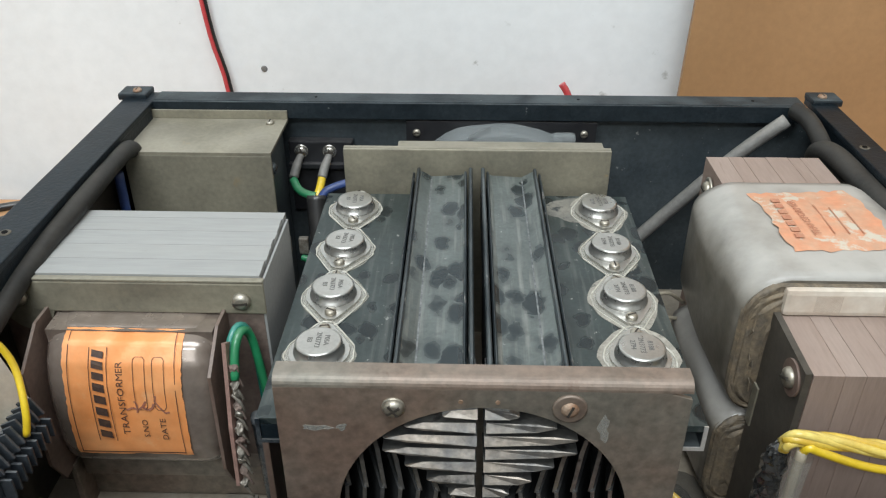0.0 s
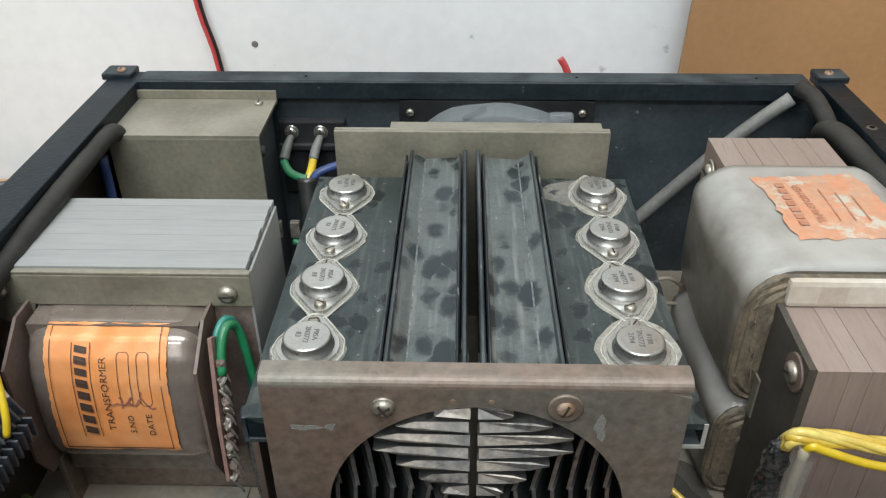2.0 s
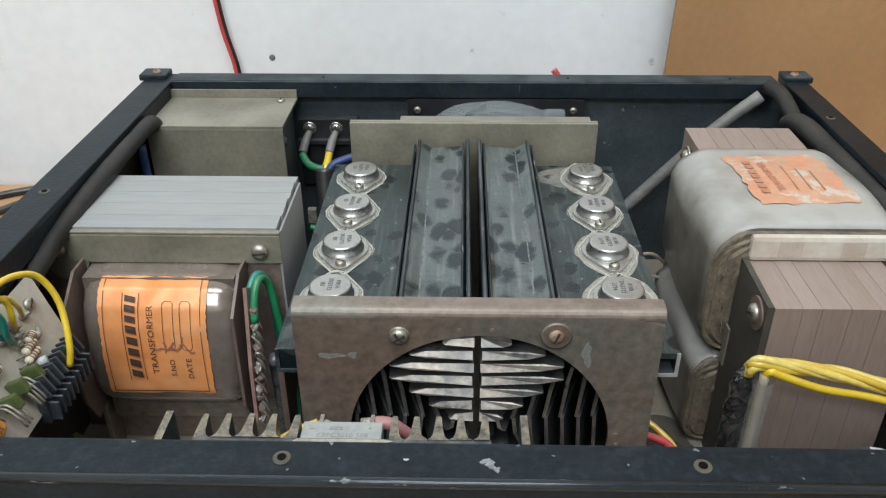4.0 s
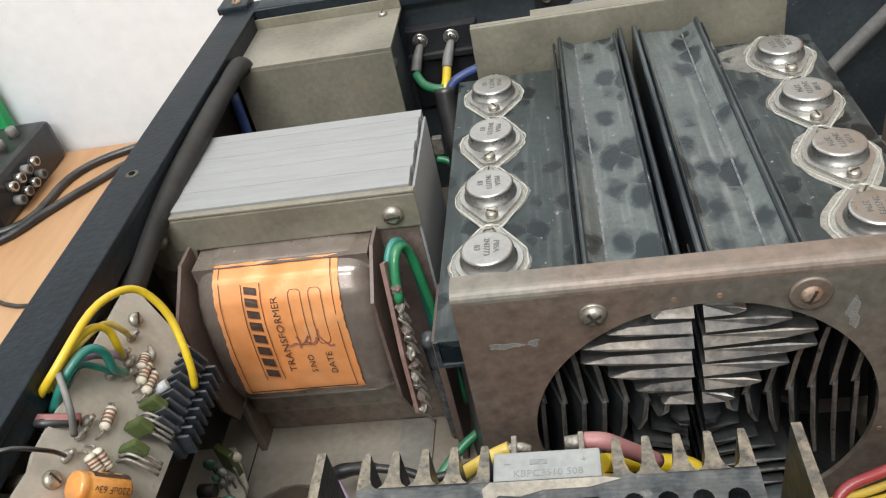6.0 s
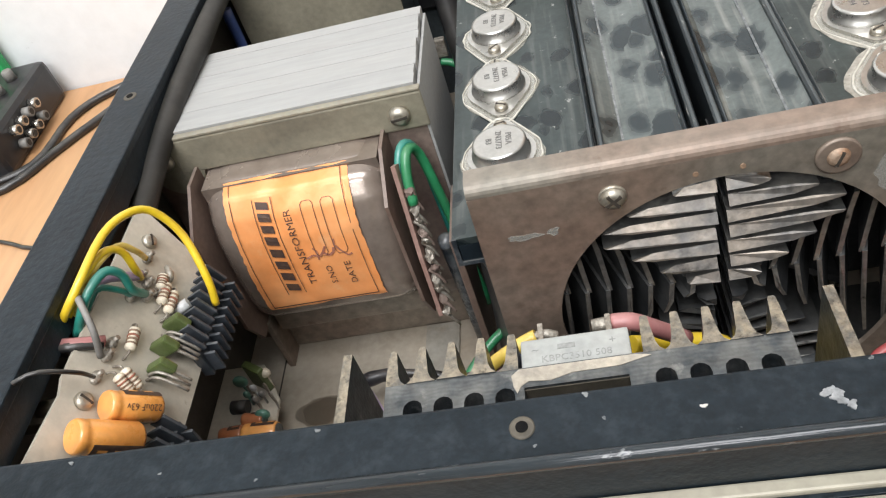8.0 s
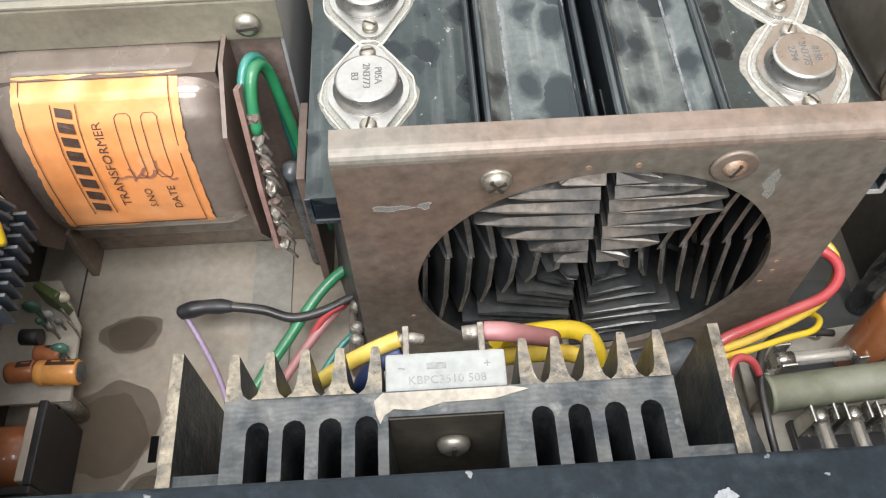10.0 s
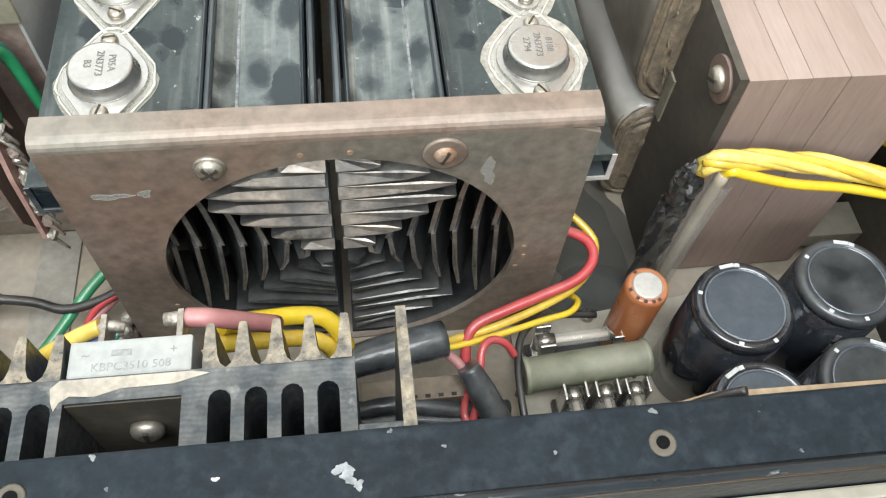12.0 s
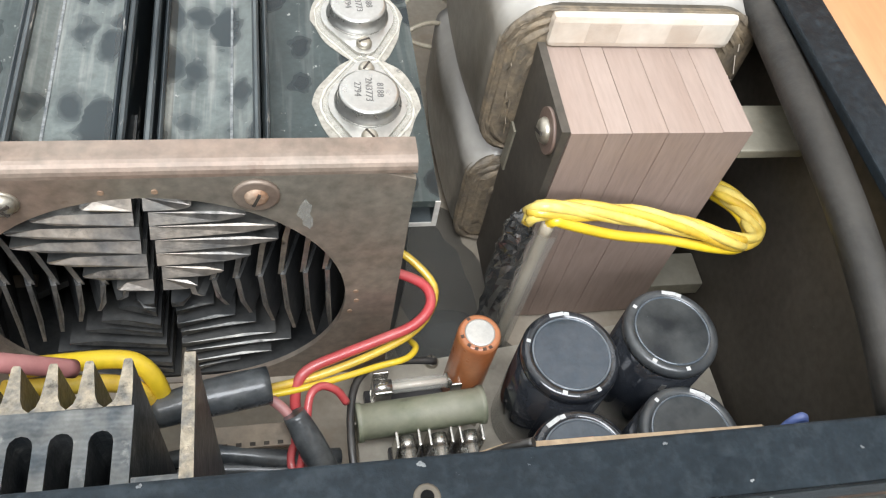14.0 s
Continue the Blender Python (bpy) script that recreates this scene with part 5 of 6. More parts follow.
for fx in (-0.0990, -0.0906, -0.0822, -0.0740, -0.0656, -0.0303, -0.0225, -0.0145, -0.0066, 0.0020):
    side = [(0.0040, -0.0652), (0.0026, -0.0640), (0.0019, -0.0620), (0.0013, -0.0570), (0.0010, -0.0538), (0.0007, -0.0533)]
    left, right = (0.0040 if fx in (-0.0990, -0.0303) else 0.0), (0.0040 if fx in (-0.0656, 0.0020) else 0.0)
    rise = 0.0003 * math.sin(fx * 900)
    body = prism([(fx - (0.0015 if left and w > 0.0015 else w), y) for w, y in side] + [(fx + (0.0015 if right and w > 0.0015 else w), y) for w, y in reversed(side)], "z", 0.0, 0.1138 + rise)
    two_tone(part("fin", body, SINK_ALU, rs, "tapered fin with a bright sawn top"), SINK_CUT, lambda n: n.z > 0.8 or n.y > 0.8)
for fx in (-0.1125, 0.0160):
    a, b = (fx, -0.1007) if fx < 0 else (0.0042, fx)
    outer = part("outer_fin", prism([(fx - 0.0016, -0.0845), (fx + 0.0016, -0.0845), (fx + 0.0013, -0.0525), (fx - 0.0013, -0.0525)], "z", 0.0, 0.1140), SINK_ALU, rs)
    two_tone(outer, SINK_CUT, lambda n: n.z > 0.8 or n.y > 0.8)
    part("foot_plate", prism([(min(a, b), -0.0845), (max(a, b), -0.0845), (max(a, b), -0.0818), (min(a, b), -0.0818)], "z", 0.0, 0.1128), SINK_ALU, rs)
part("pocket_back", box(-0.0627, -0.0363, -0.0716, -0.07125, 0.02, 0.1126), POCKET_DUST, rs, "brown dust in the pocket")
part("paste_strip", prism([(-0.0640, -0.0654), (-0.0340, -0.0654), (-0.0300, -0.0662), (-0.0380, -0.0682), (-0.0500, -0.0684), (-0.0560, -0.0700), (-0.0615, -0.0694), (-0.0636, -0.0708), (-0.0646, -0.0728), (-0.0655, -0.0706), (-0.0660, -0.0672)], "z", 0.1134, 0.1137), PASTE, rs, "cream strip of dried paste")
screw(rs, (-0.048, -0.0718, 0.0965), (0, -1, 0), 0.0042, SCREW, 0.0, False, 1.5)

br = thing("bridge_rectifier", "grey square bridge rectifier with printed type on its edge", "rectifier", (-0.049, -0.06, 0.08))
part("case", box(-0.0634, -0.0346, -0.0647, -0.0550, 0.0835, 0.1123, 0.0007), BRIDGE, br)
bm = text_into(bmesh.new(), "KBPC3510 508", 0.0030, Matrix.Translation((-0.0487, -0.0622, 0.11232)), 0.00005)
box_into(bm, -0.0535, -0.0488, -0.0594, -0.0578, 0.1123, 0.1124)
text_into(bm, "~", 0.0034, Matrix.Translation((-0.0595, -0.0588, 0.11232)), 0.00005)
text_into(bm, "+", 0.0034, Matrix.Translation((-0.0390, -0.0588, 0.11232)), 0.00005)
part("marking", bm, FAINT_INK, br, "faint grey printed type number")
for tx in (-0.0585, -0.0395):
    part("spade_terminal", box(tx - 0.0008, tx + 0.0008, -0.0550, -0.0445, 0.0980, 0.1062, 0.0003), SOLDER, br)

yb = thing("yellow_sleeved_lead", "yellow sleeved leads soldered to the bridge rectifier", "wire", (-0.06, -0.05, 0.0))
part("left_sleeve", sweep([(-0.0600, -0.0465, 0.1030), (-0.066, -0.0478, 0.1010), (-0.075, -0.050, 0.0965), (-0.084, -0.053, 0.090), (-0.092, -0.052, 0.075)], 0.0022, 12), YELLOW_PALE, yb)
part("right_sleeve", sweep([(-0.034, -0.0380, 0.082), (-0.024, -0.0330, 0.074), (-0.012, -0.0295, 0.068), (-0.005, -0.0300, 0.065), (-0.0005, -0.0335, 0.058), (0.0008, -0.0370, 0.045)], 0.0029, 12), YELLOW, yb)
part("right_sleeve", sweep([(-0.036, -0.0430, 0.080), (-0.024, -0.0380, 0.070), (-0.012, -0.0350, 0.063), (-0.005, -0.0360, 0.058), (-0.0015, -0.0390, 0.045)], 0.0027, 12), YELLOW_OLD, yb)
part("pink_sleeve", sweep([(-0.0385, -0.0460, 0.1035), (-0.033, -0.0462, 0.1030), (-0.027, -0.0440, 0.0960), (-0.018, -0.0400, 0.0840)], 0.0026, 12), PINK, yb)
part("joint", sweep([(-0.0605, -0.0470, 0.1030), (-0.0575, -0.0468, 0.1036), (-0.0545, -0.0468, 0.1020)], 0.0016, 8), SOLDER, yb)
part("joint", sweep([(-0.0440, -0.0462, 0.1030), (-0.0385, -0.0460, 0.1035)], 0.0022, 8), SOLDER, yb)
solid("blue_wire", sweep([(-0.060, -0.0480, 0.0985), (-0.066, -0.050, 0.096), (-0.072, -0.052, 0.085), (-0.075, -0.050, 0.05), (-0.078, -0.04, 0.004)], 0.0024, 10), BLUE, "blue wire running down behind the small heat sink", "wire")

# loose wires on the base plate
bc = thing("black_connector_lead", "black lead ending in a taped connector on the base plate", "wire", (-0.12, 0.01, 0.0))
part("connector", sweep([(-0.1475, 0.0098, 0.0190), (-0.1462, 0.0100, 0.0195), (-0.142, 0.0105, 0.0205), (-0.137, 0.0108, 0.0212), (-0.131, 0.0106, 0.0214), (-0.1265, 0.0102, 0.0212)], [0.0012, 0.0030, 0.0034, 0.0028, 0.0031, 0.0020], 9), BLACK_PLASTIC, bc)
part("lead", sweep([(-0.129, 0.0105, 0.0215), (-0.115, 0.0085, 0.0205), (-0.104, 0.0050, 0.0195), (-0.092, 0.0065, 0.021), (-0.082, 0.0095, 0.024), (-0.076, 0.0105, 0.026)], 0.0019, 10), BLACK_WIRE, bc)
part("violet_tail", sweep([(-0.1455, 0.0095, 0.0185), (-0.140, 0.0010, 0.0150), (-0.132, -0.014, 0.012), (-0.126, -0.030, 0.012), (-0.120, -0.05, 0.012)], 0.0011, 8), VIOLET, bc)
solid("green_wire", sweep([(-0.0785, 0.0235, 0.028), (-0.087, 0.020, 0.024), (-0.096, 0.012, 0.020), (-0.106, -0.002, 0.016), (-0.117, -0.018, 0.013), (-0.126, -0.034, 0.008)], 0.0021, 10), GREEN, "green wire lying across the base plate", "wire")
solid("pink_wire", sweep([(-0.0785, 0.014, 0.022), (-0.090, 0.006, 0.017), (-0.102, -0.008, 0.013), (-0.112, -0.024, 0.010), (-0.12, -0.045, 0.006)], 0.0018, 8), PINK, "dull pink wire lying across the base plate", "wire")
solid("teal_wire", sweep([(-0.079, 0.000, 0.016), (-0.086, -0.004, 0.013), (-0.096, -0.018, 0.010), (-0.103, -0.033, 0.008)], 0.0013, 8), TEAL, "thin teal wire lying across the base plate", "wire")
tb = thing("tag_block", "small tag block with soldered wire ends beside the fan bracket", "terminal block", (-0.08, 0.012, 0.0))
part("strip", box(-0.0835, -0.0778, -0.012, 0.032, 0.0, 0.014, 0.0008), FIBRE, tb)
for k, ty in enumerate((0.028, 0.021, 0.013, 0.006, -0.002, -0.008)):
    bm = bmesh.new()
    bmesh.ops.create_icosphere(bm, subdivisions=2, radius=0.0026, matrix=Matrix.Translation((-0.0795, ty, 0.022 + 0.002 * (k % 2))) @ Matrix.Diagonal((1.1, 1.0, 1.2, 1)))
    box_into(bm, -0.0812, -0.0800, ty - 0.0016, ty + 0.0016, 0.014, 0.024, 0.0002)
    part("tag", bm, SOLDER, tb)
solid("red_lead", sweep([(-0.0790, 0.0100, 0.024), (-0.086, 0.0075, 0.0225), (-0.093, 0.004, 0.019), (-0.099, -0.002, 0.012)], 0.0014, 8), RED, "short red lead on the tag block", "wire")


# ---- power supply board with the large capacitors ----
pb = thing("supply_board", "cream power supply circuit board on the base plate", "circuit board", (0.14, -0.04, 0.0))
part("board", prism([(0.063, -0.0105), (0.128, -0.0035), (0.2105, 0.0085), (0.2125, -0.0885), (0.063, -0.0885)], "z", 0.0055, 0.0075), PCB_PALE, pb)
for sx, sy in ((0.070, -0.016), (0.205, -0.080), (0.070, -0.08), (0.2, 0.0)):
    part("standoff", lathe([(0.003, 0.0), (0.003, 0.0055)], 12, Matrix.Translation((sx, sy, 0))), SOLDER, pb)
screw(pb, (0.0945, -0.0085, 0.0075), (0, 0, 1), 0.0028)


def big_cap(label, at, turn, top):
    t = thing("filter_capacitor", label, "capacitor", (0, 0, 0), "filter capacitors")
    h = at[3] - at[2]
    part("sleeve", lathe([(0.0158, 0), (0.0169, 0.001), (0.0169, h - 0.0040), (0.0160, h - 0.0040)], 44), CAP_SLEEVE, t)
    part("shoulder", lathe([(0.0168, h - 0.0042), (0.01695, h - 0.0022), (0.0165, h - 0.0008), (0.0155, h), (0.0138, h + 0.0001), (0.0134, h - 0.0005)], 44), CAP_SHOULDER if top is CAP_DUST else CAP_SLEEVE, t, "shrunk sleeve over the end")
    part("top_disc", lathe([(0.0133, h - 0.002), (0.0133, h - 0.0004), (0.0126, h - 0.0002)], 40), top, t, "dusty dark end disc")
    # Glossy ring, coloured pale to stand in for the sleeve edge's reflection.
    part("end_ring", lathe([(0.01345, h - 0.0006), (0.01345, h + 0.00005), (0.0131, h + 0.00025), (0.0127, h + 0.00005), (0.0127, h - 0.0006)], 44), CAP_RING, t, "glossy edge with its reflection put into the colour")
    for a, w in ((0, 0.0026), (-14, 0.0009), (60, 0.0006), (150, 0.0008), (196, 0.0007)):
        part("print_mark", box(-w, w, 0.0141, 0.0155, h + 0.00002, h + 0.00016, 0, Matrix.Rotation(radians(turn + a), 4, "Z")), WHITE_PRINT, t, "white printed mark")
    for k, (z0, w) in enumerate(((0.80, 0.0022), (0.66, 0.0030), (0.50, 0.0022))):
        part("side_print", box(-w * 0.4, w * 0.4, 0.01685, 0.01698, h * z0 - w, h * z0 + w, 0, Matrix.Rotation(radians(turn + 176 + 3 * k), 4, "Z")), INK_GREY, t, "dull grey printed mark")
    t.matrix_basis = pose(at[0], at[1], at[2])
    return t


big_cap("large black electrolytic capacitor with a clean dark end", (0.1310, -0.0352, 0.0075, 0.0632), 8, CAP_TOP)
big_cap("large black electrolytic capacitor with a blotched dusty end", (0.1690, -0.0290, 0.0075, 0.0632), -12, CAP_DUST)
big_cap("large black electrolytic capacitor with a dusty end", (0.1640, -0.0660, 0.0075, 0.0632), -25, CAP_DUST)
big_cap("large black electrolytic capacitor behind the chassis rim", (0.1268, -0.0712, 0.0075, 0.0632), 30, CAP_TOP)

sc = thing("small_capacitor", "small orange electrolytic capacitor with a pale end", "capacitor", (0.1035, -0.0215, 0.0075))
M = Matrix.Translation((0.1035, -0.0215, 0))
part("sleeve", lathe([(0.0072, 0.0075), (0.0076, 0.0085), (0.0076, 0.0530), (0.0073, 0.0548), (0.0064, 0.0554), (0.0054, 0.0552)], 30, M), BROWN_SLEEVE, sc)
part("end_disc", lathe([(0.0053, 0.0545), (0.0053, 0.0555), (0.0048, 0.0557)], 26, M), ALU_TOP, sc, "pale aluminium end")
bm = bmesh.new()
for a in (100, 135, 160, 185, 205, 30):
    box_into(bm, -0.0006, 0.0006, 0.0058, 0.0069, 0.0553, 0.0556, 0, M @ Matrix.Rotation(radians(a), 4, "Z"))
part("print", bm, INK, sc)

rz = thing("power_resistor", "dusty green ceramic tube resistor over the board", "resistor", (0.085, -0.037, 0.0075))
A, B = Vector((0.0615, -0.0385, 0.0255)), Vector((0.1075, -0.0355, 0.0265))
part("tube", sweep([A, A.lerp(B, 0.04), A.lerp(B, 0.05), A.lerp(B, 0.95), A.lerp(B, 0.96), B], [0.0070, 0.0070, 0.0064, 0.0064, 0.0070, 0.0070], 24, True, 0), GREEN_CERAMIC, rz)
for p in (A, B):
    part("lead", sweep([p + (A - B).normalized() * (0.001 if p == A else -0.001), p + Vector((0, 0, -0.006)), (p.x, p.y, 0.007)], 0.0009, 8), SOLDER, rz)


def fuse(at, turn, label, length=0.030):
    t = thing("glass_fuse", label, "fuse", (0, 0, 0), "fuses")
    part("glass", sweep([(-length * 0.32, 0, 0.012), (length * 0.32, 0, 0.012)], 0.0026, 16, True, 0), GLASS_TUBE, t)
    part("element", sweep([(-length * 0.4, 0, 0.012), (length * 0.4, 0, 0.012)], 0.0012, 8, True, 0), TAPE, t)
    for s in (-1, 1):
        part("cap", sweep([(s * length * 0.3, 0, 0.012), (s * length * 0.5, 0, 0.012)], 0.0029, 16, True, 0), CLIP, t)
        bm = box(s * length * 0.41 - 0.0030, s * length * 0.41 + 0.0030, -0.0044, -0.0034, 0.0, 0.0172, 0.0004)
        box_into(bm, s * length * 0.41 - 0.0030, s * length * 0.41 + 0.0030, 0.0034, 0.0044, 0.0, 0.0172, 0.0004)
        box_into(bm, s * length * 0.41 - 0.0030, s * length * 0.41 + 0.0030, -0.0040, 0.0040, 0.0, 0.001)
        part("clip", bm, CLIP, t)
    part("fuse_base", box(-length * 0.56, length * 0.56, -0.0052, 0.0052, -0.0045, -0.0002, 0.0006), BLACK_PLASTIC, t)
    t.matrix_basis = pose(*at, 0, 0, turn)
    return t


fuse((0.0855, -0.0248, 0.0125), 3, "glass fuse in bright tin clips", 0.034)
for k, fx in enumerate((0.0790, 0.0905, 0.1015)):
    fuse((fx, -0.0575, 0.0120), 92, "glass fuse in bright tin clips, partly behind the rim", 0.026)

# brown board standing behind the front rim
eb = thing("upright_board", "narrow brown circuit board standing behind the front rim", "circuit board", (0.11, -0.086, 0.0))
part("board", prism([(0.0640, 0.0076), (0.1640, 0.0076), (0.1640, 0.1035), (0.1600, 0.1075), (0.0980, 0.1100), (0.0900, 0.1105), (0.0840, 0.1060), (0.0640, 0.1020)], "y", -0.0822, -0.0806), PCB_EDGE, eb)
part("copper_patch", box(0.0950, 0.1130, -0.0806, -0.0803, 0.1030, 0.1088), BROWN_SLEEVE, eb, "orange copper patch")
solid("bare_lead", sweep([(0.0800, -0.0835, 0.100), (0.0840, -0.0830, 0.108), (0.0890, -0.0840, 0.1165), (0.0935, -0.0848, 0.1210)], 0.0012, 8), BLACK_WIRE, "short dark lead bent over the upright board", "wire")
solid("blue_wire_stub", sweep([(0.158, -0.0865, 0.112), (0.160, -0.085, 0.119), (0.163, -0.0845, 0.121), (0.166, -0.086, 0.112)], 0.0012, 8), BLUE, "small blue wire loop behind the rim", "wire")

# wires from behind the fan bracket
rw = solid("red_wire", sweep([(0.0700, 0.012, 0.046), (0.0800, 0.0085, 0.0475), (0.0885, 0.0025, 0.0480), (0.0895, -0.0050, 0.0470), (0.0830, -0.0115, 0.0450), (0.0700, -0.0160, 0.0435), (0.0560, -0.0205, 0.0425), (0.0450, -0.0245, 0.0410), (0.0410, -0.0300, 0.0370), (0.0410, -0.040, 0.028), (0.0415, -0.050, 0.018)], 0.0019, 10), RED, "thick red wire curving out from behind the fan bracket", "wire")
solid("yellow_wire", sweep([(0.0760, 0.0180, 0.052), (0.0845, 0.0145, 0.048), (0.0925, 0.0050, 0.044), (0.0900, -0.0045, 0.0415), (0.0820, -0.0125, 0.040), (0.0680, -0.0190, 0.039), (0.0520, -0.0245, 0.0385), (0.0400, -0.0275, 0.0385), (0.030, -0.0300, 0.040)], 0.0015, 10), YELLOW_OLD, "yellow wire curving out from behind the fan bracket", "wire")
solid("yellow_wire", sweep([(0.0835, -0.0100, 0.030), (0.0845, -0.0150, 0.034), (0.0800, -0.0200, 0.036), (0.0700, -0.0225, 0.0365), (0.0560, -0.0265, 0.0375), (0.0420, -0.0300, 0.0385), (0.031, -0.0320, 0.0395)], 0.0012, 10), YELLOW, "thin yellow wire leading to the black sleeve", "wire")
solid("red_wire_loop", sweep([(0.0580, -0.0340, 0.034), (0.0545, -0.0320, 0.040), (0.0495, -0.0315, 0.043), (0.0455, -0.0350, 0.043), (0.0440, -0.044, 0.038), (0.0420, -0.052, 0.030), (0.0400, -0.055, 0.027), (0.0385, -0.050, 0.028), (0.0415, -0.042, 0.034)], 0.0014, 10), RED, "looped red wire over the black sleeve", "wire")
solid("pink_wire", sweep([(0.0330, -0.0345, 0.042), (0.0370, -0.0375, 0.040), (0.0400, -0.0415, 0.037), (0.0450, -0.050, 0.030)], 0.0018, 8), PINK, "short pale pink wire from the black sleeve", "wire")
solid("black_sleeve", sweep([(-0.002, -0.0400, 0.050), (0.008, -0.0375, 0.0505), (0.020, -0.0350, 0.0500), (0.0325, -0.0325, 0.0490)], [0.0048, 0.0058, 0.0062, 0.0062], 16), DUSTY_SLEEVE, "dusty blue-black sleeve round a bundle of wires", "sleeve")
solid("black_sleeve", sweep([(0.0400, -0.0400, 0.042), (0.0445, -0.0470, 0.036), (0.0500, -0.0570, 0.028), (0.055, -0.068, 0.02)], [0.0038, 0.0048, 0.0052, 0.0052], 14), DUSTY_SLEEVE, "dusty black sleeve running down towards the rim", "sleeve")
solid("black_wire", sweep([(0.0930, -0.0160, 0.024), (0.0820, -0.0165, 0.027), (0.0700, -0.0185, 0.029), (0.0625, -0.0250, 0.030), (0.0595, -0.036, 0.030), (0.0590, -0.050, 0.028), (0.0600, -0.062, 0.024), (0.058, -0.07, 0.02)], 0.0014, 8), BLACK_WIRE, "thin black wire beside the resistor", "wire")
for k in range(2):
    solid("black_cable", sweep([(-0.005, -0.048 - 0.003 * k, 0.028 - 0.004 * k), (0.015, -0.047 - 0.004 * k, 0.030 - 0.004 * k), (0.035, -0.049 - 0.003 * k, 0.026 - 0.003 * k), (0.055, -0.048 - 0.005 * k, 0.020)], 0.0032, 10), DUSTY_SLEEVE, "dusty black cable in the clutter behind the rim", "wire", "cables behind the rim")
pf = thing("perforated_strip", "dull cream perforated strip lying under the wires", "strip", (0.018, -0.045, 0.0))
part("strip", box(0.004, 0.043, -0.0465, -0.0385, 0.030, 0.0318, 0.0003), TAN_DUST, pf)
for k in range(6):
    part("hole", box(0.012 + 0.0045 * k, 0.0138 + 0.0045 * k, -0.0460, -0.0448, 0.0318, 0.0321), SLOT, pf)
for k in range(6):
    part("tooth", box(0.006 + 0.0066 * k, 0.0098 + 0.0066 * k, -0.062, -0.0605, 0.0, 0.032, 0.0003), PCB_EDGE, pf)
part("rail", box(-0.004, 0.046, -0.0600, -0.0400, 0.0, 0.016, 0.0008), TAN_DUST, pf, "dusty tan strip")


# ---- driver board leaning on the side wall ----
DOWN, OUT = Vector((0.43, 0, -0.90)).normalized(), Vector((0.90, 0, 0.43)).normalized()
TOP = Vector((-0.198, 0, 0.129))


def on_board(y, d, h=0.0):
    return TOP + DOWN * d + OUT * h + Vector((0, y, 0))


BT = Matrix.Translation(TOP) @ Matrix((Vector((0, 1, 0)), DOWN, OUT)).transposed().to_4x4()
db = thing("driver_board", "cream amplifier driver board leaning against the side wall", "circuit board", (-0.18, -0.03, 0.05))
bm = prism([(-0.086, 0.003), (-0.06, 0.0048), (-0.055, 0.0035), (0.0185, 0.0040), (0.0205, 0.0065), (0.0135, 0.044), (0.0135, 0.046), (-0.086, 0.046)], "z", -0.0016, 0.0)
bmesh.ops.transform(bm, matrix=BT, verts=bm.verts)
bmesh.ops.recalc_face_normals(bm, faces=bm.faces)
part("board", bm, PCB, db)
screw(db, on_board(0.0084, 0.0122), OUT, 0.0028, turn=0.5)
screw(db, on_board(-0.0590, 0.0119), OUT, 0.0029, turn=1.4)
part("standoff", sweep([on_board(-0.0590, 0.0119, -0.0017), on_board(-0.0590, 0.0119, -0.0017) + Vector((-0.0135, 0, -0.002))], 0.0036, 6, True, 0), OLIVE, db, "grey metal spacer to the side wall")
part("standoff", sweep([on_board(0.0084, 0.0122, -0.0017), on_board(0.0084, 0.0122, -0.0017) + Vector((-0.0135, 0, -0.002))], 0.0036, 6, True, 0), OLIVE, db)


part("mounting_bar", box(-0.2144, -0.1990, -0.0640, -0.0590, 0.1120, 0.1170, 0.0006), OLIVE, db, "olive zinc bar to the side wall")


def resistor(a, b, label):
    t = thing("resistor", label, "resistor", a, "striped resistors")
    d = (b - a)
    part("body", sweep([a + d * 0.02, a + d * 0.1, a + d * 0.2, a + d * 0.3, a + d * 0.7, a + d * 0.8, a + d * 0.9, a + d * 0.98], [0.0008, 0.0018, 0.0019, 0.0016, 0.0016, 0.0019, 0.0018, 0.0008], 12, True, 0), CREAM_BODY, t)
    for f in (0.24, 0.42, 0.58, 0.76):
        part("band", sweep([a + d * (f - 0.035), a + d * (f + 0.035)], 0.00195, 12, True, 0), BAND if f != 0.42 else INK_BROWN, t)
    part("lead", sweep([a - d * 0.25 - OUT * 0.0028, a - d * 0.12, a + d * 0.05], 0.0004, 6), SOLDER, t)
    part("lead", sweep([b - d * 0.05, b + d * 0.12, b + d * 0.25 - OUT * 0.0028], 0.0004, 6), SOLDER, t)


for (ya, da), (yb_, dd) in (((-0.0053, 0.0227), (-0.0149, 0.0231)), ((-0.0067, 0.0263), (-0.0168, 0.0263)), ((-0.0284, 0.0178), (-0.0375, 0.0185)), ((-0.0445, 0.0185), (-0.0478, 0.0262)), ((-0.0475, 0.0172), (-0.0503, 0.0240)), ((-0.0030, 0.0205), (-0.0095, 0.0210))):
    resistor(on_board(ya, da, 0.0028), on_board(yb_, dd, 0.0028), "small cream resistor with brown bands on the board")
solid("white_component", sweep([on_board(-0.0125, 0.0300, 0.001), on_board(-0.0100, 0.0310, 0.0055)], 0.0019, 12, True, 0), WHITE_PRINT, "small white bead component on the board", "component")
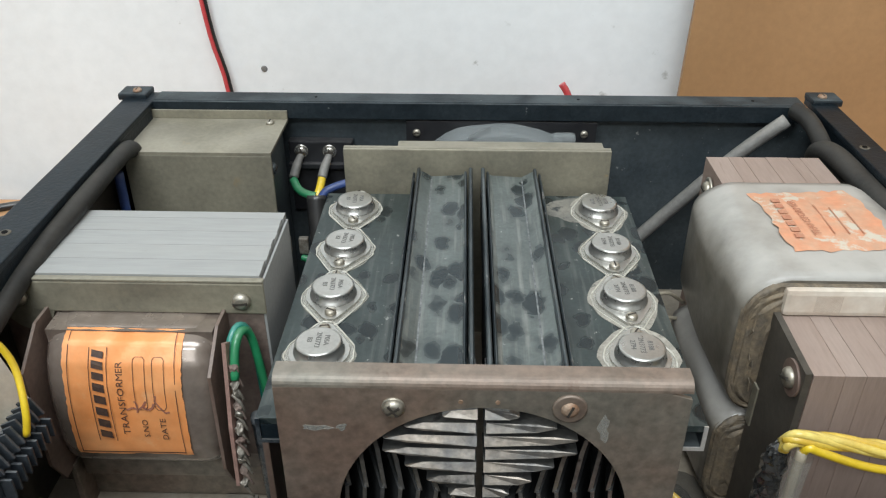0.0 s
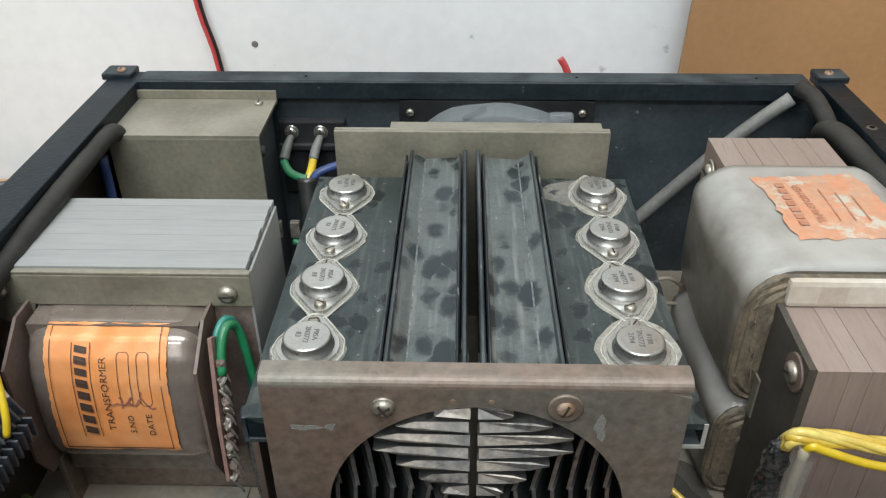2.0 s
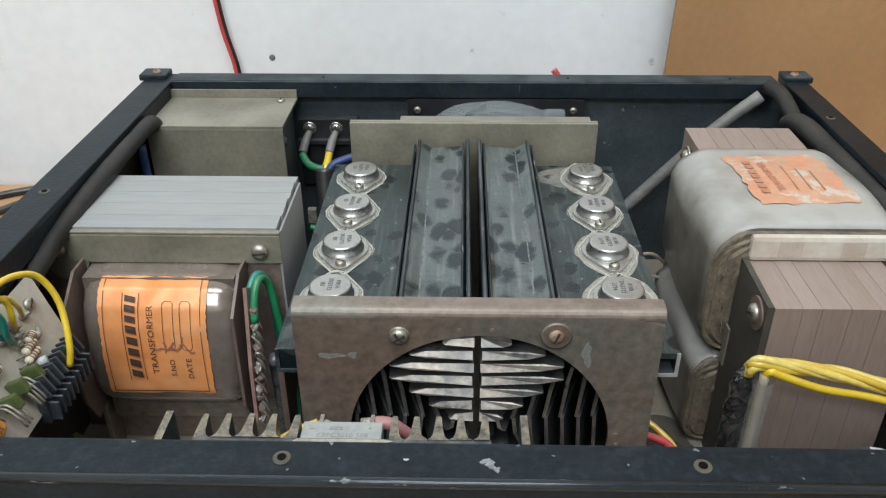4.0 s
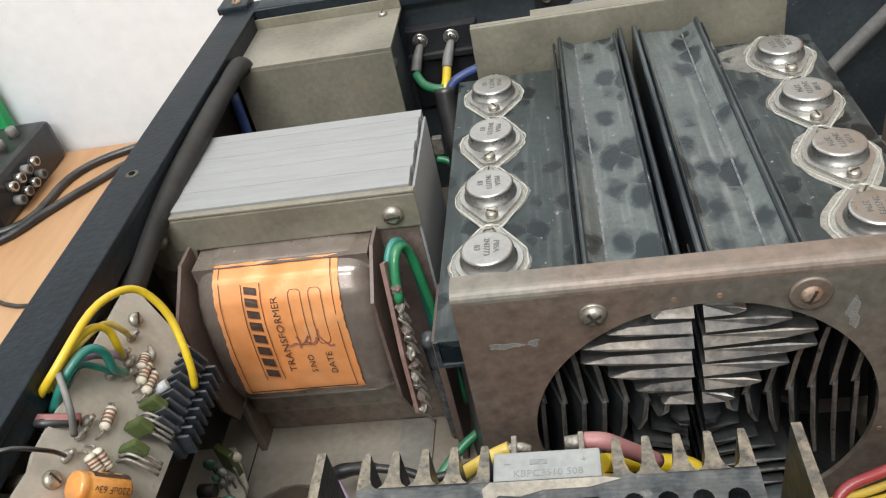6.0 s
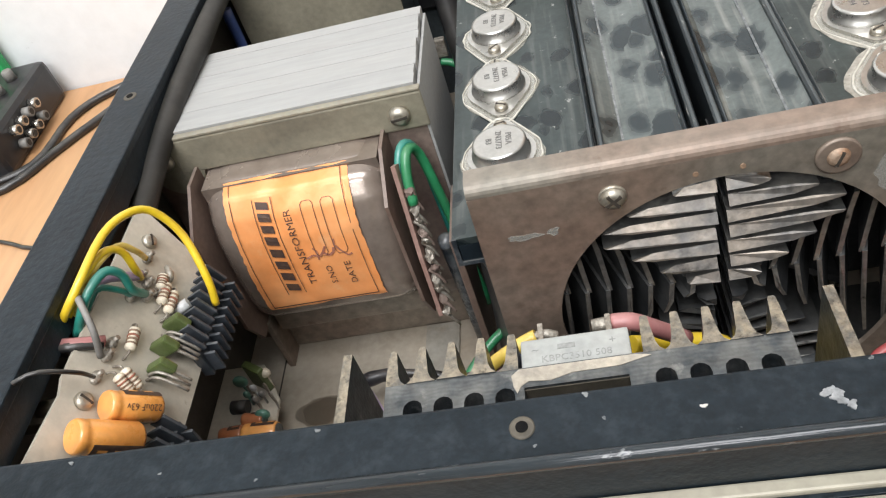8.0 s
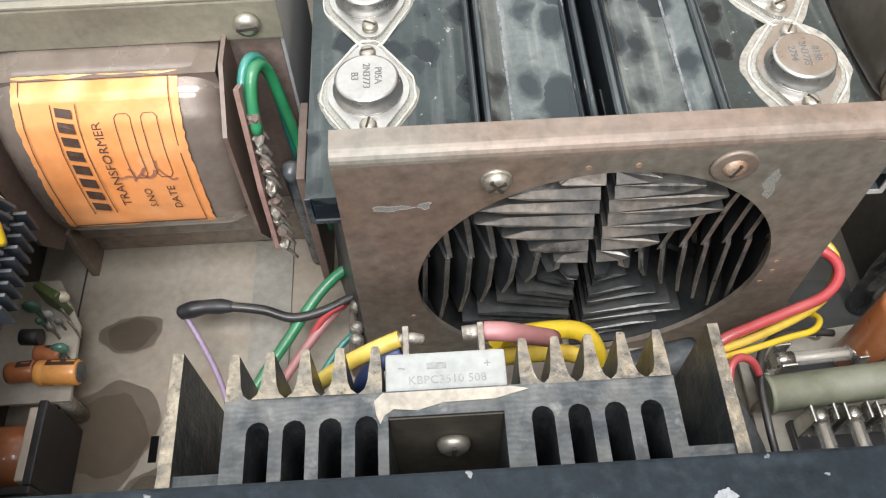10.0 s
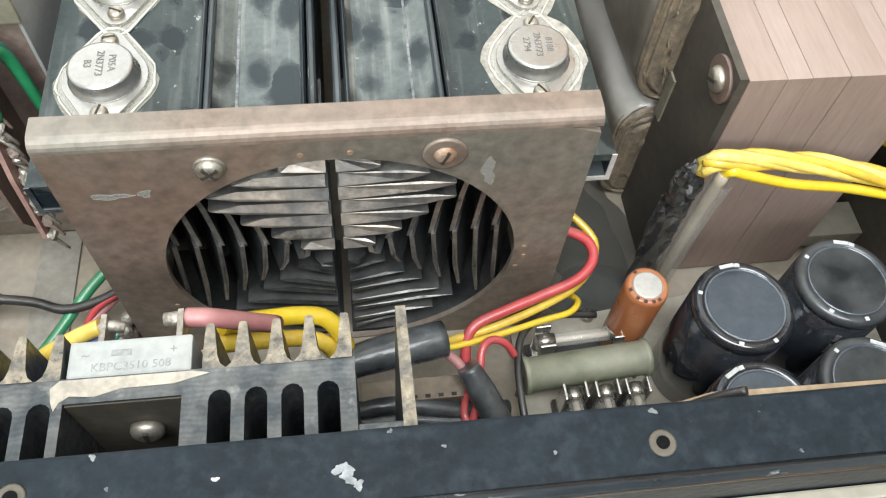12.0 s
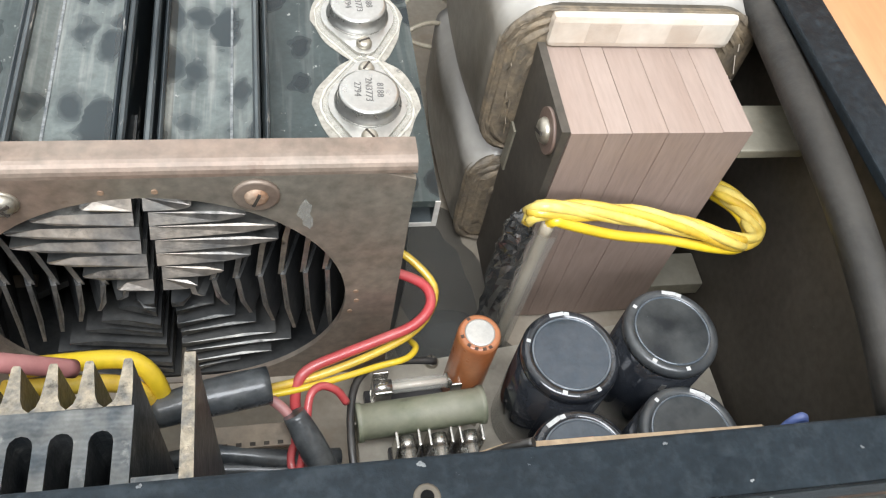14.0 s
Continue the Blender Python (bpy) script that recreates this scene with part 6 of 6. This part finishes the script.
solid("black_component", sweep([on_board(-0.0095, 0.0325, 0.0), on_board(-0.0095, 0.0325, 0.004)], 0.0026, 14, True, 0), BLACK_PLASTIC, "small round black component on the board", "component")
solid("diode", sweep([on_board(0.0015, 0.0205, 0.002), on_board(-0.0010, 0.0225, 0.0025), on_board(-0.0035, 0.0240, 0.002)], [0.0007, 0.0016, 0.0007], 10), SOLDER, "small grey leaded diode on the board", "diode")
for k, (sy, sd) in enumerate(((0.001, 0.0136), (-0.0077, 0.0139), (-0.0086, 0.0168), (-0.0136, 0.0183), (-0.0171, 0.0131), (-0.037, 0.0131), (-0.0419, 0.0131), (-0.0505, 0.0125))):
    bm = bmesh.new()
    bmesh.ops.create_icosphere(bm, subdivisions=2, radius=0.0020, matrix=Matrix.Translation(on_board(sy, sd, 0.001)) @ Matrix.Diagonal((1, 1.25, 0.9, 1)))
    sweep_into(bm, [on_board(sy, sd, 0.0), on_board(sy + 0.001, sd, 0.004)], 0.0009, 8, True, 0)
    part("solder_post", bm, SOLDER, db)


def axial_cap(a, b, r, label, mat, marks):
    t = thing("axial_capacitor", label, "capacitor", a, "orange capacitors")
    d = (b - a).normalized()
    ln = (b - a).length
    part("sleeve", sweep([a, a + d * 0.0008, a + d * 0.0025, a + d * 0.0032, a + d * 0.004, a + d * (ln - 0.001), b], [r * 0.9, r, r, r * 0.93, r, r, r * 0.88], 28, True, 0), mat, t)
    part("end_disc", sweep([b, b + d * 0.0004], [r * 0.8, r * 0.78], 24, True, 0), SINK_ALU, t, "grey metal end")
    u = (OUT - d * OUT.dot(d)).normalized()
    v = d.cross(u)
    m = Matrix.Translation(a) @ Matrix((d, u, v)).transposed().to_4x4()
    stripe = bmesh.new()
    n = 8
    ang0, ang1 = marks
    vs = [[stripe.verts.new(m @ Vector((x, (r + 0.00015) * math.cos(ang), (r + 0.00015) * math.sin(ang)))) for x in (0.0042, ln - 0.0006)] for ang in [ang0 + (ang1 - ang0) * k / n for k in range(n + 1)]]
    for p, q in zip(vs, vs[1:]):
        stripe.faces.new((p[0], p[1], q[1], q[0]))
    st = part("stripe", stripe, INK, t, "black polarity stripe")
    dash = bmesh.new()
    am = (ang0 + ang1) / 2
    for k in range(3):
        x0 = 0.006 + k * 0.0052
        if x0 + 0.003 < ln:
            vs = [[dash.verts.new(m @ Vector((x, (r + 0.0003) * math.cos(ang), (r + 0.0003) * math.sin(ang)))) for x in (x0, x0 + 0.0030)] for ang in (am - 0.1, am + 0.1)]
            dash.faces.new((vs[0][0], vs[0][1], vs[1][1], vs[1][0]))
    part("dash", dash, mat, st)
    return t, m, r


axial_cap(on_board(-0.0738, 0.0105, 0.0058), on_board(-0.0655, 0.0290, 0.0062), 0.0051, "fat orange electrolytic capacitor lying on the board", ORANGE_SLEEVE, (0.75, 1.6))
t, m, r = axial_cap(on_board(-0.0602, 0.0165, 0.0052), on_board(-0.0528, 0.0320, 0.0056), 0.0047, "orange electrolytic capacitor with printed rating on the board", ORANGE_SLEEVE, (-1.3, -0.45))
bm = bmesh.new()
text_into(bm, "220uF 63v", 0.0028, Matrix(), 0.0)
for v in bm.verts:
    x, ang = 0.0100 - v.co.x, 0.35 + v.co.y / r
    v.co = m @ Vector((x, (r + 0.0003) * math.cos(ang), (r + 0.0003) * math.sin(ang)))
part("rating_print", bm, INK, t, "dark printed rating")

# black finned sinks and small parts along the board's lower edge
for y0, count, d0 in ((0.0070, 9, 0.0320), (-0.0560, 6, 0.0335)):
    cs = thing("finned_sink", "small black comb-shaped transistor heat sink on the board", "heat sink", on_board(y0, d0), "small board sinks")
    part("back_plate", box(-0.1790, -0.1752, y0 + 0.003, y0 - 0.0040 * (count - 1) - 0.002, 0.083, 0.0945, 0.0004), COMB, cs)
    for k in range(count):
        f = box(y0 - 0.0040 * k - 0.0006, y0 - 0.0040 * k + 0.0006, d0, d0 + 0.0090, 0.0015, 0.0085, 0.0003, BT)
        box_into(f, -0.1752, -0.1710, y0 - 0.0040 * k - 0.0006, y0 - 0.0040 * k + 0.0006, 0.084, 0.0930, 0.0003)
        part("fin", f, COMB, cs)
for k, (gy, gd) in enumerate(((-0.0195, 0.0300), (-0.0300, 0.0285), (-0.0380, 0.0300))):
    solid("film_capacitor", box(gy - 0.0016, gy + 0.0016, gd - 0.003, gd + 0.0035, 0.0, 0.008, 0.0008, BT), OLIVE_CAP, "flat olive film capacitor on the board", "capacitor", "film capacitors")
lt = thing("lead_row", "row of bent tinned transistor leads on the board", "leads", on_board(-0.03, 0.03))
for k in range(7):
    ly = -0.0235 - 0.0021 * k - (0.006 if k > 3 else 0)
    part("lead", sweep([on_board(ly, 0.0285, 0.0), on_board(ly, 0.0295, 0.004), on_board(ly - 0.0006, 0.0345, 0.0065), on_board(ly - 0.0004, 0.040, 0.0068)], 0.0006, 6), SOLDER, lt)

# wires on the driver board
solid("yellow_wire_arch", sweep([on_board(-0.036, -0.002, -0.004), on_board(-0.0328, -0.0060, 0.008), on_board(-0.0138, -0.0078, 0.0145), on_board(-0.001, -0.0036, 0.0165), on_board(0.0049, 0.0035, 0.0170), on_board(0.0046, 0.0164, 0.0160), on_board(-0.0030, 0.0314, 0.0130), on_board(-0.006, 0.040, 0.008)], 0.0014, 10), YELLOW, "bright yellow wire arching over the board", "wire")
solid("yellow_wire_arch", sweep([on_board(-0.034, 0.000, -0.006), on_board(-0.0292, -0.0050, 0.006), on_board(-0.0172, -0.0046, 0.011), on_board(-0.0116, 0.001, 0.0105), on_board(-0.0115, 0.0085, 0.007), on_board(-0.0090, 0.0135, 0.002)], 0.0013, 10), YELLOW, "yellow wire soldered to the board", "wire")
solid("yellow_wire_arch", sweep([on_board(-0.033, 0.001, -0.006), on_board(-0.0240, -0.0040, 0.008), on_board(-0.0110, -0.0010, 0.0105), on_board(-0.0058, 0.0060, 0.008), on_board(-0.0005, 0.0125, 0.002)], 0.0011, 10), YELLOW_PALE, "thin yellow wire soldered to the board", "wire")
solid("green_wire_arch", sweep([on_board(-0.0370, 0.004, -0.004), on_board(-0.0325, -0.0020, 0.007), on_board(-0.0240, -0.0020, 0.0115), on_board(-0.0200, 0.0035, 0.011), on_board(-0.0195, 0.0105, 0.007), on_board(-0.0140, 0.0170, 0.002)], 0.0015, 10), TEAL, "teal green wire soldered to the board", "wire")
solid("green_wire_arch", sweep([on_board(-0.0345, 0.004, -0.003), on_board(-0.0260, 0.0005, 0.005), on_board(-0.0210, 0.0070, 0.005), on_board(-0.0175, 0.0125, 0.002)], 0.0011, 10), TEAL, "thin teal wire soldered to the board", "wire")
solid("pink_wire_lead", sweep([on_board(-0.026, -0.003, 0.002), on_board(-0.0180, 0.0030, 0.004), on_board(-0.0120, 0.0100, 0.0035), on_board(-0.0080, 0.0130, 0.002)], 0.0017, 8), VIOLET, "pale lilac wire soldered to the board", "wire")
for k in range(3):
    solid("red_wire", sweep([(-0.2065, -0.012 - 0.004 * k, 0.124), (-0.2070, -0.022 - 0.004 * k, 0.1235), (-0.2055, -0.032 - 0.003 * k, 0.1170), on_board(-0.0425 - 0.001 * k, 0.001, -0.003), on_board(-0.0385 - 0.001 * k, 0.010, 0.003)], 0.0015, 8), (PINK, PINK, BLACK_WIRE)[k], ("dull pink wire behind the board edge", "dull pink wire behind the board edge", "black wire behind the board edge")[k], "wire")
solid("grey_wire", sweep([on_board(-0.030, -0.005, 0.004), on_board(-0.0350, -0.0035, 0.008), on_board(-0.0420, 0.0040, 0.008), on_board(-0.0440, 0.0110, 0.002)], 0.0011, 8), GREY_ROD, "dull grey wire soldered to the board", "wire")
solid("thin_black_wire", sweep([(-0.2135, -0.068, 0.132), on_board(-0.0635, -0.0075, 0.006), on_board(-0.0575, 0.0030, 0.0085), on_board(-0.0520, 0.0110, 0.003)], 0.0007, 8), BLACK_WIRE, "thin black wire soldered to the board", "wire")

# ---- small board and parts low beside the driver board ----
sb = thing("small_board", "small dusty cream circuit board low in the chassis", "circuit board", (-0.19, 0.0, 0.0))
part("board", prism([(-0.213, 0.026), (-0.194, 0.026), (-0.1830, 0.006), (-0.1812, -0.024), (-0.213, -0.024)], "z", 0.020, 0.0216), PCB, sb)
for sx, sy in ((-0.208, 0.011), (-0.1855, -0.0215)):
    part("standoff", lathe([(0.003, 0.0), (0.003, 0.02)], 10, Matrix.Translation((sx, sy, 0))), SOLDER, sb)


def pebble(name, at, size, mat, label, category, seed=0):
    bm = bmesh.new()
    bmesh.ops.create_icosphere(bm, subdivisions=2, radius=1.0, matrix=Matrix.Translation(at) @ Matrix.Diagonal((*size, 1)))
    for f in bm.faces:
        f.smooth = True
    sweep_into(bm, [at, (at[0], at[1], 0.0216)], 0.0005, 6, True, 0)
    return solid(name, bm, mat, label, category)


pebble("green_capacitor", (-0.1960, 0.008, 0.034), (0.0034, 0.0020, 0.0034), GREEN_CAP, "small rounded green capacitor", "capacitor")
pebble("green_capacitor", (-0.1845, -0.0075, 0.030), (0.0034, 0.0020, 0.0030), GREEN_CAP, "small rounded green capacitor", "capacitor")
pebble("yellow_capacitor", (-0.1865, 0.0125, 0.032), (0.0026, 0.0020, 0.0026), CREAM_BODY, "small pale yellow bead capacitor", "capacitor")
solid("film_capacitor", box(-0.0055, 0.0055, -0.0018, 0.0018, 0.0, 0.014, 0.0010, pose(-0.1915, 0.0140, 0.0216, 0, 0, -32)), OLIVE_CAP, "flat dark green film capacitor on the small board", "capacitor")
for k, (a, b, rr, mt) in enumerate((((-0.199, -0.002, 0.030), (-0.192, -0.0025, 0.030), 0.0030, RUBBER), ((-0.1935, -0.0080, 0.0285), (-0.1840, -0.0090, 0.0285), 0.0030, BROWN_SLEEVE), ((-0.2015, -0.0155, 0.029), (-0.1915, -0.0150, 0.029), 0.0038, BROWN_SLEEVE), ((-0.1905, -0.0165, 0.0300), (-0.1755, -0.0170, 0.0300), 0.0046, ORANGE_SLEEVE))):
    if mt is RUBBER:
        solid("black_component", sweep([a, b], rr, 14, True, 0), mt, "small black cylinder component on the small board", "component")
    else:
        axial_cap(Vector(a), Vector(b), rr, "small orange electrolytic capacitor on the small board", mt, (-0.9, -0.1))
for k, (sx, sy, sz) in enumerate(((-0.1945, 0.0045, 0.029), (-0.1905, 0.0020, 0.028), (-0.1915, 0.0068, 0.030), (-0.1880, 0.0045, 0.028))):
    pebble("bead_component", (sx, sy, sz), (0.0016, 0.0012, 0.0022), (GREEN_CAP, GREY_ROD, WHITE_PRINT, GREY_ROD)[k], ("small teal bead component on the small board", "small dull grey bead component on the small board", "small white bead component on the small board", "small dull grey bead component on the small board")[k], "component")
for k in range(4):
    sx, sy = -0.1965 + 0.0038 * k, 0.0105 - 0.0052 * (k % 2)
    solid("bent_lead", sweep([(sx, sy, 0.0216), (sx + 0.0004, sy - 0.0008, 0.0275), (sx + 0.0022, sy - 0.0022, 0.0290), (sx + 0.0032, sy - 0.0046, 0.0216)], 0.0005, 6), SOLDER, "bent tinned wire link on the small board", "lead", "wire links")
rl = thing("relay", "small coil relay with a copper brown winding and black frame", "relay", (-0.195, -0.045, 0.0))
part("winding", sweep([(-0.2130, -0.0420, 0.017), (-0.1870, -0.0420, 0.017)], 0.0110, 24, True, 0), BROWN_SLEEVE, rl, "copper brown winding")
part("frame", box(-0.1872, -0.1842, -0.0560, -0.0270, 0.0, 0.031, 0.0006), BLACK_PLASTIC, rl)
part("cheek", box(-0.1905, -0.1874, -0.0545, -0.0290, 0.002, 0.030, 0.0006), TAPE, rl)
part("frame", box(-0.2138, -0.1842, -0.0590, -0.0562, 0.0, 0.031, 0.0006), BLACK_PLASTIC, rl)

# ---- covered box, terminal block, rods and cables at the back ----
cb = thing("steel_cover_box", "olive zinc steel cover box in the rear corner", "cover", (-0.16, 0.215, 0.0))
part("front", box(-0.2015, -0.1168, 0.1862, 0.1880, 0.0, 0.1262, 0.0006), OLIVE, cb)
part("top", prism([(-0.2015, 0.1862), (-0.1168, 0.1862), (-0.1168, 0.2385), (-0.2015, 0.2385)], "z", 0.1262, 0.1280), OLIVE, cb)
part("rear_flange", box(-0.2015, -0.1168, 0.2370, 0.2384, 0.1280, 0.1335, 0.0004), OLIVE, cb)
part("inside", box(-0.199, -0.1205, 0.1885, 0.236, 0.0, 0.1255), BLACK_INNER, cb, "dark inside")
screw(cb, (-0.1262, 0.2300, 0.1280), (0, 0, 1), 0.0026)
for zz in (0.112, 0.072):
    screw(cb, (-0.1205, 0.200, zz), (1, 0, 0), 0.0036, BLACK_INNER)
tk = thing("terminal_block", "black terminal block with bright screws and wires", "terminal block", (-0.098, 0.24, 0.09))
part("body", box(-0.1185, -0.0775, 0.2385, 0.2452, 0.064, 0.1130, 0.0010), BLACK_PLASTIC, tk)
part("ridge", box(-0.1185, -0.0775, 0.2345, 0.2384, 0.0955, 0.0990, 0.0006), BLACK_PLASTIC, tk)
for sx in (-0.1105, -0.0925):
    screw(tk, (sx, 0.2385, 0.1062), (0, -1, 0), 0.0036, CLIP, 0.0046, True)
    part("cable_lug", sweep([(sx, 0.2370, 0.1045), (sx - 0.0025, 0.2320, 0.0985), (sx - 0.004, 0.2270, 0.0930)], [0.0020, 0.0030, 0.0030], 10), GREY_ROD, tk, "grey crimped cable lug")
for sx in (-0.1175, -0.1065):
    bm = box(sx - 0.003, sx + 0.003, 0.2000, 0.2040, 0.0530, 0.0640, 0.0008)
    part("lower_lug", bm, SOLDER, tk)
solid("earth_wire", sweep([(-0.1145, 0.2255, 0.0925), (-0.110, 0.2190, 0.0885), (-0.1030, 0.2150, 0.0870), (-0.0985, 0.2140, 0.0870)], 0.0026, 10), GREEN, "green wire on the terminal block", "wire")
solid("yellow_wire", sweep([(-0.0965, 0.2270, 0.0930), (-0.0970, 0.2195, 0.0895), (-0.0985, 0.2140, 0.0850), (-0.0985, 0.210, 0.078)], 0.0026, 10), YELLOW, "short yellow wire on the terminal block", "wire")
solid("blue_wire", sweep([(-0.0785, 0.2200, 0.0935), (-0.086, 0.2165, 0.0925), (-0.093, 0.2140, 0.0895), (-0.0975, 0.211, 0.082)], 0.0026, 10), BLUE, "dull blue wire on the terminal block", "wire")
solid("black_mains_cable", sweep([(-0.0982, 0.2130, 0.0880), (-0.0975, 0.207, 0.074), (-0.0955, 0.199, 0.055), (-0.094, 0.19, 0.03), (-0.093, 0.18, 0.0)], 0.0062, 12), BLACK_WIRE, "black cable hanging from the terminal block", "wire")
solid("green_wire_stub", sweep([(-0.1085, 0.2010, 0.0500), (-0.1035, 0.2000, 0.0490), (-0.0990, 0.1990, 0.0465), (-0.0960, 0.1985, 0.0440)], 0.0022, 8), GREEN, "short green wire low behind the transformer", "wire")
solid("rubber_hose", sweep([(-0.1960, 0.1960, 0.095), (-0.1965, 0.1935, 0.118), (-0.1965, 0.1860, 0.1300), (-0.1965, 0.160, 0.1315), (-0.1970, 0.120, 0.1305), (-0.1985, 0.080, 0.1280), (-0.2000, 0.045, 0.1225), (-0.2020, 0.010, 0.1120), (-0.205, -0.03, 0.09)], [0.0046, 0.0048, 0.0050, 0.0047, 0.0051, 0.0047, 0.0050, 0.0048, 0.0048], 14), HOSE, "dusty black rubber hose along the side rail", "hose")
solid("blue_cable", sweep([(-0.2035, 0.18, 0.118), (-0.2030, 0.178, 0.09), (-0.2025, 0.175, 0.05), (-0.202, 0.172, 0.0)], 0.0028, 10), BLUE, "dark blue cable beside the cover box", "wire")
solid("grey_rod", sweep([(0.1855, 0.2290, 0.134), (0.160, 0.2290, 0.111), (0.130, 0.2290, 0.078), (0.100, 0.2290, 0.044)], 0.0042, 12), GREY_ROD, "grey dusty cable slanting across the back panel", "cable")
solid("rubber_hose", sweep([(0.1905, 0.2330, 0.1385), (0.1945, 0.2220, 0.1375), (0.1965, 0.2080, 0.1330), (0.1970, 0.1980, 0.1290)], 0.0050, 14), HOSE, "short dusty black rubber hose at the rear corner", "hose")
solid("rubber_hose", sweep([(0.1945, 0.2040, 0.1210), (0.1955, 0.1990, 0.1275), (0.1985, 0.1850, 0.1300), (0.2020, 0.150, 0.1280), (0.2045, 0.100, 0.1276), (0.2045, 0.0655, 0.1278), (0.2022, 0.0197, 0.1276), (0.2000, -0.0222, 0.1258), (0.1990, -0.055, 0.1200), (0.1985, -0.085, 0.1100)], [0.0048, 0.0060, 0.0064, 0.0064, 0.0062, 0.0060, 0.0060, 0.0060, 0.0060, 0.0060], 14), HOSE, "thick dusty grey-black rubber hose along the side rail", "hose")
lw = thing("cream_wire_loops", "thin cream wire loops behind the heat sink", "wire", (0.1, 0.14, 0.06))
part("loop", sweep([(0.1180, 0.150, 0.055), (0.108, 0.146, 0.064), (0.098, 0.142, 0.064), (0.0935, 0.138, 0.056), (0.097, 0.132, 0.049), (0.108, 0.130, 0.046)], 0.0011, 8), CREAM_WIRE, lw)
part("loop", sweep([(0.118, 0.143, 0.048), (0.106, 0.138, 0.053), (0.0955, 0.133, 0.050), (0.0925, 0.126, 0.042), (0.100, 0.12, 0.036)], 0.0011, 8), CREAM_WIRE, lw)

# ---- things on the bench beside the chassis ----
mx = thing("audio_mixer", "black audio mixer box with rows of grey sockets", "mixer", (-0.51, 0.33, -0.026))
part("case", box(-0.64, -0.4800, 0.290, 0.410, -0.026, 0.012, 0.006), BLACK_PLASTIC, mx)
for i in range(4):
    for j in range(2):
        p = Vector((-0.4800, 0.322 + 0.0125 * i, -0.014 + 0.0130 * j))
        s = part("socket", sweep([p, p + Vector((0.007, 0, 0))], 0.0042, 16, True, 0), CLIP if (i + j) % 3 else GREY_ROD, mx, "grey metal socket")
        part("bore", sweep([p + Vector((0.007, 0, 0)), p + Vector((0.0074, 0, 0))], 0.0026, 12, True, 0), SLOT, s)
for i in range(4):
    part("knob", lathe([(0.005, 0.012), (0.0045, 0.020), (0.0035, 0.021)], 14, Matrix.Translation((-0.500, 0.318 + 0.022 * i, 0))), GREY_ROD, mx)
solid("green_case", box(-0.66, -0.515, 0.402, 0.414, -0.026, 0.155, 0.004), GREEN_CLOTH, "bright green plastic case against the wall", "case")
for k, pts in enumerate(([(-0.58, 0.275, -0.0225), (-0.52, 0.280, -0.0225), (-0.466, 0.300, -0.0225), (-0.455, 0.360, -0.0225), (-0.425, 0.392, -0.0225), (-0.36, 0.412, -0.0225), (-0.27, 0.412, -0.0225)], [(-0.55, 0.255, -0.0225), (-0.48, 0.276, -0.0225), (-0.452, 0.312, -0.0225), (-0.430, 0.342, -0.0225), (-0.386, 0.388, -0.0225), (-0.30, 0.400, -0.0225)])):
    solid("black_cable", sweep(pts, 0.0035, 10), BLACK_WIRE, "thick black cable lying on the bench", "cable", "bench cables")
for k, pts in enumerate(([(-0.56, 0.20, -0.0245), (-0.47, 0.215, -0.0245), (-0.42, 0.198, -0.0245), (-0.37, 0.20, -0.0245), (-0.28, 0.19, -0.0245)], [(-0.53, 0.14, -0.0245), (-0.47, 0.132, -0.0245), (-0.41, 0.138, -0.0245), (-0.30, 0.15, -0.0245)])):
    solid("thin_wire", sweep(pts, 0.0016, 8), BLACK_WIRE, "thin dark wire lying on the bench", "wire", "bench wires")
solid("white_cable", sweep([(-0.47, 0.055, -0.0225), (-0.44, 0.085, -0.0225), (-0.405, 0.105, -0.0225), (-0.375, 0.112, -0.0225)], 0.0035, 10), WHITE_PRINT, "short white cable end on the bench", "cable")
solid("red_clip", box(-0.012, 0.012, -0.006, 0.006, 0, 0.008, 0.002, pose(-0.468, 0.165, -0.0258, 0, 0, 25)), RED, "small red crocodile clip on the bench", "clip")
